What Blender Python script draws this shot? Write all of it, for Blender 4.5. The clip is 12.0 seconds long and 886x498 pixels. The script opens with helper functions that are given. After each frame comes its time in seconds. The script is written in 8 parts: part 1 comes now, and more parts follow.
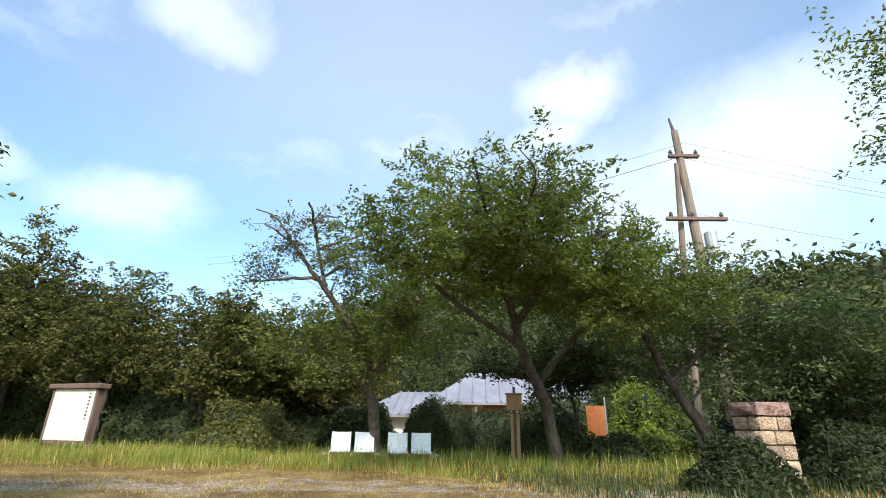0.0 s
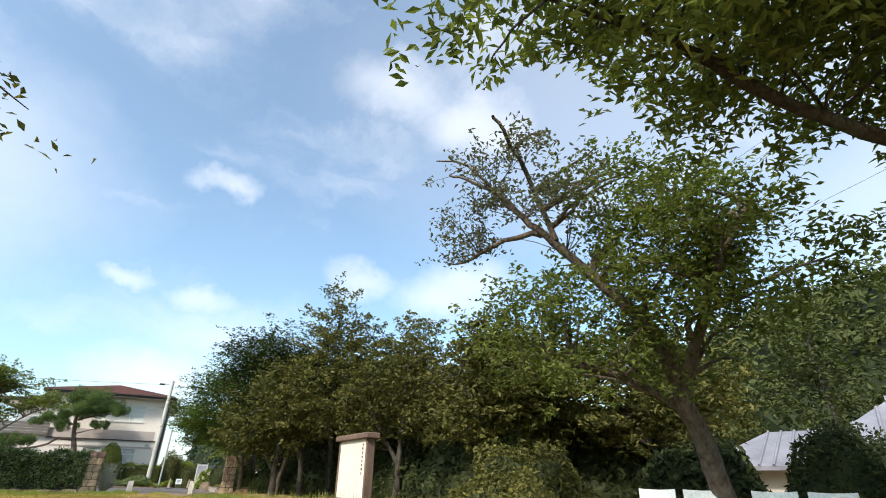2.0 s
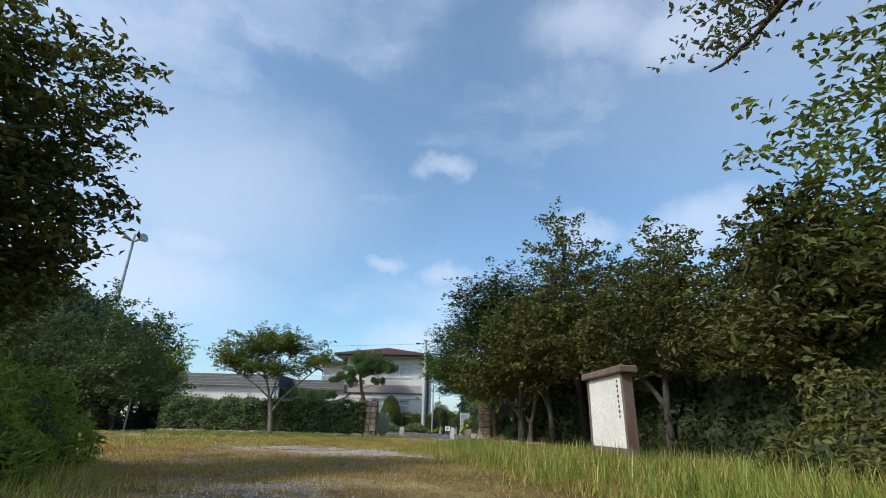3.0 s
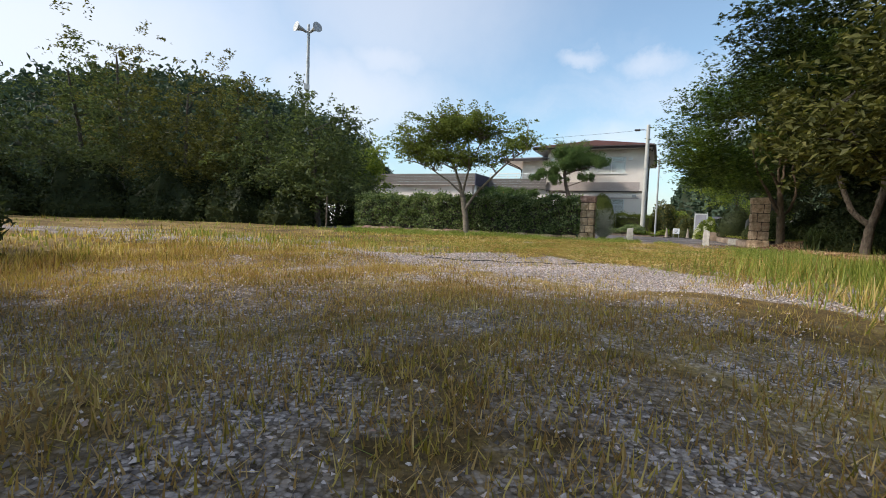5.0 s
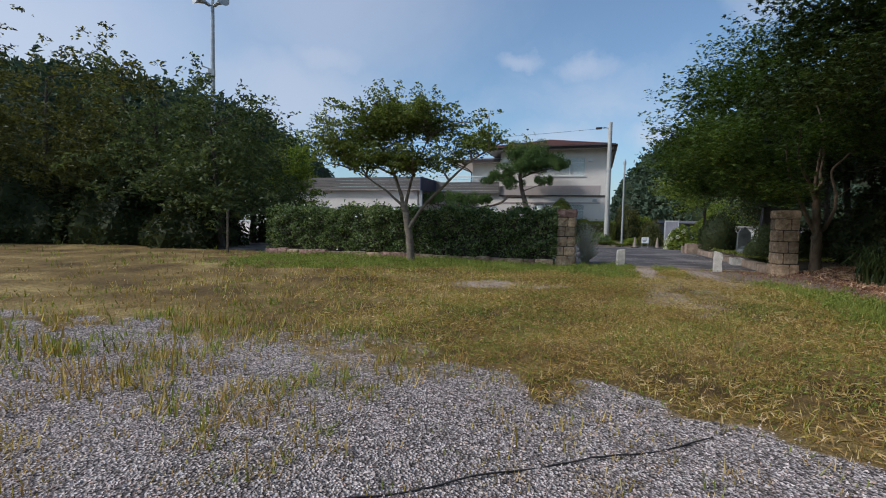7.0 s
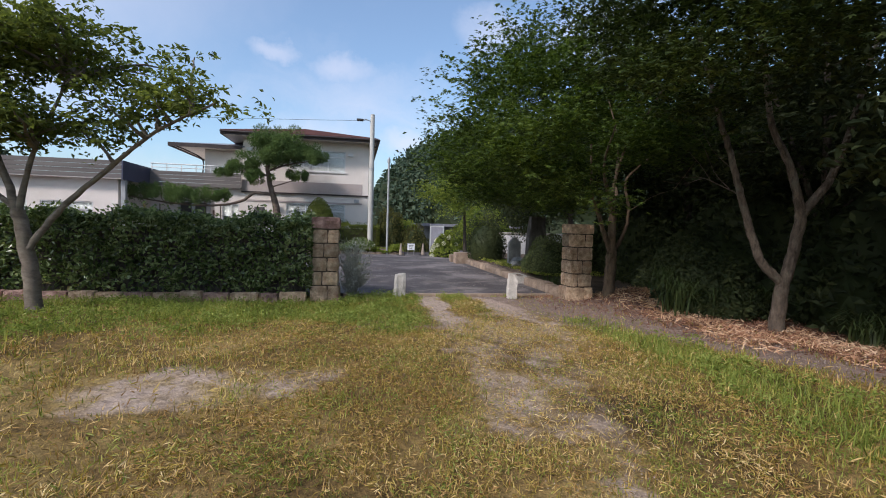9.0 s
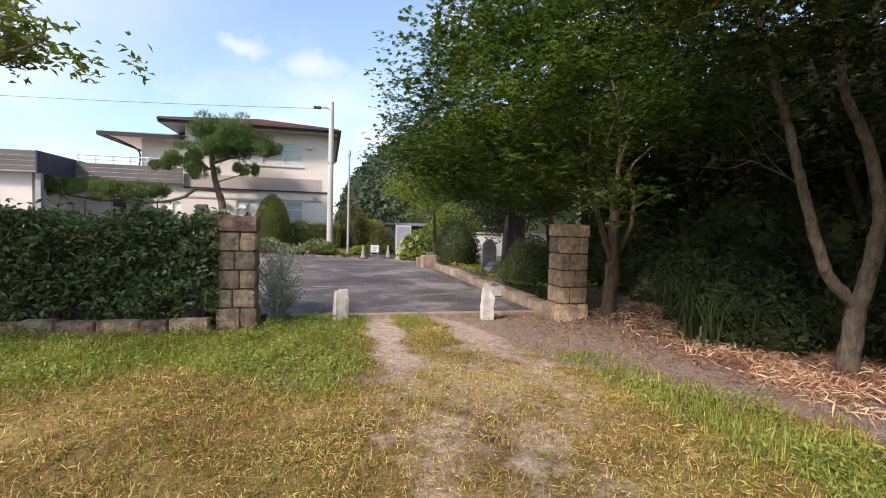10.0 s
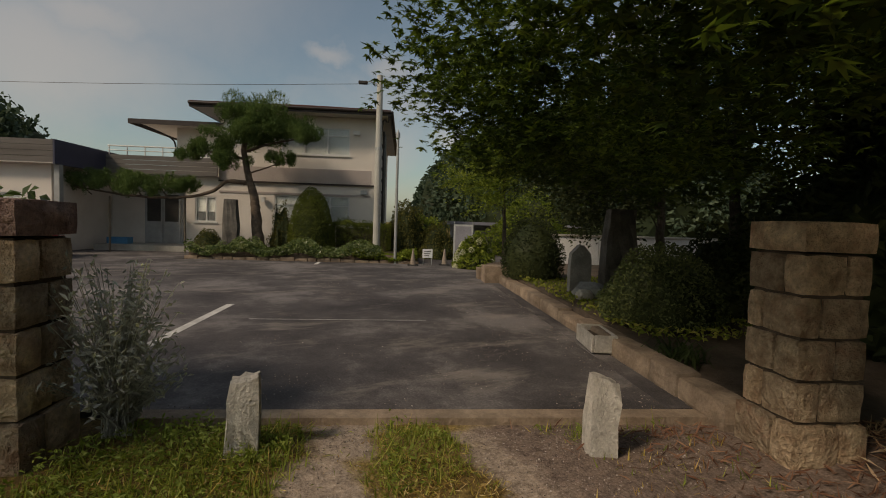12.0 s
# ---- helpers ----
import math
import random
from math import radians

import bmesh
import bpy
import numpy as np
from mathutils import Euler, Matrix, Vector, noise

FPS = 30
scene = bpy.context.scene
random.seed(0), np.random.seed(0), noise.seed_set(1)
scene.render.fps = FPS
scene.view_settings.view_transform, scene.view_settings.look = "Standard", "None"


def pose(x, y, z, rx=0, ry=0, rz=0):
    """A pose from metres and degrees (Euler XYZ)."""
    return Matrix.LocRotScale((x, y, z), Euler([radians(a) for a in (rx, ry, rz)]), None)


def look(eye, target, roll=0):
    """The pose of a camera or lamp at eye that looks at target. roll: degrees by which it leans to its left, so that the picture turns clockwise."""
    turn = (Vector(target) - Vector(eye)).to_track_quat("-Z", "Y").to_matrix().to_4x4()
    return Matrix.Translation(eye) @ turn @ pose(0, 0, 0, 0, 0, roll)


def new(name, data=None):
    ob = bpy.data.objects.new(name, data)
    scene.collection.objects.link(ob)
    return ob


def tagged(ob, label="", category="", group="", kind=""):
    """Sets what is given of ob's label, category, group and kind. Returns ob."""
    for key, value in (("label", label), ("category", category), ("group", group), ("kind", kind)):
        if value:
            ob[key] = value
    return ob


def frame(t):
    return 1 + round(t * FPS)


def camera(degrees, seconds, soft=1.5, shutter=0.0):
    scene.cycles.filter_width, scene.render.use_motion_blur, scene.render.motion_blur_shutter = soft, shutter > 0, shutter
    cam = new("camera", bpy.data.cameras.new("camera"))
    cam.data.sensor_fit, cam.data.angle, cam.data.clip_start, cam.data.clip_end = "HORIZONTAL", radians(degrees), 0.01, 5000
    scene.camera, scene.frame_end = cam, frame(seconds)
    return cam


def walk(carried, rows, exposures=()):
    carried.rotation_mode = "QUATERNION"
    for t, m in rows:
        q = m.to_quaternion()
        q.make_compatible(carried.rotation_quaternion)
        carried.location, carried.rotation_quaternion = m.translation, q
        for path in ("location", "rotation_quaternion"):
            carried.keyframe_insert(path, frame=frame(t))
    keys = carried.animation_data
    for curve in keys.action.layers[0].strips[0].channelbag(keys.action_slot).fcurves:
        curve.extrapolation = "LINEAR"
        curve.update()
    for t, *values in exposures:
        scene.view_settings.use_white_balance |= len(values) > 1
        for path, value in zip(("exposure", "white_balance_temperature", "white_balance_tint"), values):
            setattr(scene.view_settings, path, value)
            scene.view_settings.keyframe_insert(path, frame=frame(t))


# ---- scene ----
cam = camera(86.0, 12.0, soft=1.0)
PATH = [
    (0, (-0.696, 1.507, 0.747), (-0.728, 3.382, 1.442), 0.9),
    (0.5, (-0.536, 2.389, 0.71), (-0.606, 4.181, 1.596), 1.0),
    (1, (-0.417, 3.507, 0.676), (-0.758, 5.268, 1.561), 1.1),
    (1.5, (-0.539, 4.738, 0.59), (-1.26, 6.377, 1.482), 1.2),
    (2, (-1.017, 5.843, 0.613), (-2.144, 7.24, 1.495), 1.0),
    (2.5, (-1.807, 6.822, 0.542), (-3.272, 7.864, 1.418), 1.4),
    (3, (-2.866, 7.565, 0.529), (-4.595, 8.288, 1.229), 1.5),
    (3.5, (-4.145, 7.826, 0.465), (-6.072, 8.224, 0.821), 2.1),
    (3.7, (-4.617, 7.881, 0.463), (-6.575, 8.173, 0.747), 2.0),
    (5.3, (-9.094, 8.447, 0.47), (-11.088, 8.452, 0.327), 2.0),
    (5.5, (-9.618, 8.464, 0.446), (-11.614, 8.468, 0.313), 1.6),
    (6, (-10.61, 8.464, 0.657), (-12.606, 8.47, 0.529), 1.5),
    (6.5, (-11.452, 8.496, 0.892), (-13.447, 8.578, 0.772), 1.3),
    (7, (-12.307, 8.612, 1.051), (-14.289, 8.852, 0.943), 1.2),
    (7.2, (-12.67, 8.674, 1.11), (-14.642, 8.992, 1.005), 1.2),
    (8.8, (-15.81, 9.85, 1.376), (-17.504, 10.909, 1.277), 1.7),
    (9, (-16.141, 10.098, 1.388), (-17.77, 11.255, 1.294), 1.7),
    (9.5, (-16.913, 10.784, 1.409), (-18.478, 12.026, 1.319), 1.6),
    (10, (-17.689, 11.537, 1.434), (-19.252, 12.782, 1.338), 1.6),
    (10.5, (-18.5, 12.3, 1.43), (-20.063, 13.544, 1.333), 1.5),
    (11, (-19.287, 13.034, 1.426), (-20.856, 14.271, 1.329), 1.3),
    (11.5, (-20.081, 13.694, 1.413), (-21.724, 14.83, 1.317), 1.7),
    (12, (-20.904, 14.285, 1.433), (-22.642, 15.27, 1.326), 1.8),
]
EXPOSURES = [(0.0, 1.15, 6250, 10), (1.5, 1.1, 6950, 12), (2.2, 0.95, 6450, 10), (3.0, 0.45, 5900, 10), (3.6, 0.48, 6000, 10), (5.5, 0.66, 6700, 14), (6.0, 0.2, 6350, 14), (6.5, 0.05, 6150, 14), (7.2, -0.02, 5900, 14), (9.0, 0.45, 6200, 20), (9.5, 0.6, 6400, 21), (10.0, 1.0, 6750, 22), (11.1, 1.2, 7100, 20), (11.4, 0.95, 7900, 20), (11.7, 0.18, 8200, 18), (12.0, -0.6, 8400, 16)]
walk(cam, [(t, look(eye, target, roll)) for t, eye, target, roll in PATH], EXPOSURES)

CLOUD_LIST = [
    (5, 40, 34, 0.42), (-25, 22, 24, 0.7), (97, 24, 17, 0.62),
    (67.5, 29, 3.2, 0.75), (74.6, 17.9, 2.2, 0.6), (67.5, 17.3, 3.2, 0.65), (49, 22, 3.6, 0.6), (38, 21, 6.0, 0.7), (45, 44, 6.5, 0.7),
    (-16, 37, 6.5, 0.95), (-14, 33, 5.0, 0.9), (36, 22, 6.0, 0.7), (-37, 27, 14, 0.95), (34, 41, 7.5, 0.8), (97, 19, 6.0, 0.75),
    (101, 14, 12, 0.8), (130, 15, 22, 0.95), (60, 10, 3.0, 0.8), (70, 9, 6.0, 0.7), (-60, 24, 20, 0.8), (170, 30, 26, 0.8), (-120, 28, 22, 0.7),
]
SUN_WAY = Vector((0.16, -0.97, 0.86)).normalized()

# ---- world, sun ----
world = bpy.data.worlds.new("sky")
scene.world = world
world.use_nodes = True
wt = world.node_tree
wt.nodes.clear()


def wnode(kind, **inputs):
    n = wt.nodes.new(kind)
    for k, v in inputs.items():
        n.inputs[int(k[1:])].default_value = v
    return n


def wlink(a, i, b, j):
    wt.links.new(a.outputs[i], b.inputs[j])


sky = wt.nodes.new("ShaderNodeTexSky")
sky.sky_type, sky.sun_disc = "NISHITA", False
sky.sun_elevation = math.asin(SUN_WAY.z)
sky.sun_rotation = math.atan2(SUN_WAY.x, SUN_WAY.y)
sky.air_density, sky.dust_density, sky.ozone_density = 1.0, 1.6, 1.2
SKY_STRENGTH = 0.13
sky_dim = wnode("ShaderNodeVectorMath", _1=(SKY_STRENGTH * 0.88, SKY_STRENGTH * 1.07, SKY_STRENGTH * 1.06))
sky_dim.operation = "MULTIPLY"
wlink(sky, 0, sky_dim, 0)
coord = wt.nodes.new("ShaderNodeTexCoord")
# a slow warp of the direction gives the clouds ragged outlines
warp = wnode("ShaderNodeTexNoise", _2=5.0, _3=6.0, _4=0.62)
wlink(coord, 0, warp, 0)
centre = wnode("ShaderNodeVectorMath", _1=(0.5, 0.5, 0.5))
centre.operation = "SUBTRACT"
wlink(warp, 1, centre, 0)
shift = wnode("ShaderNodeVectorMath", _1=(0.17, 0.17, 0.17))
shift.operation = "MULTIPLY"
wlink(centre, 0, shift, 0)
bent = wt.nodes.new("ShaderNodeVectorMath")
wlink(coord, 0, bent, 0)
wlink(shift, 0, bent, 1)
# thin high haze in long streaks
streak_map = wnode("ShaderNodeMapping", _3=(1.2, 1.2, 3.2))
wlink(bent, 0, streak_map, 0)
streak = wnode("ShaderNodeTexNoise", _2=1.7, _3=7.0, _4=0.55)
wlink(streak_map, 0, streak, 0)
haze = wnode("ShaderNodeMapRange", _1=0.42, _2=0.84, _3=0.08, _4=0.66)
haze.interpolation_type = "SMOOTHSTEP"
wlink(streak, 0, haze, 0)
cover = haze
# single puffs: direction, half width in degrees, density
for yaw, tilt, size, dense in CLOUD_LIST:
    way = Vector((-math.sin(radians(yaw)) * math.cos(radians(tilt)), math.cos(radians(yaw)) * math.cos(radians(tilt)), math.sin(radians(tilt))))
    off = wnode("ShaderNodeVectorMath", _1=way)
    off.operation = "SUBTRACT"
    wlink(bent, 0, off, 0)
    flat = wnode("ShaderNodeVectorMath", _1=(1.0, 1.0, 2.0))
    flat.operation = "MULTIPLY"
    wlink(off, 0, flat, 0)
    far = wt.nodes.new("ShaderNodeVectorMath")
    far.operation = "LENGTH"
    wlink(flat, 0, far, 0)
    puff = wnode("ShaderNodeMapRange", _1=radians(size) * 1.75, _2=radians(size) * 0.1, _3=0.0, _4=dense * 0.80)
    puff.interpolation_type = "SMOOTHSTEP"
    wlink(far, 1, puff, 0)
    both = wt.nodes.new("ShaderNodeMath")
    both.operation = "MAXIMUM"
    wlink(cover, 0, both, 0)
    wlink(puff, 0, both, 1)
    cover = both
cloud = wt.nodes.new("ShaderNodeMix")
cloud.data_type = "RGBA"
cloud.inputs[7].default_value = (0.62, 0.65, 0.70, 1)
wlink(cover, 0, cloud, 0)
wlink(sky_dim, 0, cloud, 6)
back = wnode("ShaderNodeBackground", _1=1.0)
wlink(cloud, 2, back, 0)
wout = wt.nodes.new("ShaderNodeOutputWorld")
wlink(back, 0, wout, 0)

sun_data = bpy.data.lights.new("sun", "SUN")
sun_data.energy, sun_data.angle, sun_data.color = 2.7, radians(9.0), (1.0, 0.94, 0.84)
sun = new("sun", sun_data)
sun.matrix_world = look(SUN_WAY * 60, (0, 0, 0))


# ---- materials ----
def nodes_of(name):
    m = bpy.data.materials.new(name)
    m.use_nodes = True
    nt = m.node_tree
    return m, nt, nt.nodes["Principled BSDF"]


def ramp_node(nt, stops):
    r = nt.nodes.new("ShaderNodeValToRGB")
    e = r.color_ramp.elements
    while len(e) < len(stops):
        e.new(0.5)
    for i, (p, c) in enumerate(stops):
        e[i].position, e[i].color = p, (*c, 1)
    return r


def noise_node(nt, scale, detail=6.0, rough=0.6, stretch=None, space=3):
    tc = nt.nodes.new("ShaderNodeTexCoord")
    n = nt.nodes.new("ShaderNodeTexNoise")
    n.inputs["Scale"].default_value, n.inputs["Detail"].default_value, n.inputs["Roughness"].default_value = scale, detail, rough
    if stretch:
        mp = nt.nodes.new("ShaderNodeMapping")
        mp.inputs["Scale"].default_value = stretch
        nt.links.new(tc.outputs[space], mp.inputs[0])
        nt.links.new(mp.outputs[0], n.inputs[0])
    else:
        nt.links.new(tc.outputs[space], n.inputs[0])
    return n


def mixed(nt, factor, a, b, kind="MIX"):
    """Mix two colours; factor, a and b are sockets or values."""
    m = nt.nodes.new("ShaderNodeMix")
    m.data_type, m.blend_type = "RGBA", kind
    for i, v in ((0, factor), (6, a), (7, b)):
        if hasattr(v, "is_linked"):
            nt.links.new(v, m.inputs[i])
        else:
            m.inputs[i].default_value = v if i == 0 else (*v, 1)
    return m.outputs[2]


def surface(name, dark, light, scale=3.0, fine=40.0, rough=0.8, bump=0.3, depth=0.01, metal=0.0, vary=0.0, stain=None, stretch=None, spec=0.3):
    """A weathered surface: broad patches from dark to light, fine grain, bump, and a change from piece to piece."""
    m, nt, bsdf = nodes_of(name)
    broad = noise_node(nt, scale, stretch=stretch)
    grain = noise_node(nt, fine, 4.0, 0.7, stretch=stretch)
    col = ramp_node(nt, [(0.3, dark), (0.7, light)])
    nt.links.new(broad.outputs[0], col.inputs[0])
    g = ramp_node(nt, [(0.25, (0.72, 0.72, 0.72)), (0.75, (1.18, 1.18, 1.18))])
    nt.links.new(grain.outputs[0], g.inputs[0])
    out = mixed(nt, 1.0, col.outputs[0], g.outputs[0], "MULTIPLY")
    if stain:
        patch = noise_node(nt, scale * 0.45, 8.0, 0.7)
        mask = nt.nodes.new("ShaderNodeMapRange")
        mask.inputs[1].default_value, mask.inputs[2].default_value, mask.inputs[4].default_value = 0.52, 0.7, 0.75
        nt.links.new(patch.outputs[0], mask.inputs[0])
        out = mixed(nt, mask.outputs[0], out, stain)
    if vary:
        info = nt.nodes.new("ShaderNodeObjectInfo")
        v = ramp_node(nt, [(0.0, (1 - vary,) * 3), (1.0, (1 + vary, 1 + vary * 0.9, 1 + vary * 0.7))])
        nt.links.new(info.outputs["Random"], v.inputs[0])
        out = mixed(nt, 1.0, out, v.outputs[0], "MULTIPLY")
    nt.links.new(out, bsdf.inputs["Base Color"])
    bsdf.inputs["Roughness"].default_value, bsdf.inputs["Metallic"].default_value = rough, metal
    bsdf.inputs["Specular IOR Level"].default_value = spec
    b = nt.nodes.new("ShaderNodeBump")
    b.inputs["Strength"].default_value, b.inputs["Distance"].default_value = bump, depth
    both = nt.nodes.new("ShaderNodeMath")
    nt.links.new(broad.outputs[0], both.inputs[0])
    nt.links.new(grain.outputs[0], both.inputs[1])
    nt.links.new(both.outputs[0], b.inputs["Height"])
    nt.links.new(b.outputs[0], bsdf.inputs["Normal"])
    return m


def leafy(name, stops, rough=0.55, through_light=0.35, patch=0.6, spec=0.15):
    """Leaves or blades: each island its own shade, in drifts of lighter and darker growth; some light passes through."""
    m, nt, bsdf = nodes_of(name)
    geo = nt.nodes.new("ShaderNodeNewGeometry")
    drift = noise_node(nt, patch, 3.0, 0.5)
    mix = nt.nodes.new("ShaderNodeMath")
    mix.operation = "MULTIPLY_ADD"
    mix.inputs[1].default_value = 0.62
    nt.links.new(geo.outputs["Random Per Island"], mix.inputs[0])
    spread = nt.nodes.new("ShaderNodeMapRange")
    spread.inputs[1].default_value, spread.inputs[2].default_value, spread.inputs[4].default_value = 0.3, 0.7, 0.38
    nt.links.new(drift.outputs[0], spread.inputs[0])
    nt.links.new(spread.outputs[0], mix.inputs[2])
    col = ramp_node(nt, stops)
    nt.links.new(mix.outputs[0], col.inputs[0])
    nt.links.new(col.outputs[0], bsdf.inputs["Base Color"])
    bsdf.inputs["Roughness"].default_value, bsdf.inputs["Specular IOR Level"].default_value = rough, spec
    tr = nt.nodes.new("ShaderNodeBsdfTranslucent")
    warm = mixed(nt, 1.0, col.outputs[0], (1.25, 1.3, 0.7), "MULTIPLY")
    nt.links.new(warm, tr.inputs[0])
    ms = nt.nodes.new("ShaderNodeMixShader")
    ms.inputs[0].default_value = through_light
    nt.links.new(bsdf.outputs[0], ms.inputs[1])
    nt.links.new(tr.outputs[0], ms.inputs[2])
    nt.links.new(ms.outputs[0], nt.nodes["Material Output"].inputs[0])
    return m


LEAF_CHERRY = leafy("cherry_leaf", [(0.0, (0.045, 0.062, 0.020)), (0.5, (0.125, 0.155, 0.042)), (0.85, (0.20, 0.235, 0.062)), (1.0, (0.27, 0.265, 0.08))], through_light=0.45)
# also serves shaded foliage, with the shade put into its colour
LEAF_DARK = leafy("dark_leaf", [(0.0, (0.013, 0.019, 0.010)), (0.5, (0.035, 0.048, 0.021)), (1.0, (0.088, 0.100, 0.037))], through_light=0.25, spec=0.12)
LEAF_WOOD = leafy("wood_leaf", [(0.0, (0.030, 0.035, 0.013)), (0.5, (0.096, 0.098, 0.029)), (1.0, (0.23, 0.205, 0.060))], through_light=0.3, patch=0.35)
LEAF_MAPLE = leafy("maple_leaf", [(0.0, (0.018, 0.034, 0.011)), (0.5, (0.055, 0.090, 0.021)), (1.0, (0.19, 0.25, 0.050))], through_light=0.46)
# darker copy of the maple leaf, canopy shade put into its colour
LEAF_SHADE = leafy("shaded_maple_leaf", [(0.0, (0.012, 0.020, 0.009)), (0.5, (0.030, 0.046, 0.015)), (1.0, (0.115, 0.145, 0.038))], through_light=0.3)
# pale stop at 0.85 paints glossy highlights into some leaves
LEAF_HEDGE = leafy("hedge_leaf", [(0.0, (0.016, 0.030, 0.012)), (0.45, (0.105, 0.150, 0.052)), (0.85, (0.31, 0.37, 0.17)), (1.0, (0.26, 0.13, 0.06))], rough=0.27, patch=2.0, spec=0.6)
LEAF_WEED = leafy("weed_leaf", [(0.0, (0.07, 0.095, 0.018)), (0.5, (0.205, 0.265, 0.055)), (1.0, (0.44, 0.47, 0.15))], rough=0.45, patch=1.6)
LEAF_DEAD = leafy("withered_leaf", [(0.0, (0.07, 0.065, 0.05)), (0.5, (0.15, 0.145, 0.11)), (1.0, (0.11, 0.13, 0.05))], rough=0.7, patch=1.2)
# sunlit look of thicket and shrubs is put into these bright stops
LEAF_BRIGHT = leafy("bright_leaf", [(0.0, (0.06, 0.10, 0.016)), (0.5, (0.17, 0.22, 0.036)), (1.0, (0.34, 0.37, 0.08))])
LEAF_HILL = leafy("hill_leaf", [(0.0, (0.040, 0.052, 0.018)), (0.6, (0.062, 0.076, 0.025)), (1.0, (0.11, 0.12, 0.04))], through_light=0.15, patch=0.06)
LEAF_STRAP = leafy("strap_leaf", [(0.0, (0.022, 0.036, 0.014)), (0.5, (0.05, 0.075, 0.026)), (1.0, (0.11, 0.125, 0.045))], rough=0.4, patch=1.5, spec=0.3)
LEAF_BELT = leafy("belt_leaf", [(0.0, (0.03, 0.044, 0.022)), (0.5, (0.088, 0.115, 0.048)), (1.0, (0.20, 0.225, 0.095))], through_light=0.3, patch=0.3)
LEAF_CEDAR = leafy("cedar_leaf", [(0.0, (0.022, 0.040, 0.028)), (0.5, (0.050, 0.080, 0.052)), (1.0, (0.10, 0.13, 0.08))], through_light=0.15, patch=0.05)
LEAF_CLIPPED = leafy("clipped_leaf", [(0.0, (0.04, 0.058, 0.012)), (0.5, (0.115, 0.145, 0.030)), (1.0, (0.22, 0.24, 0.055))], through_light=0.3, patch=1.5)
LEAF_SILVER = leafy("silver_leaf", [(0.0, (0.27, 0.26, 0.245)), (0.6, (0.48, 0.47, 0.445)), (1.0, (0.70, 0.69, 0.66))], rough=0.7)
NEEDLE = leafy("pine_needle", [(0.0, (0.03, 0.06, 0.018)), (0.5, (0.085, 0.14, 0.04)), (1.0, (0.19, 0.25, 0.08))], through_light=0.2, patch=1.5)
FLOWER = leafy("white_petal", [(0.0, (0.55, 0.55, 0.42)), (1.0, (0.80, 0.78, 0.70))], rough=0.7)
GRASS_BROWN = leafy("brown_grass", [(0.0, (0.17, 0.09, 0.036)), (0.5, (0.36, 0.215, 0.085)), (0.85, (0.52, 0.35, 0.15)), (1.0, (0.30, 0.27, 0.07))], rough=0.6, patch=0.9)
STRAW = leafy("fallen_straw", [(0.0, (0.22, 0.09, 0.055)), (0.4, (0.54, 0.31, 0.20)), (0.75, (0.78, 0.57, 0.40)), (1.0, (0.82, 0.68, 0.50))], rough=0.6, patch=1.2)
GRASS_DRY = leafy("dry_grass", [(0.0, (0.10, 0.050, 0.022)), (0.4, (0.37, 0.215, 0.08)), (0.75, (0.68, 0.49, 0.22)), (0.93, (0.82, 0.69, 0.42)), (1.0, (0.30, 0.24, 0.08))], rough=0.55, patch=0.8)
GRASS_MIX = leafy("mixed_grass", [(0.0, (0.050, 0.046, 0.010)), (0.4, (0.25, 0.19, 0.034)), (0.75, (0.52, 0.385, 0.11)), (1.0, (0.82, 0.64, 0.30))], rough=0.5, patch=0.9)
GRASS_GREEN = leafy("green_grass", [(0.0, (0.07, 0.10, 0.016)), (0.5, (0.20, 0.245, 0.044)), (0.8, (0.40, 0.39, 0.10)), (1.0, (0.50, 0.42, 0.17))], rough=0.45, patch=1.0)
LITTER = leafy("fallen_leaf", [(0.0, (0.07, 0.032, 0.02)), (0.5, (0.18, 0.085, 0.055)), (0.85, (0.34, 0.19, 0.12)), (1.0, (0.54, 0.39, 0.27))], rough=0.8, through_light=0.05, patch=1.5)

BARK = surface("bark", (0.028, 0.022, 0.018), (0.12, 0.098, 0.078), 9, 30, 0.9, 1.0, 0.035, stretch=(2.2, 2.2, 0.5), stain=(0.13, 0.14, 0.10))
BARK_PALE = surface("pale_bark", (0.10, 0.08, 0.06), (0.25, 0.21, 0.165), 5, 45, 0.9, 0.8, 0.015, stretch=(1, 1, 2.5), stain=(0.20, 0.20, 0.15))
BARK_MAPLE = surface("maple_bark", (0.075, 0.052, 0.035), (0.215, 0.155, 0.105), 9, 30, 0.9, 1.0, 0.03, stretch=(2, 2, 0.5), stain=(0.12, 0.12, 0.08))
BARK_FORKED = surface("grey_brown_bark", (0.06, 0.045, 0.035), (0.22, 0.172, 0.132), 9, 30, 0.9, 1.0, 0.03, stretch=(2, 2, 0.7), stain=(0.16, 0.16, 0.12))
BARK_PINE = surface("pine_bark", (0.07, 0.05, 0.04), (0.20, 0.15, 0.11), 7, 40, 0.9, 0.9, 0.02)
GRANITE = surface("granite", (0.46, 0.42, 0.37), (0.76, 0.71, 0.65), 9, 50, 0.85, 1.0, 0.03, stain=(0.36, 0.32, 0.27))
SANDSTONE = surface("yellow_sandstone", (0.34, 0.215, 0.135), (0.82, 0.645, 0.465), 8.0, 30, 0.85, 1.0, 0.09, vary=0.30, stain=(0.50, 0.27, 0.17))
REDSTONE = surface("reddish_stone", (0.17, 0.085, 0.068), (0.56, 0.37, 0.31), 9, 26, 0.85, 1.0, 0.07, vary=0.15, stain=(0.14, 0.10, 0.095))
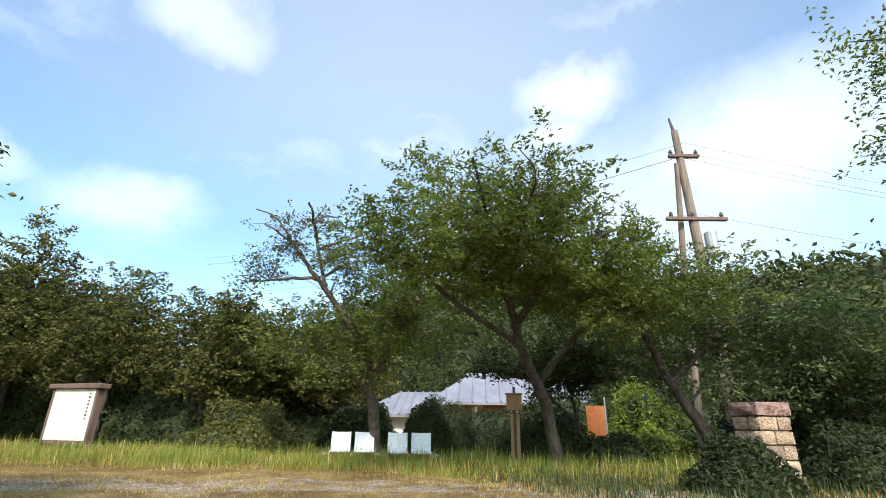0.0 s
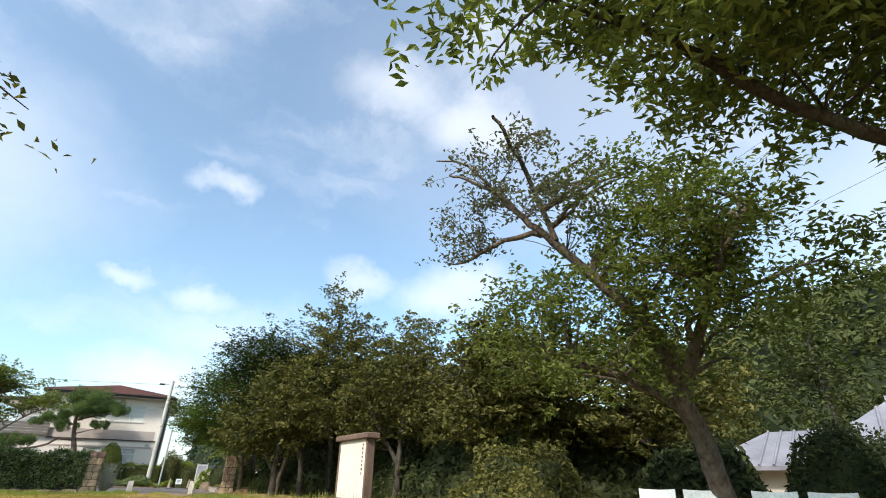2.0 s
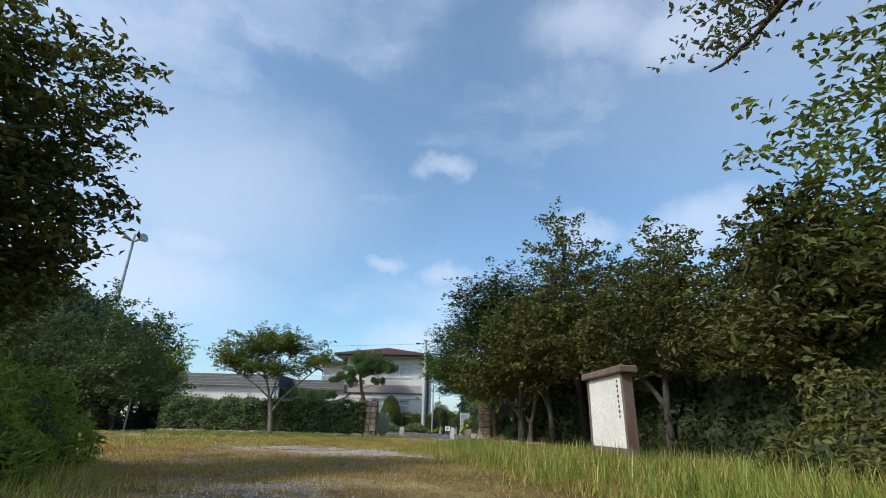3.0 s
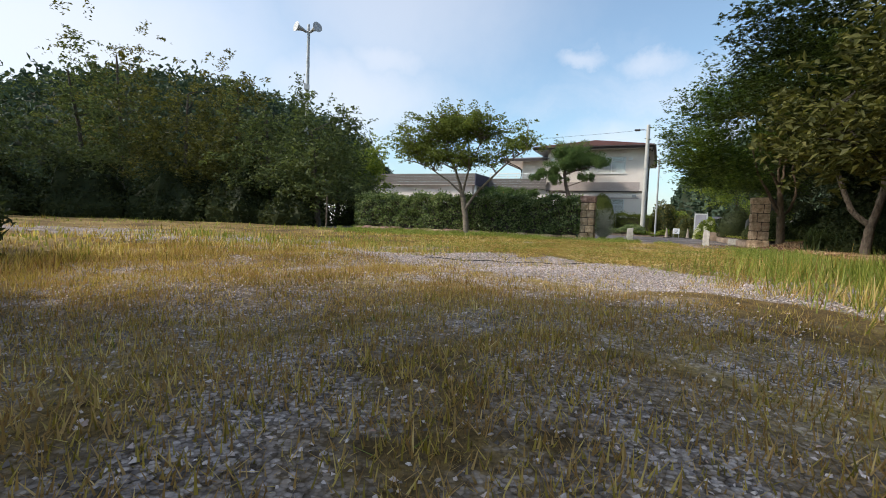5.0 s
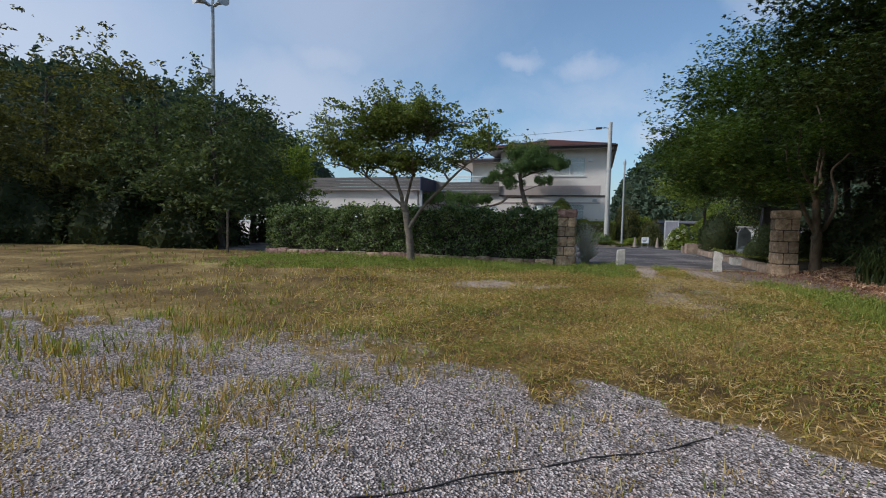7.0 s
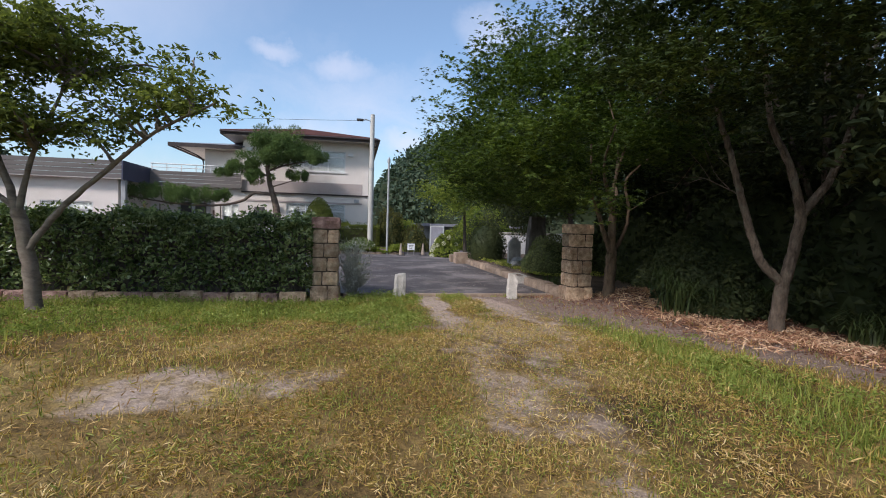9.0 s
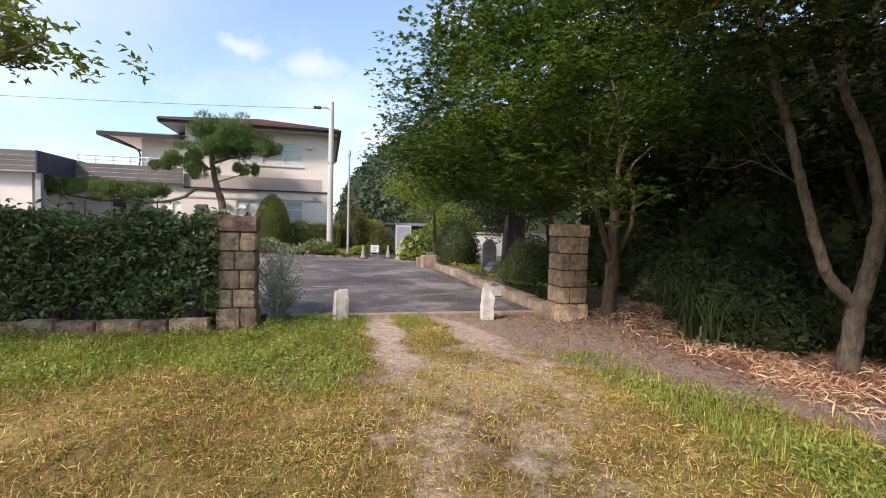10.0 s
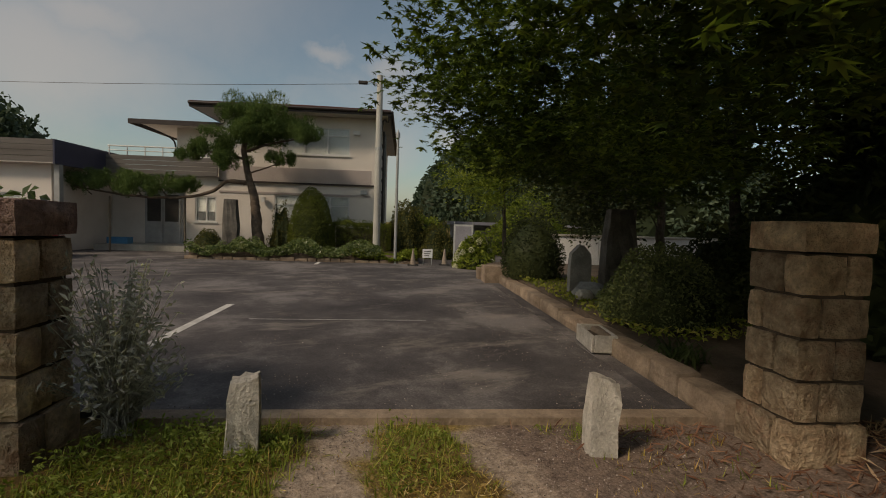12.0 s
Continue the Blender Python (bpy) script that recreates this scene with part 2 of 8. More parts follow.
KERB = surface("kerb_stone", (0.17, 0.125, 0.095), (0.41, 0.315, 0.24), 3.5, 35, 0.85, 0.9, 0.02, vary=0.2, stain=(0.17, 0.14, 0.11))
MORTAR = surface("mortar", (0.085, 0.06, 0.042), (0.16, 0.118, 0.085), 6, 50, 0.95, 0.5)
GREYSTONE = surface("grey_stone", (0.17, 0.17, 0.165), (0.36, 0.36, 0.34), 2.5, 40, 0.85, 0.6, stain=(0.22, 0.23, 0.20))
DARKSTONE = surface("dark_stone", (0.07, 0.065, 0.06), (0.19, 0.17, 0.15), 2.5, 30, 0.85, 0.8, 0.02)
CONCRETE = surface("concrete", (0.33, 0.31, 0.27), (0.52, 0.49, 0.43), 1.5, 50, 0.9, 0.3, stain=(0.24, 0.22, 0.19))
PLASTER = surface("plaster_wall", (0.68, 0.62, 0.56), (0.80, 0.74, 0.68), 0.6, 60, 0.9, 0.15, 0.003, stain=(0.58, 0.52, 0.46))
PLASTER_BAND = surface("plaster_band", (0.40, 0.34, 0.32), (0.48, 0.42, 0.39), 0.8, 60, 0.9, 0.15, 0.003)
SOFFIT = surface("eave_soffit", (0.55, 0.50, 0.46), (0.66, 0.61, 0.56), 1, 30, 0.9, 0.1)
ROOF_RED = surface("red_brown_roof", (0.055, 0.023, 0.018), (0.115, 0.046, 0.036), 1.2, 30, 0.9, 0.3, stretch=(1, 4, 1), spec=0.12)
ROOF_GREY = surface("grey_roof", (0.16, 0.17, 0.19), (0.27, 0.28, 0.31), 1.0, 30, 0.5, 0.3)
ROOF_TILE = surface("pale_roof_tile", (0.17, 0.17, 0.20), (0.27, 0.27, 0.31), 1.2, 30, 0.65, 0.3)
FASCIA_DARK = surface("dark_fascia", (0.03, 0.022, 0.022), (0.06, 0.045, 0.042), 2, 30, 0.5, 0.2)
FASCIA_GREY = surface("grey_fascia_sheet", (0.115, 0.10, 0.092), (0.19, 0.172, 0.158), 1.0, 40, 0.7, 0.2, stretch=(0.4, 0.4, 6))
FASCIA_BLUE = surface("blue_fascia_sheet", (0.045, 0.05, 0.085), (0.075, 0.08, 0.13), 1.2, 40, 0.6, 0.2)
METAL_WHITE = surface("white_metal", (0.62, 0.62, 0.60), (0.75, 0.75, 0.73), 3, 40, 0.45, 0.1)
METAL_GREY = surface("galvanised_metal", (0.34, 0.35, 0.35), (0.48, 0.49, 0.49), 3, 40, 0.5, 0.1, metal=0.4)
METAL_DARK = surface("dark_metal", (0.04, 0.035, 0.033), (0.08, 0.07, 0.065), 4, 40, 0.5, 0.1, metal=0.2)
POLE_CONCRETE = surface("pole_concrete", (0.40, 0.39, 0.36), (0.55, 0.54, 0.50), 2, 40, 0.85, 0.2, stretch=(1, 1, 0.3))
POLE_WOOD = surface("pole_wood", (0.15, 0.11, 0.085), (0.29, 0.225, 0.175), 3, 40, 0.85, 0.4, stretch=(3, 3, 0.4))
WOOD_BROWN = surface("brown_wood", (0.10, 0.065, 0.05), (0.20, 0.135, 0.105), 4, 50, 0.75, 0.4, stretch=(1, 1, 0.3))
WOOD_TAN = surface("tan_wood", (0.26, 0.15, 0.06), (0.42, 0.26, 0.11), 3, 40, 0.75, 0.3, stretch=(1, 1, 0.3))
BOARD_WHITE = surface("cream_board", (0.66, 0.60, 0.52), (0.76, 0.71, 0.64), 1.2, 25, 0.7, 0.1, stain=(0.60, 0.55, 0.49))
INK = surface("ink", (0.03, 0.03, 0.03), (0.06, 0.06, 0.06), 5)
PLASTIC_WHITE = surface("white_plastic", (0.70, 0.73, 0.76), (0.80, 0.82, 0.84), 3, 30, 0.35, 0.05)
PLASTIC_BLUE = surface("blue_plastic", (0.05, 0.22, 0.42), (0.08, 0.30, 0.52), 3, 30, 0.45, 0.05)
PAINT_RED = surface("red_paint", (0.50, 0.03, 0.03), (0.60, 0.06, 0.05), 2, 30, 0.3, 0.03)
PAINT_PINK = surface("faded_red_paint", (0.62, 0.25, 0.26), (0.70, 0.33, 0.33), 2, 30, 0.3, 0.03)
PAINT_WHITE = surface("white_car_paint", (0.72, 0.72, 0.72), (0.78, 0.78, 0.78), 2, 30, 0.25, 0.02)
ORANGE = surface("orange_sheet", (0.62, 0.22, 0.07), (0.74, 0.30, 0.12), 2, 30, 0.7, 0.1)
RUBBER = surface("rubber", (0.02, 0.02, 0.02), (0.04, 0.04, 0.04), 5)
CONE_GREY = surface("faded_cone", (0.26, 0.21, 0.17), (0.38, 0.32, 0.27), 4, 30, 0.7, 0.1)
CURTAIN = surface("window_blind", (0.66, 0.64, 0.60), (0.78, 0.76, 0.72), 2, 30, 0.9, 0.1, stretch=(6, 6, 1))
# near-black colour stands for the unlit inside behind glass
DARK_ROOM = surface("unlit_interior", (0.03, 0.028, 0.026), (0.07, 0.065, 0.06), 1, 20)
SOIL = surface("soil", (0.075, 0.055, 0.040), (0.17, 0.13, 0.10), 2.5, 30, 0.95, 0.8, 0.03)
LINE_PAINT = surface("worn_line_paint", (0.50, 0.48, 0.46), (0.70, 0.68, 0.66), 4, 50, 0.8, 0.2, stain=(0.18, 0.17, 0.17))
INSULATOR = surface("insulator", (0.05, 0.05, 0.05), (0.1, 0.1, 0.1), 5)


def glass_material():
    m, nt, bsdf = nodes_of("window_glass")
    bsdf.inputs["Base Color"].default_value = (0.9, 0.95, 0.95, 1)
    bsdf.inputs["Roughness"].default_value = 0.04
    bsdf.inputs["Transmission Weight"].default_value = 0.9
    bsdf.inputs["IOR"].default_value = 1.45
    return m


GLASS = glass_material()


def asphalt_material():
    m, nt, bsdf = nodes_of("asphalt")
    broad = noise_node(nt, 0.55, 9.0, 0.7, space=3)
    col = ramp_node(nt, [(0.36, (0.042, 0.036, 0.039)), (0.50, (0.085, 0.075, 0.077)), (0.62, (0.20, 0.18, 0.178))])
    nt.links.new(broad.outputs[0], col.inputs[0])
    chips = noise_node(nt, 55.0, 3.0, 0.7)
    c2 = ramp_node(nt, [(0.30, (0.6, 0.6, 0.6)), (0.60, (1.0, 1.0, 1.0)), (0.72, (1.7, 1.65, 1.6))])
    nt.links.new(chips.outputs[0], c2.inputs[0])
    out = mixed(nt, 1.0, col.outputs[0], c2.outputs[0], "MULTIPLY")
    sand = noise_node(nt, 1.4, 8.0, 0.72, stretch=(1.0, 0.35, 1.0))
    mask = nt.nodes.new("ShaderNodeMapRange")
    mask.inputs[1].default_value, mask.inputs[2].default_value, mask.inputs[4].default_value = 0.53, 0.68, 0.8
    nt.links.new(sand.outputs[0], mask.inputs[0])
    out = mixed(nt, mask.outputs[0], out, (0.26, 0.225, 0.20))
    nt.links.new(out, bsdf.inputs["Base Color"])
    bsdf.inputs["Roughness"].default_value = 0.88
    b = nt.nodes.new("ShaderNodeBump")
    b.inputs["Strength"].default_value, b.inputs["Distance"].default_value = 0.5, 0.006
    nt.links.new(chips.outputs[0], b.inputs["Height"])
    nt.links.new(b.outputs[0], bsdf.inputs["Normal"])
    return m


ASPHALT = asphalt_material()


def ground_material():
    """Thatch over soil; the zones of gravel, sand and brown litter come with the sheet's own attributes, broken up by noise."""
    m, nt, bsdf = nodes_of("field_ground")
    broad = noise_node(nt, 0.7, 7.0, 0.65)
    thatch = ramp_node(nt, [(0.30, (0.060, 0.036, 0.016)), (0.5, (0.195, 0.130, 0.046)), (0.7, (0.40, 0.30, 0.12))])
    nt.links.new(broad.outputs[0], thatch.inputs[0])
    grain = noise_node(nt, 60.0, 4.0, 0.7)
    g = ramp_node(nt, [(0.3, (0.4, 0.4, 0.4)), (0.7, (1.45, 1.42, 1.4))])
    nt.links.new(grain.outputs[0], g.inputs[0])
    crumb = noise_node(nt, 14.0, 8.0, 0.75)
    cr = ramp_node(nt, [(0.36, (0.42, 0.40, 0.38)), (0.5, (0.95, 0.95, 0.95)), (0.66, (1.5, 1.46, 1.4))])
    nt.links.new(crumb.outputs[0], cr.inputs[0])
    out = mixed(nt, 1.0, thatch.outputs[0], g.outputs[0], "MULTIPLY")
    tc = nt.nodes.new("ShaderNodeTexCoord")
    vor = nt.nodes.new("ShaderNodeTexVoronoi")
    vor.inputs["Scale"].default_value = 75.0
    nt.links.new(tc.outputs[3], vor.inputs[0])
    sep = nt.nodes.new("ShaderNodeSeparateColor")
    nt.links.new(vor.outputs["Color"], sep.inputs[0])
    pebble = ramp_node(nt, [(0.0, (0.12, 0.10, 0.09)), (0.5, (0.42, 0.35, 0.32)), (1.0, (0.80, 0.70, 0.655))])
    nt.links.new(sep.outputs[0], pebble.inputs[0])
    gap = ramp_node(nt, [(0.0, (1.05, 1.05, 1.05)), (0.55, (0.85, 0.85, 0.85)), (0.8, (0.35, 0.33, 0.31))])
    nt.links.new(vor.outputs["Distance"], gap.inputs[0])
    stones = mixed(nt, 1.0, pebble.outputs[0], gap.outputs[0], "MULTIPLY")
    sandy = ramp_node(nt, [(0.3, (0.25, 0.185, 0.14)), (0.55, (0.41, 0.325, 0.262)), (0.75, (0.56, 0.46, 0.385))])
    nt.links.new(grain.outputs[0], sandy.inputs[0])
    brown = ramp_node(nt, [(0.3, (0.11, 0.078, 0.062)), (0.7, (0.32, 0.238, 0.20))])
    nt.links.new(grain.outputs[0], brown.inputs[0])
    edge = noise_node(nt, 2.2, 6.0, 0.65)
    for attr, colour in (("sand", sandy.outputs[0]), ("litter", brown.outputs[0]), ("gravel", stones)):
        at = nt.nodes.new("ShaderNodeAttribute")
        at.attribute_name = attr
        add = nt.nodes.new("ShaderNodeMath")
        nt.links.new(at.outputs["Fac"], add.inputs[0])
        nt.links.new(edge.outputs[0], add.inputs[1])
        mr = nt.nodes.new("ShaderNodeMapRange")
        mr.inputs[1].default_value, mr.inputs[2].default_value = 0.86, 1.1
        nt.links.new(add.outputs[0], mr.inputs[0])
        out = mixed(nt, mr.outputs[0], out, colour)
    out = mixed(nt, 0.75, out, mixed(nt, 1.0, out, cr.outputs[0], "MULTIPLY"))
    nt.links.new(out, bsdf.inputs["Base Color"])
    bsdf.inputs["Roughness"].default_value = 0.95
    bsdf.inputs["Specular IOR Level"].default_value = 0.2
    b = nt.nodes.new("ShaderNodeBump")
    b.inputs["Strength"].default_value, b.inputs["Distance"].default_value = 0.8, 0.03
    lumps = mixed(nt, mr.outputs[0], mixed(nt, 0.6, grain.outputs[0], crumb.outputs[0]), vor.outputs["Distance"])
    nt.links.new(lumps, b.inputs["Height"])
    nt.links.new(b.outputs[0], bsdf.inputs["Normal"])
    return m


GROUND = ground_material()


def pebble_material(name, stops):
    m, nt, bsdf = nodes_of(name)
    geo = nt.nodes.new("ShaderNodeNewGeometry")
    col = ramp_node(nt, stops)
    nt.links.new(geo.outputs["Random Per Island"], col.inputs[0])
    nt.links.new(col.outputs[0], bsdf.inputs["Base Color"])
    bsdf.inputs["Roughness"].default_value = 0.9
    return m


GRAVEL = pebble_material("gravel_stone", [(0.0, (0.10, 0.083, 0.075)), (0.35, (0.40, 0.33, 0.30)), (0.8, (0.72, 0.625, 0.585)), (1.0, (0.47, 0.30, 0.23))])
GRIT = pebble_material("grit_stone", [(0.0, (0.09, 0.068, 0.056)), (0.55, (0.23, 0.175, 0.145)), (0.85, (0.36, 0.29, 0.255)), (1.0, (0.52, 0.45, 0.41))])


# ---- builders ----
GATE = Matrix.Translation((-24.28, 13.59, 0)) @ Matrix.Rotation(math.atan2(0.9075, 0.42), 4, "Z")


def gate(a, b, z=0.0):
    """A place given along the gate's line (a), into the car park (b) and up."""
    return GATE @ Vector((a, b, z))


def empty(name, m, label, category, group="", kind=""):
    ob = new(name)
    ob.matrix_world = m
    ob.empty_display_size = 0.2
    return tagged(ob, label, category, group, kind)


def part(name, bm, material, parent, label=""):
    me = bpy.data.meshes.new(name)
    bm.to_mesh(me)
    bm.free()
    me.materials.append(material)
    ob = new(name, me)
    ob.parent = parent
    return tagged(ob, label)


def raw_mesh(name, verts, faces, material, parent=None, smooth=False):
    """Arrays of corners and of equal-sided faces as one mesh object."""
    verts, faces = np.asarray(verts, np.float32), np.asarray(faces, np.int32)
    me = bpy.data.meshes.new(name)
    me.vertices.add(len(verts))
    me.vertices.foreach_set("co", verts.ravel())
    side = faces.shape[1]
    me.loops.add(faces.size)
    me.loops.foreach_set("vertex_index", faces.ravel())
    me.polygons.add(len(faces))
    me.polygons.foreach_set("loop_start", np.arange(0, faces.size, side, dtype=np.int32))
    me.polygons.foreach_set("use_smooth", np.full(len(faces), smooth))
    me.update(calc_edges=True)
    me.materials.append(material)
    ob = new(name, me)
    ob.parent = parent
    return ob


def box_bm(x0, x1, y0, y1, z0, z1, bevel=0.0, jitter=0.0, rng=None):
    bm = bmesh.new()
    bmesh.ops.create_cube(bm, size=1)
    for v in bm.verts:
        v.co = ((x0 + x1) / 2 + v.co.x * (x1 - x0), (y0 + y1) / 2 + v.co.y * (y1 - y0), (z0 + z1) / 2 + v.co.z * (z1 - z0))
    if bevel:
        bmesh.ops.bevel(bm, geom=bm.edges[:], offset=bevel, segments=1, affect="EDGES")
    if jitter:
        r = rng or random
        for v in bm.verts:
            v.co += Vector((r.uniform(-jitter, jitter), r.uniform(-jitter, jitter), r.uniform(-jitter, jitter)))
    return bm


def tube_bm(points, radii, sides=8):
    bm = bmesh.new()
    v, f = tube_arrays(points, radii, sides)
    made = [bm.verts.new(c) for c in v]
    for face in f:
        bm.faces.new([made[i] for i in face])
    for end in (made[:sides][::-1], made[-sides:]):
        bm.faces.new(end)
    return bm


def tube_arrays(points, radii, sides=7):
    points = [Vector(p) for p in points]
    verts, faces = [], []
    for i, p in enumerate(points):
        d = points[min(i + 1, len(points) - 1)] - points[max(i - 1, 0)]
        d = d.normalized() if d.length > 1e-6 else Vector((0, 0, 1))
        x = d.cross(Vector((0.31, 0.95, 0.05)))
        x = x.normalized() if x.length > 1e-3 else Vector((1, 0, 0))
        y = d.cross(x)
        for k in range(sides):
            a = 2 * math.pi * k / sides
            verts.append(p + (x * math.cos(a) + y * math.sin(a)) * radii[i])
    for i in range(len(points) - 1):
        for k in range(sides):
            q = (k + 1) % sides
            faces.append((i * sides + k, i * sides + q, (i + 1) * sides + q, (i + 1) * sides + k))
    return verts, faces


def curved(points, rng, wobble=0.0, steps=4):
    """A smooth line through the points, with a little wobble."""
    p = [Vector(q) for q in points]
    out = []
    for i in range(len(p) - 1):
        a, b, c, d = p[max(i - 1, 0)], p[i], p[i + 1], p[min(i + 2, len(p) - 1)]
        for s in range(steps):
            t = s / steps
            q = 0.5 * ((2 * b) + (c - a) * t + (2 * a - 5 * b + 4 * c - d) * t * t + (3 * b - a - 3 * c + d) * t ** 3)
            out.append(q + Vector((rng.uniform(-1, 1), rng.uniform(-1, 1), rng.uniform(-1, 1))) * wobble)
    out.append(p[-1])
    return out


def wood_mesh(name, limbs, material, parent, rng, sides=7):
    """Trunk and limbs, each a tapered tube along its line, as one mesh. limbs: (points, first radius, last radius)."""
    verts, faces = [], []
    for points, r0, r1 in limbs:
        thick = r0 > 0.045
        line = curved(points, rng, r0 * (0.12 if thick else 0.6), 7 if thick else 3)
        n = len(line)
        radii = [r0 + (r1 - r0) * (i / (n - 1)) ** 0.8 for i in range(n)]
        if thick:
            radii = [r * rng.uniform(0.97, 1.04) for r in radii]
            v, f = tube_arrays(line, radii, 11)
            v = [p + Vector((rng.uniform(-1, 1), rng.uniform(-1, 1), rng.uniform(-1, 1))) * radii[i // 11] * 0.055 for i, p in enumerate(v)]
        else:
            v, f = tube_arrays(line, radii, sides if r0 > 0.03 else (4 if r0 > 0.013 else 3))
        base = len(verts)
        verts += v
        faces += [tuple(i + base for i in q) for q in f]
    return raw_mesh(name, [tuple(v) for v in verts], faces, material, parent, True)


def unit_rows(v):
    return v / np.maximum(np.linalg.norm(v, axis=1, keepdims=True), 1e-6)


def leaf_arrays(centres, length, width, rng, droop=0.25, flat=0.8):
    """One folded four-cornered leaf at each centre."""
    n = len(centres)
    up = unit_rows(np.stack([rng.normal(0, 1 - flat + 0.15, n), rng.normal(0, 1 - flat + 0.15, n), np.full(n, 0.6)], 1) + rng.normal(0, 0.25, (n, 3)))
    along = rng.normal(0, 1, (n, 3))
    along[:, 2] = along[:, 2] * 0.4 - droop
    along = unit_rows(along - up * np.sum(along * up, 1, keepdims=True))
    side = np.cross(up, along)
    l = (length * rng.uniform(0.7, 1.25, n))[:, None]
    w = (width * rng.uniform(0.75, 1.2, n))[:, None]
    a = centres - along * l * 0.5
    c = centres + along * l * 0.5 - up * l * 0.12
    b = centres + side * w * 0.5 + up * w * 0.15
    d = centres - side * w * 0.5 + up * w * 0.15
    verts = np.stack([a, b, c, d], 1).reshape(-1, 3)
    return verts, np.arange(4 * n).reshape(n, 4)


def star_arrays(centres, size, rng):
    """A five-lobed maple leaf at each centre."""
    n = len(centres)
    up = unit_rows(np.stack([rng.normal(0, 0.35, n), rng.normal(0, 0.35, n), np.ones(n)], 1))
    x = unit_rows(np.cross(up, rng.normal(0, 1, (n, 3))))
    y = np.cross(up, x)
    s = (size * rng.uniform(0.7, 1.2, n))[:, None]
    out = []
    for k, reach in zip((-2, -1, 0, 1, 2), (0.6, 0.9, 1.0, 0.9, 0.6)):
        a = radians(46 * k)
        d = x * math.cos(a) + y * math.sin(a)
        e = -x * math.sin(a) + y * math.cos(a)
        tip = centres + d * s * reach * 0.6 - up * s * 0.12
        out += [centres + d * s * 0.02 + e * s * 0.12, tip, centres + d * s * 0.02 - e * s * 0.12]
    verts = np.stack(out, 1).reshape(-1, 3)
    return verts, np.arange(len(verts)).reshape(-1, 3)


def crown_points(blobs, clumps, per, spread, rng, hollow=0.45, flat=0.55, even=1.0):
    """Places of leaves: leafy shoots that leave the blobs (centre, radii) outward and upward; the outline is lumpy, with gaps."""
    vol = np.array([r[0] * r[1] * r[2] for _, r in blobs]) ** even
    which = rng.choice(len(blobs), clumps, p=vol / vol.sum())
    c = np.array([b[0] for b in blobs])[which]
    r = np.array([b[1] for b in blobs])[which]
    way = unit_rows(rng.normal(0, 1, (clumps, 3)))
    k = rng.uniform(0, 6, 6)
    lump = 1 + 0.16 * np.sin(way[:, 0] * 5 + k[0] + which) + 0.14 * np.sin(way[:, 1] * 6 + k[1] + which) + 0.10 * np.sin(way[:, 2] * 9 + way[:, 0] * 7 + k[2])
    reach = rng.uniform(hollow ** 2, 1.0, clumps) ** 0.5
    mid = c + way * r * (reach * lump * rng.uniform(0.85, 1.1, clumps))[:, None]
    out = unit_rows(way * np.array([1, 1, 0.6]) + np.array([0, 0, 0.35]) + rng.normal(0, 0.45, (clumps, 3)))
    reach = spread * rng.uniform(0.9, 2.6, clumps)
    t = rng.uniform(-1, 1, clumps * per)
    pts = np.repeat(mid, per, 0) + np.repeat(out * reach[:, None], per, 0) * t[:, None]
    thick = spread * 0.55 * (1.15 - 0.6 * t)
    pts = pts + rng.normal(0, 1, (clumps * per, 3)) * thick[:, None] * np.array([1, 1, flat])
    pts[:, 2] -= spread * 0.35 * t ** 2
    return pts, mid


def limbs_to(base_points, mids, rng, count, r0=0.04, r1=0.008, reach=1.5):
    """Twigs from a trunk's line out to some of the clumps."""
    base = np.array([tuple(p) for p in base_points])
    out = []
    for i in rng.choice(len(mids), min(count, len(mids)), replace=False):
        m = mids[i]
        below = base[base[:, 2] < m[2] - 0.15]
        src = below if len(below) else base[:1]
        near = src[np.argmin(np.linalg.norm(src - m, axis=1))]
        if np.linalg.norm(m - near) > reach:
            continue
        q = near * 0.5 + m * 0.5 + np.array([0, 0, 0.06 * np.linalg.norm(m - near)]) + rng.normal(0, 0.06, 3)
        out.append(([tuple(near), tuple(q), tuple(m)], r0, r1))
    return out


def tree(name, label, base, limbs, blobs, clumps, per, spread, leaf, leaf_len, seed, bark=None, twigs=40, hollow=0.4, group="", star=False, flat=0.55, leaf_w=0.48, twig_r=0.035, even=1.0):
    """A tree: trunk with limbs and twigs, and a crown of single leaves in clumps. Places are in the world."""
    rng, prng = np.random.default_rng(seed), random.Random(seed)
    bark = bark or BARK
    root = empty(name, Matrix.Translation(base), label, "tree", group)
    o = np.array(tuple(base))
    blobs = [(np.array(c) - o, np.array(r)) for c, r in blobs]
    limbs = [([tuple(np.array(p) - o) for p in pts], r0, r1) for pts, r0, r1 in limbs]
    pts, mids = crown_points(blobs, clumps, per, spread, rng, hollow, flat, even)
    pts = pts[pts[:, 2] > 0.1]
    spine = [q for l in limbs for q in curved(l[0], prng)]
    wood_mesh("trunk", limbs + limbs_to(spine, mids, rng, twigs, twig_r), bark, root, prng)
    if star:
        v, f = star_arrays(pts, leaf_len, rng)
    else:
        v, f = leaf_arrays(pts, leaf_len, leaf_len * leaf_w, rng)
    raw_mesh("crown", v, f, leaf, root)
    return root


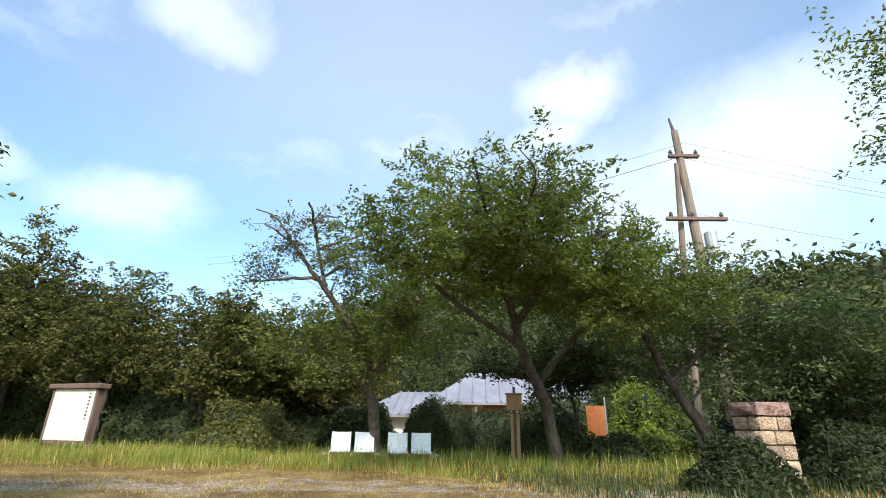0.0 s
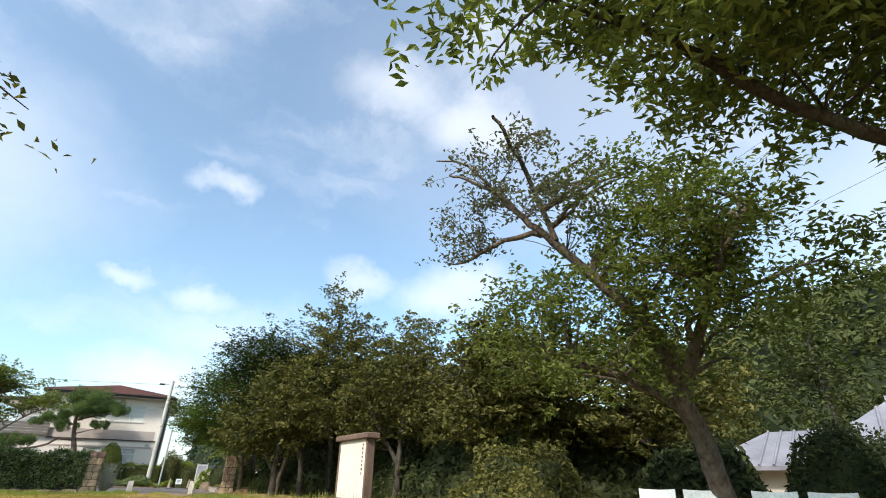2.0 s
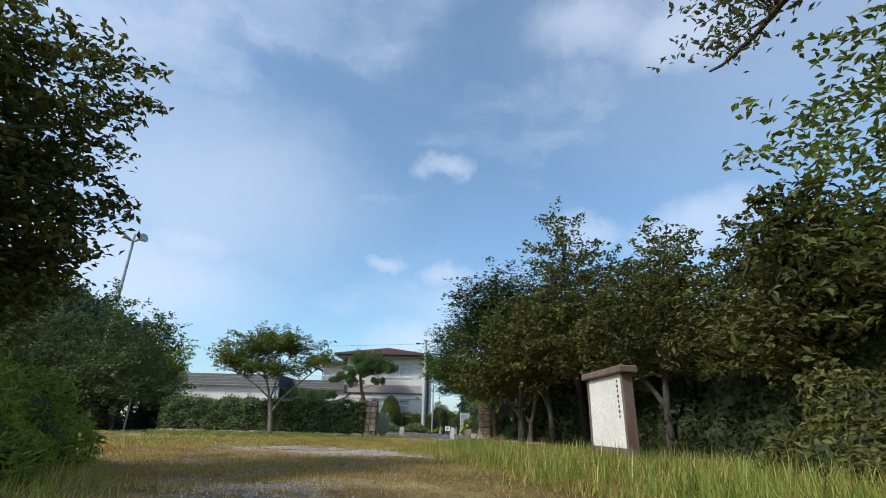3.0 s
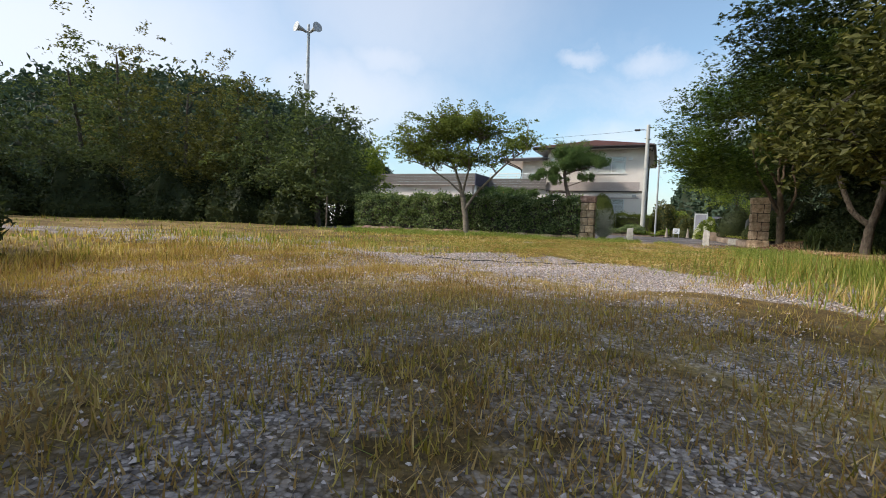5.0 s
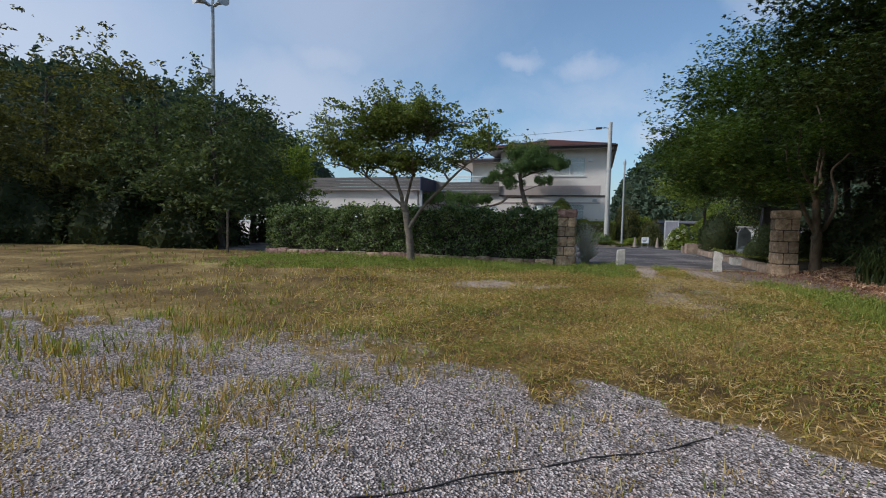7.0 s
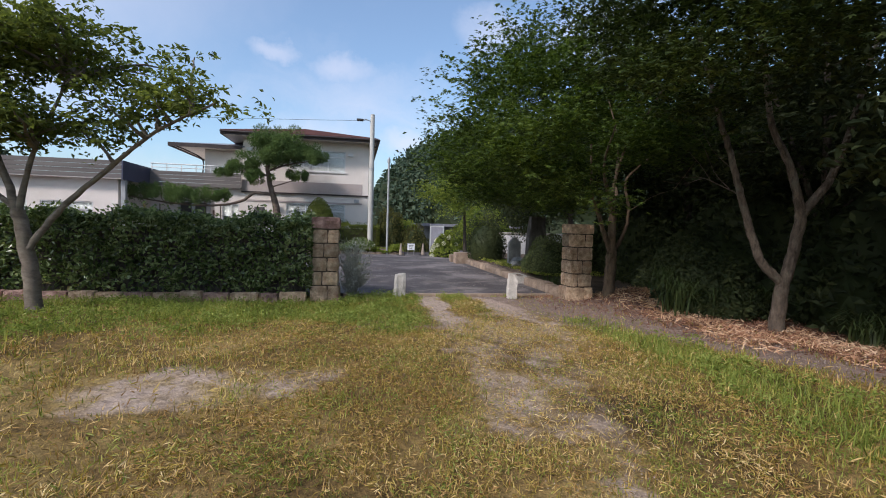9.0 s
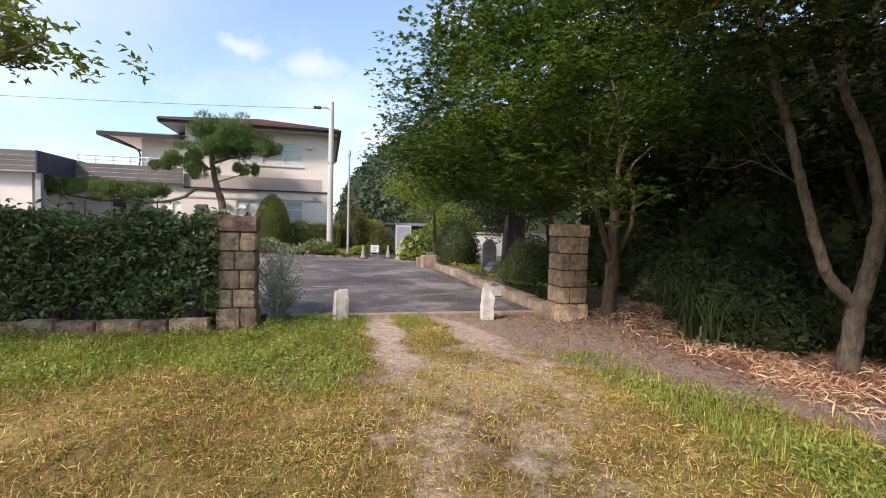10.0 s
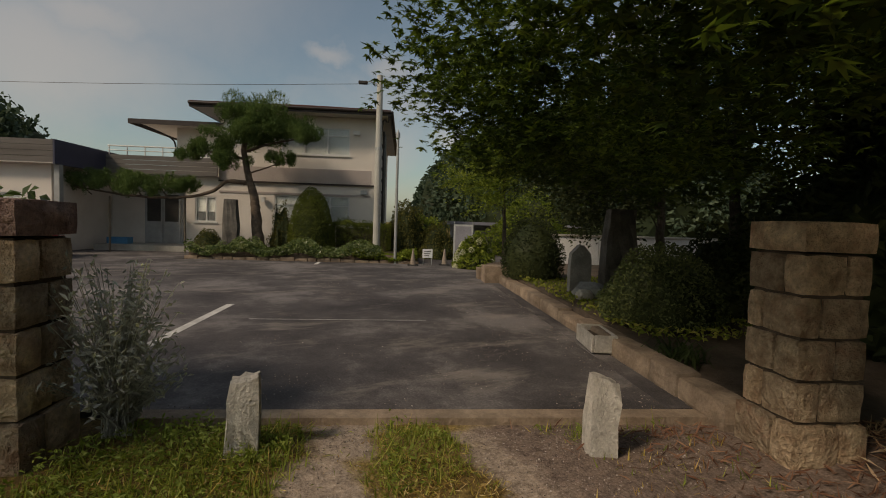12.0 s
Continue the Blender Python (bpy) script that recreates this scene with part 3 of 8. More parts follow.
def shrub(name, label, base, radii, count, leaf, leaf_len, seed, core=None, squash=1.0, leaf_w=0.5, up=None, rough=0.08, category="shrub", group=""):
    """A dense bush on the ground: a lumpy core for the shaded twigs, shade put into its dark colour, and a skin of
    leaves.
    """
    rng = np.random.default_rng(seed)
    root = empty(name, Matrix.Translation(base), label, category, group)
    rx, ry, rz = radii
    way = unit_rows(rng.normal(0, 1, (count, 3)))
    way[:, 2] = np.abs(way[:, 2]) if up is None else way[:, 2]
    lump = 1 + rough * (np.sin(way[:, 0] * 7 + seed) + np.sin(way[:, 1] * 9 + 2 * seed) + np.sin(way[:, 2] * 8))
    depth = 1 - np.abs(rng.normal(0, 0.10, count)) + 0.04
    c = way * np.array([rx, ry, rz]) * (lump * depth)[:, None]
    if up is not None:
        c[:, 2] += up
    c = c[c[:, 2] > 0.02]
    v, f = leaf_arrays(c, leaf_len, leaf_len * leaf_w, rng, flat=0.2)
    raw_mesh("foliage", v, f, leaf, root)
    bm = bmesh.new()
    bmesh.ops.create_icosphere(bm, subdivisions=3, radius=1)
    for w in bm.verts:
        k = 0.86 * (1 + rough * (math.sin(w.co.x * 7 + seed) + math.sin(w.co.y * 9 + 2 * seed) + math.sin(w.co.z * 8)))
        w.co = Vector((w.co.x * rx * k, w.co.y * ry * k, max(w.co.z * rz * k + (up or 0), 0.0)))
    # dark leaf colour stands for the shade behind the outer leaves
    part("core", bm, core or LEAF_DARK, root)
    return root


# ---- the plan of the field ----
def gate_ab(x, y):
    dx, dy = x + 24.28, y - 13.59
    return dx * 0.42 + dy * 0.9075, -dx * 0.9075 + dy * 0.42


def line_gap(x, y, pts):
    best = np.full(np.shape(x), 1e9)
    for (x0, y0), (x1, y1) in zip(pts, pts[1:]):
        dx, dy = x1 - x0, y1 - y0
        t = np.clip(((x - x0) * dx + (y - y0) * dy) / (dx * dx + dy * dy), 0, 1)
        best = np.minimum(best, np.hypot(x - x0 - t * dx, y - y0 - t * dy))
    return best


def smooth(e0, e1, v):
    t = np.clip((v - e0) / (e1 - e0), 0, 1)
    return t * t * (3 - 2 * t)


GRAVEL_TRACK = [(-14.0, 8.4), (-11.0, 8.2), (-8.0, 8.0), (-5.8, 7.8), (-2.0, 8.4), (2.0, 7.6)]
RUT_LEFT = [(-24.6, 15.35), (-23.72, 15.17), (-22.85, 14.75), (-21.85, 14.35), (-21.0, 13.75), (-20.2, 13.3)]
RUT_RIGHT = [(-23.5, 16.3), (-22.6, 15.95), (-21.2, 15.45), (-20.2, 15.05), (-19.6, 14.5)]


def patchy(x, y):
    """Slow drifts of thicker and thinner growth, 0 to 1."""
    v = np.sin(x * 1.7 + 2.1 * np.sin(y * 0.9)) + np.sin(y * 2.3 + 1.7 * np.sin(x * 1.1)) + 0.8 * np.sin(x * 5.1 + y * 3.7) + 0.8 * np.sin(y * 6.3 - x * 4.1)
    return 0.5 + v / 7.2


def gravel_depth(x, y):
    """How far a place lies inside the ragged western edge of the gravel."""
    edge = np.interp(y, [1.0, 3.9, 6.6, 7.8, 8.5, 9.3, 9.8, 10.6, 11.5, 12.5], [-20.2, -18.4, -17.2, -16.4, -16.0, -15.85, -15.4, -14.75, -13.9, -12.9])
    return x - edge + 0.16 * np.sin(y * 3.1 + 1.0) + 0.10 * np.sin(y * 8.3) + 0.06 * np.sin(y * 17 + x * 5)


def zones(x, y):
    """How much of gravel, sand, brown litter, lush green and tall grass stands at a place, 0 to 1."""
    a, b = gate_ab(x, y)
    deep = gravel_depth(x, y) - 0.45 * smooth(0.52, 0.66, patchy(x * 1.5 + 3, y * 1.5 + 1)) - 0.3 * smooth(0.5, 0.62, patchy(x * 4.0, y * 4.0 + 2))
    gravel = smooth(-0.12, 0.22, deep) * smooth(4.2, 2.0, deep) * (0.55 + 0.45 * smooth(3.0, 6.5, y)) * smooth(12.6, 11.7, y) * (y > -3)
    gravel = np.maximum(gravel, 0.46 * smooth(1.4, 0.3, line_gap(x, y, GRAVEL_TRACK)))
    gravel = np.maximum(gravel, 0.46 * smooth(3.8, 1.8, line_gap(x, y, [(-15.0, 6.8), (-10.0, 7.8)])))
    fade = 0.60 + 0.40 * smooth(-3.2, -0.9, b)
    stray = 0.35 * (0.5 + (np.sin(x * 4.1 + 2 * np.sin(y * 3.3)) + np.sin(y * 5.7 + 2 * np.sin(x * 2.9)) + 0.7 * np.sin(x * 11 - y * 9)) / 5.4 - 0.5)
    sand = fade * np.maximum(0.74 * smooth(0.42, 0.10, line_gap(x, y, RUT_LEFT) + stray), 0.72 * smooth(0.55, 0.14, line_gap(x, y, RUT_RIGHT) + stray))
    sand = np.maximum(sand, 0.46 * smooth(0.75, 0.2, np.hypot((x + 19.5) * 1.3, y - 13.9)))
    sand = np.maximum(sand, 0.42 * smooth(0.5, 0.1, line_gap(x, y, [(-18.4, 13.3), (-17.6, 12.4)])))
    sand = np.maximum(sand, 0.54 * smooth(1.0, 0.2, np.hypot((x + 20.6) / 1.0, (y - 10.4) / 1.3) * 0.9))
    sand = np.maximum(sand, 0.5 * smooth(0.7, 0.15, line_gap(x, y, [(-19.3, 13.1), (-18.5, 12.6)])))
    sand = np.maximum(sand, 0.5 * smooth(0.8, 0.15, np.hypot(x + 20.2, (y - 11.4) * 0.8)))
    sand = np.maximum(sand, 0.44 * smooth(1.3, 0.4, line_gap(x, y, [(-21.4, 14.7), (-20.4, 14.1), (-19.4, 13.6)])))
    litter = smooth(-0.5, 0.5, y - np.interp(x, [-30, -23, -21.8, -20.5, -19.0, -17.5, -15, -12], [16.2, 16.15, 16.0, 15.8, 16.1, 15.95, 15.7, 15.6])) * smooth(-4, -9, x) * (b < 0.66)
    litter = np.maximum(litter, 0.52 * smooth(0.55, 0.12, line_gap(x, y, [(-22.0, 13.0), (-21.6, 13.75)])))
    lush = smooth(-2.9, -1.7, b + 0.5 * np.sin(a * 2.3)) * smooth(1.6, 0.9, a) * smooth(0.2, 0.0, b)
    lush = np.maximum(lush, 0.9 * smooth(0.55 + 0.14 * (x + 20), 0.12, line_gap(x, y, [(-20.9, 16.1), (-20.0, 15.85), (-19.1, 15.6), (-18.2, 15.25), (-17.3, 14.8), (-15.5, 14.0)])))
    tall = smooth(9.8, 11.6, y + 0.12 * (x + 8)) * smooth(-15.5, -13.0, x)
    tall = np.maximum(tall, 0.6 * smooth(2.4, 1.4, np.hypot((x + 6.9) / 1.6, y - 4.9)))
    return gravel, sand, litter, lush, tall


def hard(x, y):
    """Where no grass grows: car park, hedge, pillars."""
    a, b = gate_ab(x, y)
    return (b > 0.55) | ((b > -0.25) & (a < 0.1)) | ((b > -0.15) & (a > 4.4) & (a < 5.0))


def height(x, y):
    a, b = gate_ab(x, y)
    h = 0.03 * np.sin(x * 0.9 + 1.3) * np.sin(y * 1.1) + 0.015 * np.sin(x * 2.7 + y * 1.9)
    h = h * smooth(1.0, -0.6, b) - 0.05 * smooth(0.2, 0.7, b)
    h = h + 0.2 * smooth(1.7, 0.3, np.hypot(x + 21.2, y - 18.9)) * smooth(0.6, 0.1, b)
    return np.where(np.hypot(x + 10, y - 8) > 70, -0.05, h)


# ---- ground ----
def build_ground():
    xs = np.unique(np.concatenate([np.linspace(-2500, -60, 14), np.linspace(-60, -28, 32), np.arange(-28, 3, 0.22), np.linspace(3, 40, 30), np.linspace(40, 2500, 14)]))
    ys = np.unique(np.concatenate([np.linspace(-2500, -30, 14), np.linspace(-30, 1, 31), np.arange(1, 20, 0.22), np.linspace(20, 60, 30), np.linspace(60, 2500, 14)]))
    gx, gy = np.meshgrid(xs, ys, indexing="ij")
    x, y = gx.ravel(), gy.ravel()
    verts = np.stack([x, y, height(x, y)], 1)
    nx, ny = len(xs), len(ys)
    i = (np.arange(nx - 1)[:, None] * ny + np.arange(ny - 1)[None, :]).ravel()
    faces = np.stack([i, i + ny, i + ny + 1, i + 1], 1)
    ob = raw_mesh("ground", verts, faces, GROUND, None, True)
    gravel, sand, litter, lush, tall = zones(x, y)
    for nm, val in (("gravel", gravel), ("sand", sand), ("litter", litter)):
        at = ob.data.attributes.new(nm, "FLOAT", "POINT")
        at.data.foreach_set("value", np.asarray(val, np.float32))
    return tagged(ob, "dry grass field with gravel track and sandy wheel ruts", "ground", kind="structure")


build_ground()


def slab(name, pts, z0, z1, material, label, category):
    """A flat piece of paving: outline in the gate's a and b."""
    bm = bmesh.new()
    lo = [bm.verts.new(gate(a, b, z0)) for a, b in pts]
    hi = [bm.verts.new(gate(a, b, z1)) for a, b in pts]
    bm.faces.new(hi)
    bm.faces.new(lo[::-1])
    n = len(pts)
    for i in range(n):
        bm.faces.new((lo[i], lo[(i + 1) % n], hi[(i + 1) % n], hi[i]))
    bmesh.ops.recalc_face_normals(bm, faces=bm.faces[:])
    me = bpy.data.meshes.new(name)
    bm.to_mesh(me)
    bm.free()
    me.materials.append(material)
    return tagged(new(name, me), label, category, kind="structure")


slab("road", [(-30, 0.78), (4.5, 0.78), (4.5, 10.2), (8.5, 13.5), (9.5, 40), (2.6, 40), (2.6, 13.6), (-5.3, 13.6), (-5.3, 16.6), (-30, 16.6)], -0.12, 0.004, ASPHALT, "worn patchy grey asphalt of the car park", "road")
slab("pavement", [(0.05, 0.62), (4.45, 0.62), (4.45, 0.78), (0.05, 0.78)], -0.15, 0.014, KERB, "weathered concrete threshold strip between the gate pillars", "pavement")
slab("pavement_entrance", [(-9.9, 16.6), (-5.9, 16.6), (-5.9, 18.4), (-9.9, 18.4)], -0.12, 0.22, CONCRETE, "concrete step before the entrance doors", "pavement")


def parking_lines():
    for a0, b0, a1, b1, w in ((-0.7, 2.4, -0.75, 5.2, 0.12), (-0.75, 12.6, -0.78, 13.5, 0.12), (-3.2, 2.4, -3.25, 5.2, 0.12), (-0.1, 4.05, 2.4, 4.12, 0.022)):
        d = Vector((a1 - a0, b1 - b0)).normalized() * (w / 2)
        s = Vector((-d.y, d.x))
        bm = bmesh.new()
        q = [(a0 - s.x, b0 - s.y), (a0 + s.x, b0 + s.y), (a1 + s.x, b1 + s.y), (a1 - s.x, b1 - s.y)]
        bm.faces.new([bm.verts.new(gate(a, b, 0.009)) for a, b in q])
        bmesh.ops.recalc_face_normals(bm, faces=bm.faces[:])
        me = bpy.data.meshes.new("road_marking")
        bm.to_mesh(me)
        bm.free()
        me.materials.append(LINE_PAINT)
        tagged(new("road_marking", me), "worn white parking line on the asphalt", "road marking", "parking lines", "structure")


parking_lines()


# ---- gate ----
def rough_block(x0, x1, y0, y1, z0, z1, rng, face=0.008):
    """A split-faced stone: chamfered, its faces bulged and uneven."""
    bm = bmesh.new()
    bmesh.ops.create_cube(bm, size=1)
    bmesh.ops.subdivide_edges(bm, edges=bm.edges[:], cuts=2, use_grid_fill=True)
    for v in bm.verts:
        c = v.co.copy()
        edge = sum(abs(abs(k) - 0.5) < 1e-4 for k in c)
        v.co = ((x0 + x1) / 2 + c.x * (x1 - x0), (y0 + y1) / 2 + c.y * (y1 - y0), (z0 + z1) / 2 + c.z * (z1 - z0))
        out = Vector((c.x if abs(abs(c.x) - 0.5) < 1e-4 else 0, c.y if abs(abs(c.y) - 0.5) < 1e-4 else 0, 0))
        if edge == 1:
            v.co += out.normalized() * rng.uniform(0.2, 1.0) * face if out.length else Vector()
        else:
            v.co -= Vector((c.x, c.y, c.z)) * 0.006 * edge
        v.co += Vector((rng.uniform(-1, 1), rng.uniform(-1, 1), rng.uniform(-1, 1))) * 0.004
    return bm


def pillar(name, label, m, width, depth, courses, cap_h, stone, cap_stone, seed, total, gap=0.006, bulge=0.008, over=0.02, mortar=MORTAR):
    """A gate pillar of coursed split stone; each course two blocks a side, broken joints, one cap stone."""
    rng = random.Random(seed)
    root = empty(name, m, label, "gate pillar", "gate pillars")
    h = (total - cap_h) / courses
    part("core", box_bm(0.03, width - 0.03, 0.03, depth - 0.03, -0.05, total - cap_h), mortar, root, "mortar joints")
    for i in range(courses):
        z0, z1 = i * h, (i + 1) * h
        g = gap
        cut = (0.36 if i % 2 else 0.64) + rng.uniform(-0.08, 0.08)
        grow = 0.025 if i == 0 else 0.0
        x0, x1, y0, y1 = -grow, width + grow, -grow, depth + grow
        xm, ym = width * cut, depth * (1 - cut)
        # two blocks to the front, two to the back
        for bx0, bx1, by0, by1 in ((x0, xm - g, y0, ym - g), (xm + g, x1, y0, ym - g), (x0, xm - g, ym + g, y1), (xm + g, x1, ym + g, y1)):
            part("stone_block", rough_block(bx0, bx1, by0, by1, z0 + g - (0.06 if i == 0 else 0), z1 - g, rng, bulge), stone, root)
    o = over
    part("cap_stone", rough_block(-o, width + o, -o, depth + o, total - cap_h + 0.004, total, rng, 0.02), cap_stone, root, "weathered cap stone")
    return root


pillar("gate_pillar", "yellow split-stone gate pillar with reddish cap beside the hedge", GATE @ pose(-0.50, -0.04, 0), 0.46, 0.46, 5, 0.22, SANDSTONE, REDSTONE, 3, 1.50, 0.006, 0.018)
pillar("gate_pillar", "yellow split-stone gate pillar shaded by the maple", GATE @ pose(4.46, -0.10, 0), 0.46, 0.46, 5, 0.20, SANDSTONE, SANDSTONE, 5, 1.52, 0.006, 0.014, 0.012)
pillar("gate_pillar", "short reddish stone pillar half hidden in shrubs", pose(3.5, 8.4, 0, 0, 0, 12), 0.52, 0.48, 5, 0.19, SANDSTONE, REDSTONE, 9, 1.12)


def bollard(m, seed, h, label):
    rng = random.Random(seed)
    bm = bmesh.new()
    bmesh.ops.create_cube(bm, size=1)
    bmesh.ops.subdivide_edges(bm, edges=bm.edges[:], cuts=3, use_grid_fill=True)
    for v in bm.verts:
        c = v.co.copy()
        k = 1 - 0.10 * (c.z + 0.5) - (0.14 if c.z > 0.45 else 0)
        v.co = Vector((c.x * 0.19 * k, c.y * 0.18 * k, (c.z + 0.5) * (h + 0.08) - 0.08))
        v.co += Vector((rng.uniform(-1, 1), rng.uniform(-1, 1), rng.uniform(-1, 1))) * 0.011
        if c.z > 0.45:
            v.co.z += c.x * 0.03 * (1 if seed % 2 else -1)
    me = bpy.data.meshes.new("stone_bollard")
    bm.to_mesh(me)
    bm.free()
    me.materials.append(GRANITE)
    ob = new("stone_bollard", me)
    ob.matrix_world = m
    return tagged(ob, label, "bollard", "stone bollards")


bollard(GATE @ pose(1.10, 0.14, 0, 0, 2, 12), 1, 0.47, "rough pale granite bollard leaning slightly in the gateway")
bollard(GATE @ pose(3.33, 0.10, 0, 0, 0, -8), 2, 0.49, "rough pale granite bollard upright in the gateway")


def hedge(name, label, m, length, depth, h, count, seed, leaf=None, leaf_len=0.085, category="hedge"):
    """A clipped hedge: solid body, dark for the shade among its twigs, with an uneven skin of single leaves."""
    rng = np.random.default_rng(seed)
    root = empty(name, m, label, category)
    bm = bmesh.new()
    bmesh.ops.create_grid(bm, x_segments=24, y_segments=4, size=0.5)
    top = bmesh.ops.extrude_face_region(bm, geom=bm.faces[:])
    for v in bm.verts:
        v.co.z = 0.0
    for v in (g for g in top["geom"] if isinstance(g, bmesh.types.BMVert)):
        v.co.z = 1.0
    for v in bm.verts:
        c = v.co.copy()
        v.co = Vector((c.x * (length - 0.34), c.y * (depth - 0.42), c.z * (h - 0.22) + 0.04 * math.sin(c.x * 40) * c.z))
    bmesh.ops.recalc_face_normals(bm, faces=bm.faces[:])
    # near-black bark colour puts the shade of the leaf gaps into the core
    part("core", bm, BARK, root, "dark core for the shaded twigs inside")
    area = np.array([length * h, length * h, length * depth, depth * h, depth * h])
    face = rng.choice(5, count, p=area / area.sum())
    s, t = rng.uniform(-0.5, 0.5, count), rng.uniform(0, 1, count)
    x = np.where(face < 3, s * length, np.where(face == 3, -length / 2, length / 2))
    y = np.where(face == 0, -depth / 2, np.where(face == 1, depth / 2, np.where(face == 2, (t - 0.5) * depth, s * depth)))
    z = np.where(face == 2, h, t * h)
    wave = 0.05 * np.sin(x * 2.3 + seed) + 0.03 * np.sin(x * 6.1 + z * 4)
    lump = 0.075 * np.sin(x * 4.7 + 3 * np.sin(z * 3.3)) * np.sin(z * 5.1 + x) + 0.05 * np.sin(x * 9.3 + 2 * np.sin(z * 7.0)) * np.sin(z * 9.0 - x * 2)
    inward = np.abs(rng.normal(0, 0.085, count)) - 0.03 + lump
    y = y + np.where(face == 0, -wave + inward, np.where(face == 1, wave - inward, 0))
    z = z + np.where(face == 2, wave - inward + (rng.uniform(0, 1, count) > 0.88) * rng.uniform(0, 0.17, count), 0)
    c = np.stack([x, y, z], 1)
    hole = np.sin(x * 7.3 + 2.2 * np.sin(z * 5.0)) * np.sin(z * 8.7 + 1.9 * np.sin(x * 4.1)) + 0.5 * np.sin(x * 17 + z * 13)
    keep = ((face == 2) | (hole < 0.78) | (rng.uniform(0, 1, count) < 0.18)) & (c[:, 2] > 0.24 + 0.08 * np.sin(x * 5) + 0.05 * np.sin(x * 13)) | (rng.uniform(0, 1, count) > 0.7)
    v, f = leaf_arrays(c[keep], leaf_len, leaf_len * 0.5, rng, flat=0.25)
    raw_mesh("foliage", v, f, leaf or LEAF_HEDGE, root)
    return root


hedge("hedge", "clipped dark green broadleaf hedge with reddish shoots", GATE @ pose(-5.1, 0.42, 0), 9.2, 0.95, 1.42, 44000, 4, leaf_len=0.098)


# ---- building ----
def building():
    root = empty("public_building", GATE @ pose(0, 17.7, 0), "two-storey cream plaster building with red-brown hip roof", "building")

    def box(name, x0, x1, y0, y1, z0, z1, material, parent=root, label="", bevel=0.0):
        return part(name, box_bm(x0, x1, y0, y1, z0, z1, bevel), material, parent, label)

    def wall_with_holes(name, x0, x1, z0, z1, y0, y1, holes):
        """A front wall of strips round its openings (x0, x1, z0, z1), in one mesh."""
        bm = bmesh.new()
        xs = sorted({x0, x1, *[k for h in holes for k in h[:2]]})
        zs = sorted({z0, z1, *[k for h in holes for k in h[2:]]})
        for i in range(len(xs) - 1):
            for j in range(len(zs) - 1):
                cx, cz = (xs[i] + xs[i + 1]) / 2, (zs[j] + zs[j + 1]) / 2
                if any(h[0] < cx < h[1] and h[2] < cz < h[3] for h in holes):
                    continue
                c = bmesh.ops.create_cube(bm, size=1)["verts"]
                for v in c:
                    v.co = Vector((cx + v.co.x * (xs[i + 1] - xs[i]), (y0 + y1) / 2 + v.co.y * (y1 - y0), cz + v.co.z * (zs[j + 1] - zs[j])))
        bmesh.ops.remove_doubles(bm, verts=bm.verts[:], dist=0.0005)
        seen, extra = {}, []
        for f in bm.faces:
            key = tuple(round(k, 3) for k in f.calc_center_median())
            if key in seen:
                extra += [f, seen[key]]
            seen[key] = f
        bmesh.ops.delete(bm, geom=list(set(extra)), context="FACES")
        return part(name, bm, PLASTER, root)

    def window(x0, x1, z0, z1, y, uprights=(), rails=(), blind=0.5):
        # dark panel behind the pane paints the unlit room
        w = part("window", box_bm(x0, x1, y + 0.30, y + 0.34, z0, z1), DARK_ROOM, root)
        if blind:
            box("window_blind", x0 + 0.02, x1 - 0.02, y + 0.10, y + 0.12, z1 - (z1 - z0) * blind, z1 - 0.02, CURTAIN, w, "pale drawn window blind")
        t = 0.05
        for a, b, c, d in [(x0, x0 + t, z0, z1), (x1 - t, x1, z0, z1), (x0 + t, x1 - t, z0, z0 + t), (x0 + t, x1 - t, z1 - t, z1)]:
            box("frame", a, b, y + 0.02, y + 0.09, c, d, METAL_WHITE, w, "white metal window frame")
        for u in uprights:
            box("mullion", u - t / 2, u + t / 2, y + 0.025, y + 0.085, z0 + t, z1 - t, METAL_WHITE, w)
        for r in rails:
            box("transom", x0 + t, x1 - t, y + 0.03, y + 0.08, r - t / 2, r + t / 2, METAL_WHITE, w)
        g = box("pane", x0 + t, x1 - t, y + 0.05, y + 0.056, z0 + t, z1 - t, GLASS, w)
        g.visible_shadow = False
        box("sill", x0 - 0.05, x1 + 0.05, y - 0.05, y + 0.02, z0 - 0.06, z0, METAL_WHITE, w)

    up = (-3.15, -0.33, 4.15, 5.28)
    low = (-3.4, -0.30, 1.25, 2.42)
    side = (-5.6, -4.2, 4.3, 5.1)
    wall_with_holes("wall_front", -5.6, 0.86, 0.0, 5.74, 0.0, 0.24, [up, low])
    window(*up, 0.0, (-2.2, -1.25), (4.95,), 0.96)
    window(*low, 0.0, (-2.4, -1.12), (2.02,), 0.9)
    box("wall_side", 0.62, 0.86, 0.24, 10, 0.0, 5.74, PLASTER)
    box("wall_side", -5.6, -5.36, 0.24, 10, 3.0, 5.74, PLASTER)
    box("wall_back", -5.6, 0.86, 10, 10.24, 0.0, 5.74, PLASTER)
    box("pilaster", 0.60, 0.92, -0.05, 0.0, 0.0, 5.60, PLASTER)
    box("wall_band", -5.64, 0.60, -0.06, 0.0, 2.95, 3.55, PLASTER_BAND, label="pinkish plaster band between the storeys")
    box("wall_band", -5.64, 0.96, -0.10, -0.06, 2.88, 2.95, FASCIA_DARK, label="thin dark ledge line")
    box("wall_band", -5.64, 0.92, -0.03, 0.0, 2.44, 2.52, PLASTER_BAND)
    # hip roof with deep eaves
    e = (-6.5, 1.38, -0.85, 10.9)

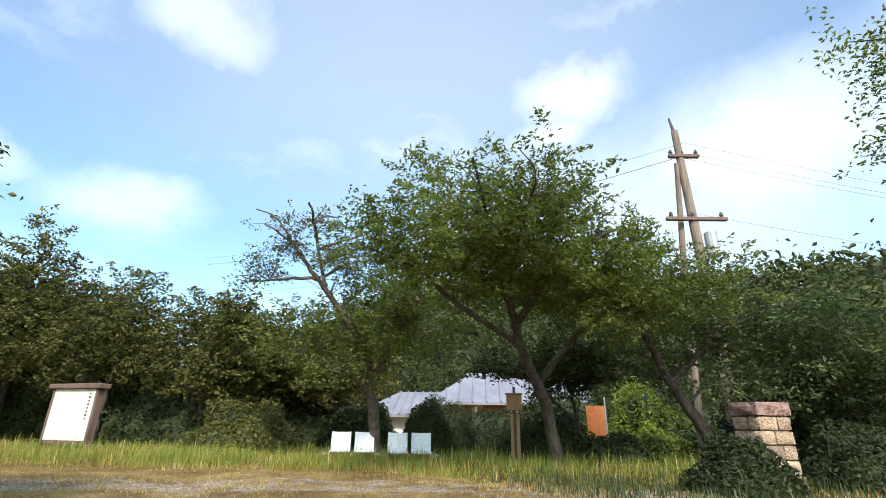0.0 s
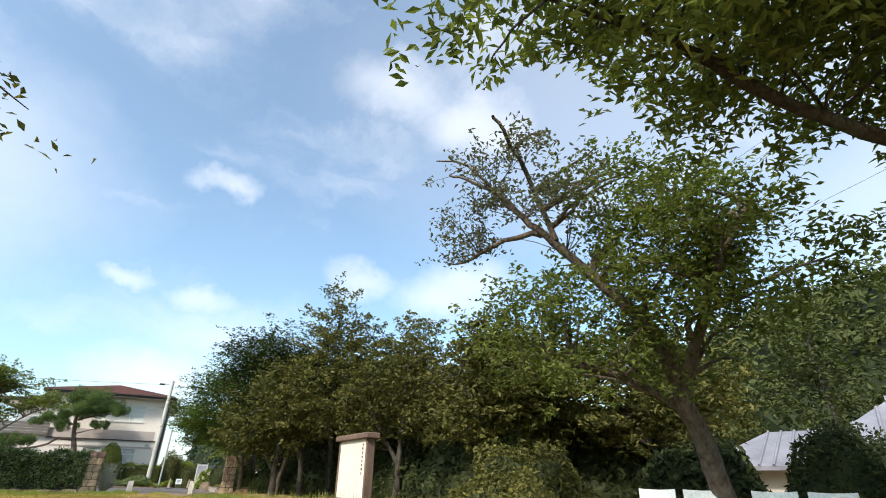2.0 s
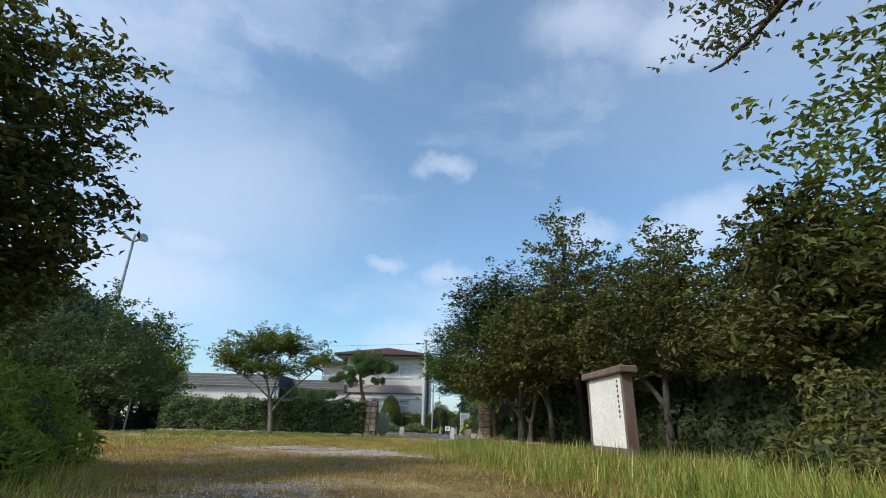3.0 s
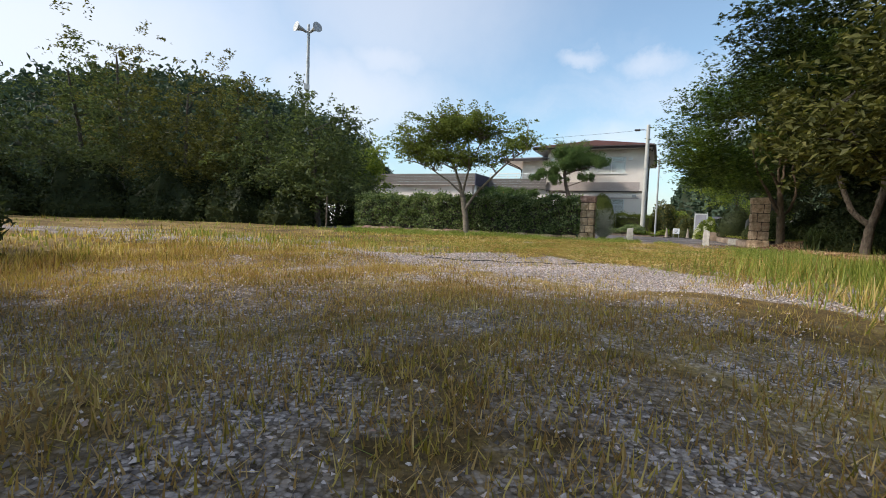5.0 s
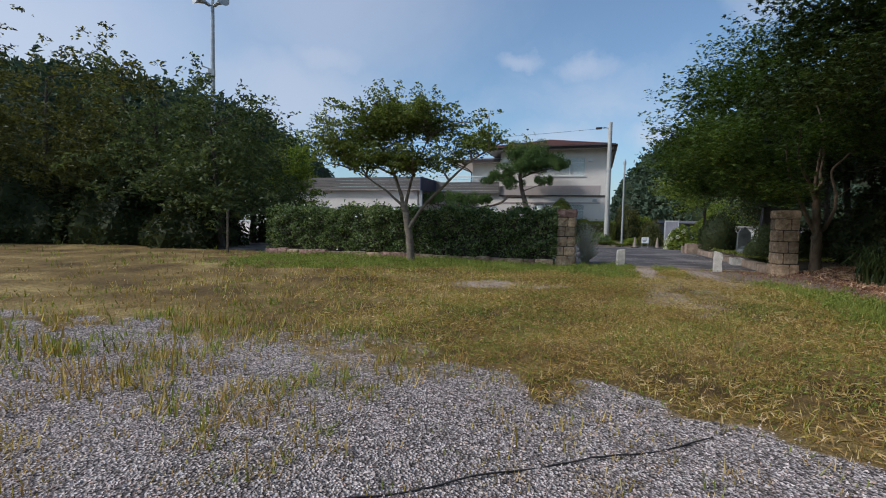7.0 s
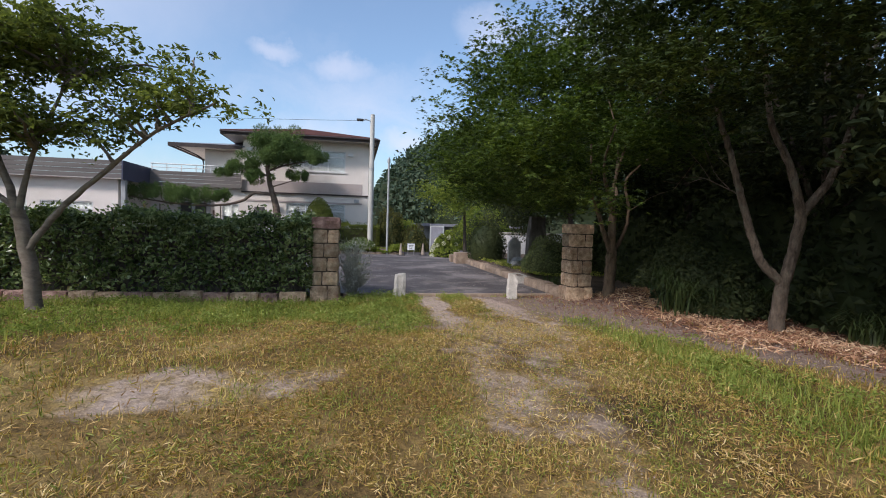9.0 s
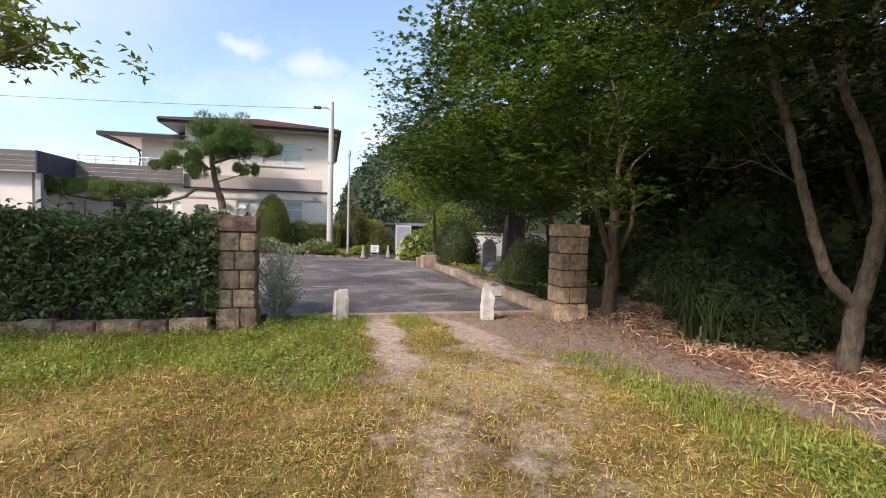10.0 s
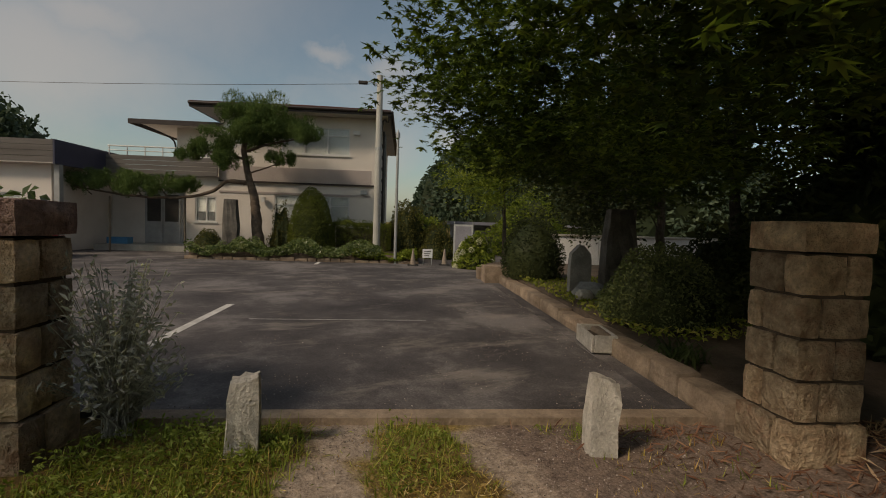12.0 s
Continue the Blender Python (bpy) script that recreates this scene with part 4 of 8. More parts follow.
    def hip(x0, x1, y0, y1, z, peak, top, material, name="roof"):
        bm = bmesh.new()
        lo = [bm.verts.new((x, y, z)) for x, y in ((x0, y0), (x1, y0), (x1, y1), (x0, y1))]
        hi = [bm.verts.new((x, y, z + 0.05)) for x, y in ((x0, y0), (x1, y0), (x1, y1), (x0, y1))]
        r = [bm.verts.new((*peak[0], top)), bm.verts.new((*peak[1], top))]
        bm.faces.new(lo[::-1])
        for i in range(4):
            bm.faces.new((lo[i], lo[(i + 1) % 4], hi[(i + 1) % 4], hi[i]))
        bm.faces.new((hi[0], hi[1], r[0]))
        bm.faces.new((hi[1], hi[2], r[1], r[0]))
        bm.faces.new((hi[2], hi[3], r[1]))
        bm.faces.new((hi[3], hi[0], r[0], r[1]))
        return part(name, bm, material, root)

    hip(e[0], e[1], e[2], e[3], 5.90, ((-2.9, 4.4), (-2.7, 6.4)), 7.2, ROOF_RED)
    box("soffit", e[0] + 0.05, e[1] - 0.05, e[2] + 0.05, e[3] - 0.05, 5.74, 5.78, SOFFIT)
    for a, b, c, d in ((e[0], e[1], e[2], e[2] + 0.05), (e[0], e[1], e[3] - 0.05, e[3]), (e[0], e[0] + 0.05, e[2] + 0.05, e[3] - 0.05), (e[1] - 0.05, e[1], e[2] + 0.05, e[3] - 0.05)):
        box("fascia", a, b, c, d, 5.72, 5.898, FASCIA_DARK, label="dark eave board")
    part("gutter", tube_bm([(e[0], e[2] - 0.05, 5.86), (e[1], e[2] - 0.05, 5.86)], [0.055, 0.055]), FASCIA_DARK, root)
    part("gutter", tube_bm([(e[1] + 0.05, e[2], 5.86), (e[1] + 0.05, e[3], 5.86)], [0.055, 0.055]), FASCIA_DARK, root)
    part("drainpipe", tube_bm(curved([(1.30, -0.75, 5.80), (1.27, -0.7, 5.5), (0.98, -0.1, 5.2), (0.98, -0.1, 0.1)], random.Random(1)), [0.04] * 13), METAL_DARK, root)
    box("stair_screen", 1.02, 1.10, 0.3, 2.2, 0.3, 5.3, METAL_DARK, label="dark louvred screen of an outside stair")
    for k in range(9):
        box("screen_slat", 0.96, 1.02, 0.35, 2.15, 0.7 + k * 0.5, 0.76 + k * 0.5, METAL_DARK)
    # lower wing on the upper floor
    box("wall_wing", -7.66, -5.62, 0.75, 0.98, 3.0, 5.14, PLASTER)
    box("wall_wing", -7.66, -7.44, 0.98, 9.5, 3.0, 5.14, PLASTER)
    window(-6.9, -5.8, 3.85, 4.25, 0.42, (-6.35,), (), 0)
    hip(-9.1, -5.5, -0.1, 10.2, 5.22, ((-5.9, 3.0), (-5.9, 7.0)), 5.85, ROOF_GREY)
    box("soffit", -9.06, -5.62, -0.06, 10.1, 5.14, 5.18, SOFFIT)
    box("fascia", -9.12, -5.62, -0.14, -0.1, 5.08, 5.27, FASCIA_DARK)
    box("fascia", -9.16, -9.12, -0.14, 10.2, 5.08, 5.27, FASCIA_DARK)
    part("drainpipe", tube_bm(curved([(-8.9, -0.05, 5.12), (-8.3, 0.3, 4.9), (-7.75, 0.70, 4.55), (-7.75, 0.70, 3.8)], random.Random(1)), [0.035] * 13), METAL_DARK, root)
    # flat-roofed ground floor before it
    box("flat_roof", -10.0, -5.62, -0.2, 9, 3.02, 3.06, SOFFIT)
    for k in range(4):
        box("fascia_sheet", -9.98, -5.62, -0.26 - 0.004 * (k % 2), -0.2, 3.06 + k * 0.185, 3.06 + (k + 1) * 0.185 - 0.012, FASCIA_GREY, label="grey horizontal fascia sheet")
    wall_with_holes("wall_ground_floor", -6.95, -5.6, 0.0, 3.02, 0.0, 0.2, [(-6.6, -5.75, 1.2, 2.25)])
    window(-6.6, -5.75, 1.2, 2.25, 0.0, (-6.15,), (), 0.6)
    # balcony rail
    rail = part("balcony_rail", tube_bm([(-9.95, -0.1, 4.16), (-5.7, -0.1, 4.16)], [0.03, 0.03]), METAL_WHITE, root, "pale metal balcony rail")
    part("rail_bar", tube_bm([(-9.95, -0.1, 3.98), (-5.7, -0.1, 3.98)], [0.02, 0.02]), METAL_WHITE, rail)
    for k in range(7):
        x = -9.9 + k * 0.69
        part("rail_post", tube_bm([(x, -0.1, 3.8), (x, -0.1, 4.16)], [0.022, 0.022]), METAL_WHITE, rail)
    # low block that stands forward
    box("wall_low_block", -24.0, -10.3, -2.7, -2.5, 0.0, 0.95, PLASTER)
    box("wall_low_block", -24.0, -10.3, -2.7, -2.5, 2.05, 3.08, PLASTER)
    for k in range(5):
        x1 = -11.3 - k * 2.6
        box("wall_pier", x1, x1 + (1.0 if k == 0 else 0.5), -2.7, -2.5, 0.95, 2.05, PLASTER)
        window(x1 - 2.1, x1, 0.95, 2.05, -2.7, (x1 - 1.05,), (1.7,), 0.8)
    box("wall_low_block", -10.5, -10.3, -2.5, 3.0, 0.0, 3.08, PLASTER)
    box("column", -10.12, -9.94, -2.85, -2.65, 0.0, 3.08, METAL_GREY)
    box("flat_roof", -24.0, -10.0, -3.05, 8.0, 3.08, 3.12, SOFFIT)
    for k in range(4):
        box("fascia_sheet", -24.0, -10.0, -3.06 - 0.004 * (k % 2), -3.0, 3.12 + k * 0.195, 3.12 + (k + 1) * 0.195 - 0.012, FASCIA_GREY)
    box("fascia_sheet", -10.0, -9.94, -3.06, 0.9, 3.06, 3.90, FASCIA_BLUE, label="dark blue fascia sheet on the side of the low block")
    # entrance
    box("entrance_back_wall", -10.3, -6.95, 0.75, 0.95, 0.0, 3.02, PLASTER)
    box("entrance_side_wall", -6.95, -6.75, 0.2, 0.75, 0.0, 3.02, PLASTER)
    d = box("door_frame", -8.92, -7.36, 0.66, 0.74, 0.22, 2.42, METAL_GREY)
    for k in range(2):
        x = -8.86 + k * 0.72
        leaf = box("sliding_door", x, x + 0.68, 0.60, 0.65, 0.26, 2.36, METAL_GREY, d, "grey aluminium sliding door")
        # opaque panel, dark as the unlit hall behind the door
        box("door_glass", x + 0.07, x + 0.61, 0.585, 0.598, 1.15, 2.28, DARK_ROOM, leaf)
    box("notice_panel", -7.25, -7.05, 0.70, 0.745, 1.1, 1.9, WOOD_BROWN)
    # lamps and meter
    for x, z in ((-0.05, 5.02), (-5.25, 5.05)):
        box("wall_lamp", x - 0.13, x + 0.13, -0.2, -0.003, z, z + 0.16, METAL_WHITE, label="small white floodlight")
    box("wall_lamp", -3.9, -3.75, -0.2, -0.07, 2.1, 2.3, METAL_WHITE)
    box("meter_box", 0.16, 0.42, -0.12, -0.003, 2.55, 2.72, METAL_GREY)
    return root


building()


# ---- woods, trees and bushes ----
BIG_BASE = (1.35, 11.2, 0.0)
tree("cherry_tree", "large cherry tree with dark leaning trunk and wide crown", BIG_BASE,
     [([(1.35, 11.2, -0.1), (1.12, 10.9, 1.1), (0.62, 10.2, 2.0), (0.35, 9.6, 2.7), (-0.05, 9.0, 3.6), (-0.3, 8.8, 4.3)], 0.13, 0.04),
      ([(0.6, 10.1, 2.1), (-0.6, 9.0, 2.6), (-1.2, 8.3, 3.0), (-1.5, 7.8, 3.1)], 0.06, 0.015),
      ([(-1.0, 8.5, 2.95), (-1.45, 7.8, 2.9), (-1.8, 7.2, 2.88)], 0.025, 0.008),
      ([(0.45, 9.9, 2.4), (0.9, 9.1, 3.0), (1.4, 8.6, 3.4), (1.9, 8.5, 3.7)], 0.08, 0.02),
      ([(0.95, 10.7, 1.5), (1.7, 10.2, 2.4), (2.6, 9.9, 3.0), (3.4, 10.0, 3.3)], 0.08, 0.02),
      ([(0.1, 9.1, 3.2), (-0.2, 8.0, 3.9), (-0.4, 7.2, 4.2)], 0.05, 0.015),
      ([(0.3, 9.5, 2.8), (0.3, 8.2, 3.3), (0.4, 7.0, 3.7)], 0.05, 0.015)],
     [((0.1, 8.7, 3.8), (2.0, 2.0, 1.0)), ((-1.1, 7.6, 3.3), (1.15, 1.2, 0.62)), ((2.4, 9.4, 3.1), (1.7, 1.7, 0.85)), ((-0.6, 8.8, 3.0), (1.4, 1.4, 0.38)), ((0.5, 8.0, 3.4), (1.0, 1.0, 0.45)), ((-1.85, 7.05, 2.85), (0.55, 0.5, 0.26)), ((0.4, 8.6, 3.9), (1.5, 1.3, 0.7)), ((1.0, 9.6, 3.0), (1.5, 1.2, 0.45)), ((1.7, 10.6, 3.1), (1.3, 1.0, 0.5)), ((3.3, 9.8, 3.0), (1.4, 1.2, 0.65)), ((2.0, 9.3, 3.5), (0.9, 1.0, 0.5)), ((0.4, 9.3, 3.4), (1.4, 1.3, 0.7)), ((-1.15, 8.1, 4.5), (0.5, 0.5, 0.35)), ((2.5, 9.5, 3.8), (0.7, 0.7, 0.4))],
     1350, 42, 0.125, LEAF_CHERRY, 0.088, 11, twigs=170, leaf_w=0.40, twig_r=0.012, even=0.72)

tree("withered_tree", "half-withered tree with bare grey limbs above green lower growth", (-2.32, 12.95, 0),
     [([(-2.32, 12.95, -0.1), (-2.36, 12.7, 0.8), (-2.42, 12.25, 1.5), (-2.5, 11.8, 2.2), (-2.8, 11.4, 2.7), (-3.2, 11.05, 3.25), (-3.6, 10.75, 3.75), (-3.9, 10.5, 4.15), (-4.4, 10.15, 4.45)], 0.15, 0.014),
      ([(-3.3, 10.95, 3.4), (-3.5, 10.75, 4.4), (-3.42, 10.0, 4.6), (-3.45, 9.8, 4.75)], 0.042, 0.02),
      ([(-3.45, 10.3, 4.55), (-3.25, 10.4, 4.75), (-3.0, 10.45, 4.72)], 0.03, 0.015),
      ([(-3.45, 10.9, 3.55), (-3.9, 10.7, 3.5), (-4.6, 10.9, 3.5), (-5.2, 11.2, 3.7)], 0.045, 0.012),
      ([(-3.75, 10.65, 3.9), (-4.2, 10.3, 4.6), (-4.6, 10.1, 4.75)], 0.03, 0.01),
      ([(-2.42, 12.2, 1.6), (-1.7, 11.3, 2.6), (-1.2, 11.0, 3.2)], 0.08, 0.02),
      ([(-2.4, 12.3, 1.4), (-3.2, 11.6, 1.9), (-4.2, 11.2, 2.0)], 0.06, 0.015)],
     [((-2.4, 11.6, 2.8), (1.35, 1.2, 0.9)), ((-3.1, 11.3, 2.0), (1.3, 1.0, 0.55)), ((-1.3, 11.4, 2.6), (1.1, 1.0, 0.8)), ((-2.5, 11.2, 3.9), (0.8, 0.8, 0.8)), ((-1.6, 11.2, 3.4), (1.0, 0.9, 0.7)), ((-3.9, 11.1, 2.6), (0.85, 0.75, 0.62))],
     450, 42, 0.14, LEAF_CHERRY, 0.082, 12, bark=BARK_FORKED, twigs=90)


def withered_twigs():
    """Sparse dry leaves on the bare limbs."""
    rng = np.random.default_rng(77)
    pts, mids = crown_points([((-4.1, 10.5, 4.3), (0.75, 0.6, 0.55)), ((-4.6, 10.8, 3.75), (0.75, 0.6, 0.45)), ((-3.4, 10.3, 4.5), (0.55, 0.6, 0.4)), ((-3.0, 10.6, 3.9), (0.7, 0.6, 0.5))], 150, 20, 0.11, rng, 0.2)
    root = empty("withered_branch", Matrix.Translation((-3.6, 10.75, 3.75)), "bare branch ends with a few withered grey leaves", "branch")
    o = np.array((-3.6, 10.75, 3.75))
    v, f = leaf_arrays(pts - o, 0.075, 0.035, rng)
    raw_mesh("foliage", v, f, LEAF_DEAD, root)
    base = np.array([(-3.6, 10.75, 3.75), (-3.9, 10.5, 4.15), (-4.4, 10.15, 4.45), (-3.5, 10.6, 4.4), (-4.4, 10.85, 3.5), (-5.0, 11.1, 3.6), (-3.2, 11.05, 3.25)]) - o
    src = limbs_to(base, mids - o, rng, 55, 0.009, 0.003)
    tagged(wood_mesh("twig", src, BARK_FORKED, root, random.Random(4)), kind="stuff")


withered_twigs()

tree("leaning_tree", "dark leaning tree behind the stone pillar", (4.6, 11.4, 0),
     [([(4.6, 11.4, -0.1), (4.2, 11.3, 0.7), (3.6, 11.2, 1.7), (3.1, 11.0, 2.7)], 0.16, 0.06), ([(3.7, 11.2, 1.6), (4.6, 11.0, 2.5), (5.6, 10.8, 3.0)], 0.09, 0.02)],
     [((4.6, 11.0, 2.9), (2.2, 1.5, 0.8)), ((6.8, 11.4, 2.5), (2.2, 1.7, 1.0)), ((3.4, 12.2, 2.4), (1.8, 1.2, 0.9)), ((2.4, 12.8, 3.2), (1.4, 1.0, 0.75)), ((5.0, 10.6, 1.6), (1.2, 0.8, 0.55))],
     480, 38, 0.22, LEAF_BELT, 0.115, 13, twigs=60)
tree("understorey_tree", "low dark evergreen in the shade before the old house", (2.3, 13.2, 0),
     [([(2.3, 13.2, -0.1), (2.25, 13.1, 0.9), (2.0, 13.0, 2.0)], 0.08, 0.03), ([(2.25, 13.1, 0.8), (1.4, 12.9, 1.6), (0.5, 12.7, 2.1)], 0.04, 0.012)],
     [((2.0, 13.0, 2.05), (1.4, 1.0, 0.6)), ((0.5, 12.7, 2.05), (0.9, 0.6, 0.28))],
     220, 40, 0.16, LEAF_DARK, 0.10, 16, twigs=40)
# dark leaf colour carries the shade on this crown
tree("broadleaf_tree", "dark broadleaf tree at the edge of the grounds", (9.0, 12.0, 0),
     [([(9.0, 12.0, -0.1), (9.0, 12.0, 1.6), (8.6, 11.8, 3.2)], 0.18, 0.06)],
     [((9.2, 11.6, 1.8), (2.6, 2.0, 1.15)), ((7.5, 12.6, 1.7), (2.0, 1.6, 1.1)), ((11.5, 12.5, 1.9), (2.5, 2.0, 1.3))],
     400, 38, 0.24, LEAF_DARK, 0.125, 14)
tree("young_tree", "tall young tree with light feathery leaves", (7.6, 7.4, 0),
     [([(7.6, 7.4, -0.1), (7.5, 7.3, 2.4), (7.3, 7.3, 4.6), (7.0, 7.2, 6.6)], 0.10, 0.02)],
     [((6.6, 7.3, 6.2), (1.5, 1.2, 0.9)), ((6.9, 7.6, 5.0), (1.3, 1.3, 0.7))],
     110, 34, 0.22, LEAF_CHERRY, 0.10, 15, twigs=60)

# trees that close the field to the north
NORTH = [
    # base, height, crown half widths, trunk lean, leaf count, leaf
    ((-15.0, 17.4), 8.1, 2.0, 1.9, LEAF_WOOD), ((-13.4, 19.8), 7.0, 2.2, 2.0, LEAF_WOOD), ((-16.3, 17.2), 5.6, 1.6, 1.5, LEAF_DARK), ((-14.6, 14.9), 4.2, 1.7, 1.5, LEAF_WOOD),
    ((-11.6, 17.0), 5.4, 2.2, 1.8, LEAF_WOOD), ((-8.8, 17.6), 5.2, 2.2, 1.8, LEAF_WOOD), ((-6.2, 16.6), 4.3, 1.9, 1.6, LEAF_WOOD), ((-6.5, 15.2), 4.5, 1.3, 1.2, LEAF_WOOD), ((-4.0, 17.6), 4.2, 1.9, 1.6, LEAF_WOOD),
    ((-19.2, 21.2), 7.4, 2.4, 2.2, LEAF_DARK), ((-16.6, 20.6), 7.0, 2.2, 2.0, LEAF_DARK), ((-21.6, 23.0), 7.0, 2.4, 2.2, LEAF_DARK), ((-10.6, 21.0), 6.0, 2.4, 2.0, LEAF_WOOD),
]
for k, ((x, y), h, rx, ry, leaf) in enumerate(NORTH):
    q = random.Random(100 + k)
    lean = q.uniform(-0.5, 0.5)
    low = 0.30 * h
    tree("woodland_tree", "dense green woodland tree at the field's edge", (x, y, 0),
         [([(x, y, -0.1), (x + lean * 0.3, y - 0.1, low * 0.8), (x + lean, y - 0.2, h * 0.7)], 0.13, 0.04),
          ([(x + lean * 0.25, y, low * 0.6), (x - 0.5, y - 0.4, low * 1.3), (x - 0.9, y - 0.8, h * 0.6)], 0.08, 0.02)],
         [((x, y, h * 0.58), (rx, ry, h * 0.26)), ((x + lean, y - 0.2, h * 0.80), (rx * 0.62, ry * 0.62, h * 0.19)), ((x - rx * 0.4, y - ry * 0.4, h * 0.45), (rx * 0.8, ry * 0.8, h * 0.16))],
         270, 32, 0.19, leaf, 0.155, 200 + k, group="woodland trees", twigs=28, flat=0.35)

# tall trees at the foot of the hill behind the old house
for k, (x, y, h, r) in enumerate([(-7.0, 37.0, 9.0, 3.4), (-1.5, 39.5, 10.5, 3.8), (4.0, 37.5, 10.0, 3.6), (9.5, 39.0, 10.5, 3.8), (15.5, 36.5, 9.5, 3.6), (21.5, 35.0, 9.0, 3.6)]):
    q = random.Random(350 + k)
    tree("foothill_tree", "broad dull-green tree at the foot of the hill", (x, y, 0),
         [([(x, y, -0.1), (x + q.uniform(-0.3, 0.3), y, h * 0.4), (x + q.uniform(-0.6, 0.6), y, h * 0.85)], 0.22, 0.05)],
         [((x, y, h * 0.45), (r, r * 0.8, h * 0.36)), ((x + q.uniform(-1, 1), y - 0.5, h * 0.75), (r * 0.7, r * 0.6, h * 0.22)), ((x + q.uniform(-1.5, 1.5), y - 1.2, h * 0.3), (r * 0.8, r * 0.6, h * 0.22))],
         190, 24, 0.36, LEAF_HILL, 0.34, 360 + k, group="foothill trees", twigs=30)

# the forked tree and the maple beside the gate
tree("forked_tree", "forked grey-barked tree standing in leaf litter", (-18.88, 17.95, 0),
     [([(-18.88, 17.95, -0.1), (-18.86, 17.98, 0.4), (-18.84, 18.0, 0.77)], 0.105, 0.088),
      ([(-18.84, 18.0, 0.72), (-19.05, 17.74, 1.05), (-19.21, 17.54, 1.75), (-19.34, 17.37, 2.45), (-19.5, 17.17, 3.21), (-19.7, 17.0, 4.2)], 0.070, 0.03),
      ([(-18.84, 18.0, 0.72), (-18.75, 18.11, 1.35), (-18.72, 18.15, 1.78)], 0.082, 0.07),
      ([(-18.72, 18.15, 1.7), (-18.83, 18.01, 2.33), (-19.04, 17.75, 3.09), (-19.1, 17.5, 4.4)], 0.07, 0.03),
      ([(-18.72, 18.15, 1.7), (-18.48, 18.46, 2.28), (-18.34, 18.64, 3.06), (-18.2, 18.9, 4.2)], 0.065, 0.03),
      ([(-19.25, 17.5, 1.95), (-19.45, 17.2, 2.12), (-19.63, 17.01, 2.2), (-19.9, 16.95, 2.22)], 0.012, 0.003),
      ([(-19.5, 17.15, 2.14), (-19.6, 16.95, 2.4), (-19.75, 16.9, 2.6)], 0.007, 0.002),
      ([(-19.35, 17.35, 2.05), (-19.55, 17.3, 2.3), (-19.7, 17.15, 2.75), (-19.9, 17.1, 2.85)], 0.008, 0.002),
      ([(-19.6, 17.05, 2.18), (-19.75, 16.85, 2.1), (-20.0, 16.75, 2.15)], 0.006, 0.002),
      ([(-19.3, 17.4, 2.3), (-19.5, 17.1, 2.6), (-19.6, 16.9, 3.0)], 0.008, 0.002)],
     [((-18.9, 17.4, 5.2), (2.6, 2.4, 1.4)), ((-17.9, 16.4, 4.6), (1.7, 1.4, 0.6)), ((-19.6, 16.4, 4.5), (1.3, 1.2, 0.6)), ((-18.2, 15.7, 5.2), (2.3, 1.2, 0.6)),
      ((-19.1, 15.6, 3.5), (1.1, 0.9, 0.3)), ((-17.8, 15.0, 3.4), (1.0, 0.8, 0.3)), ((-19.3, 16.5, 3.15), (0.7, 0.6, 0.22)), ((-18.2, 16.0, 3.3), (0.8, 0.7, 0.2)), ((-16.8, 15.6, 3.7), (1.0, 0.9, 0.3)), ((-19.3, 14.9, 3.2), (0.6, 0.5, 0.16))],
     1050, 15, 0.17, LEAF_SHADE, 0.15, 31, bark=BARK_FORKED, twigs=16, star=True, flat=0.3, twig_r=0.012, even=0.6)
MAPLE = Vector((-21.80, 18.12, 0.28))
# limbs of the maple: (across, into the wood, up) from its foot
MAPLE_LIMBS = [
    ([(0.02, 0, -0.45), (0, 0, 0.05), (-0.03, 0.0, 0.52), (-0.08, 0.0, 0.88)], 0.115, 0.10),
    ([(-0.08, -0.02, 0.84), (-0.36, -0.05, 1.32), (-0.56, -0.10, 1.70), (-0.79, -0.15, 2.06), (-0.95, -0.3, 2.4), (-1.2, -0.6, 3.1)], 0.055, 0.015),
    ([(-0.07, 0.0, 0.86), (-0.13, 0.0, 1.32), (-0.18, 0.0, 1.76)], 0.085, 0.07),
    ([(-0.18, 0.0, 1.72), (-0.44, -0.2, 2.14), (-0.70, -0.4, 2.48), (-0.95, -0.8, 2.85), (-1.2, -1.5, 3.3)], 0.05, 0.012),
    ([(-0.18, 0.0, 1.72), (-0.25, -0.05, 2.18), (-0.32, -0.2, 2.64), (-0.36, -0.7, 3.3), (-0.3, -1.4, 4.0)], 0.045, 0.012),
    ([(-0.18, 0.0, 1.72), (-0.11, 0.1, 2.20), (-0.03, 0.3, 2.66), (-0.06, 0.5, 3.4), (-0.2, 0.9, 4.4)], 0.045, 0.012),
    ([(-0.04, 0.05, 0.9), (0.14, 0.15, 1.0), (0.29, 0.15, 1.46), (0.29, 0.15, 1.88), (0.14, 0.2, 2.46), (0.30, 0.1, 2.76), (0.6, -0.6, 3.3)], 0.05, 0.012),
    ([(0.29, 0.15, 1.8), (0.45, -0.4, 2.1), (0.62, -0.9, 2.25)], 0.010, 0.003),
]


def at_maple(q):
    across, into = Vector((0.43, 0.90)), Vector((-0.90, 0.43))
    a, d, z = 0.83 * q[0], 0.83 * q[1] - 0.16 * max(q[2], 0), 0.83 * q[2]
    return (MAPLE.x + across.x * a + into.x * d, MAPLE.y + across.y * a + into.y * d, MAPLE.z + z)


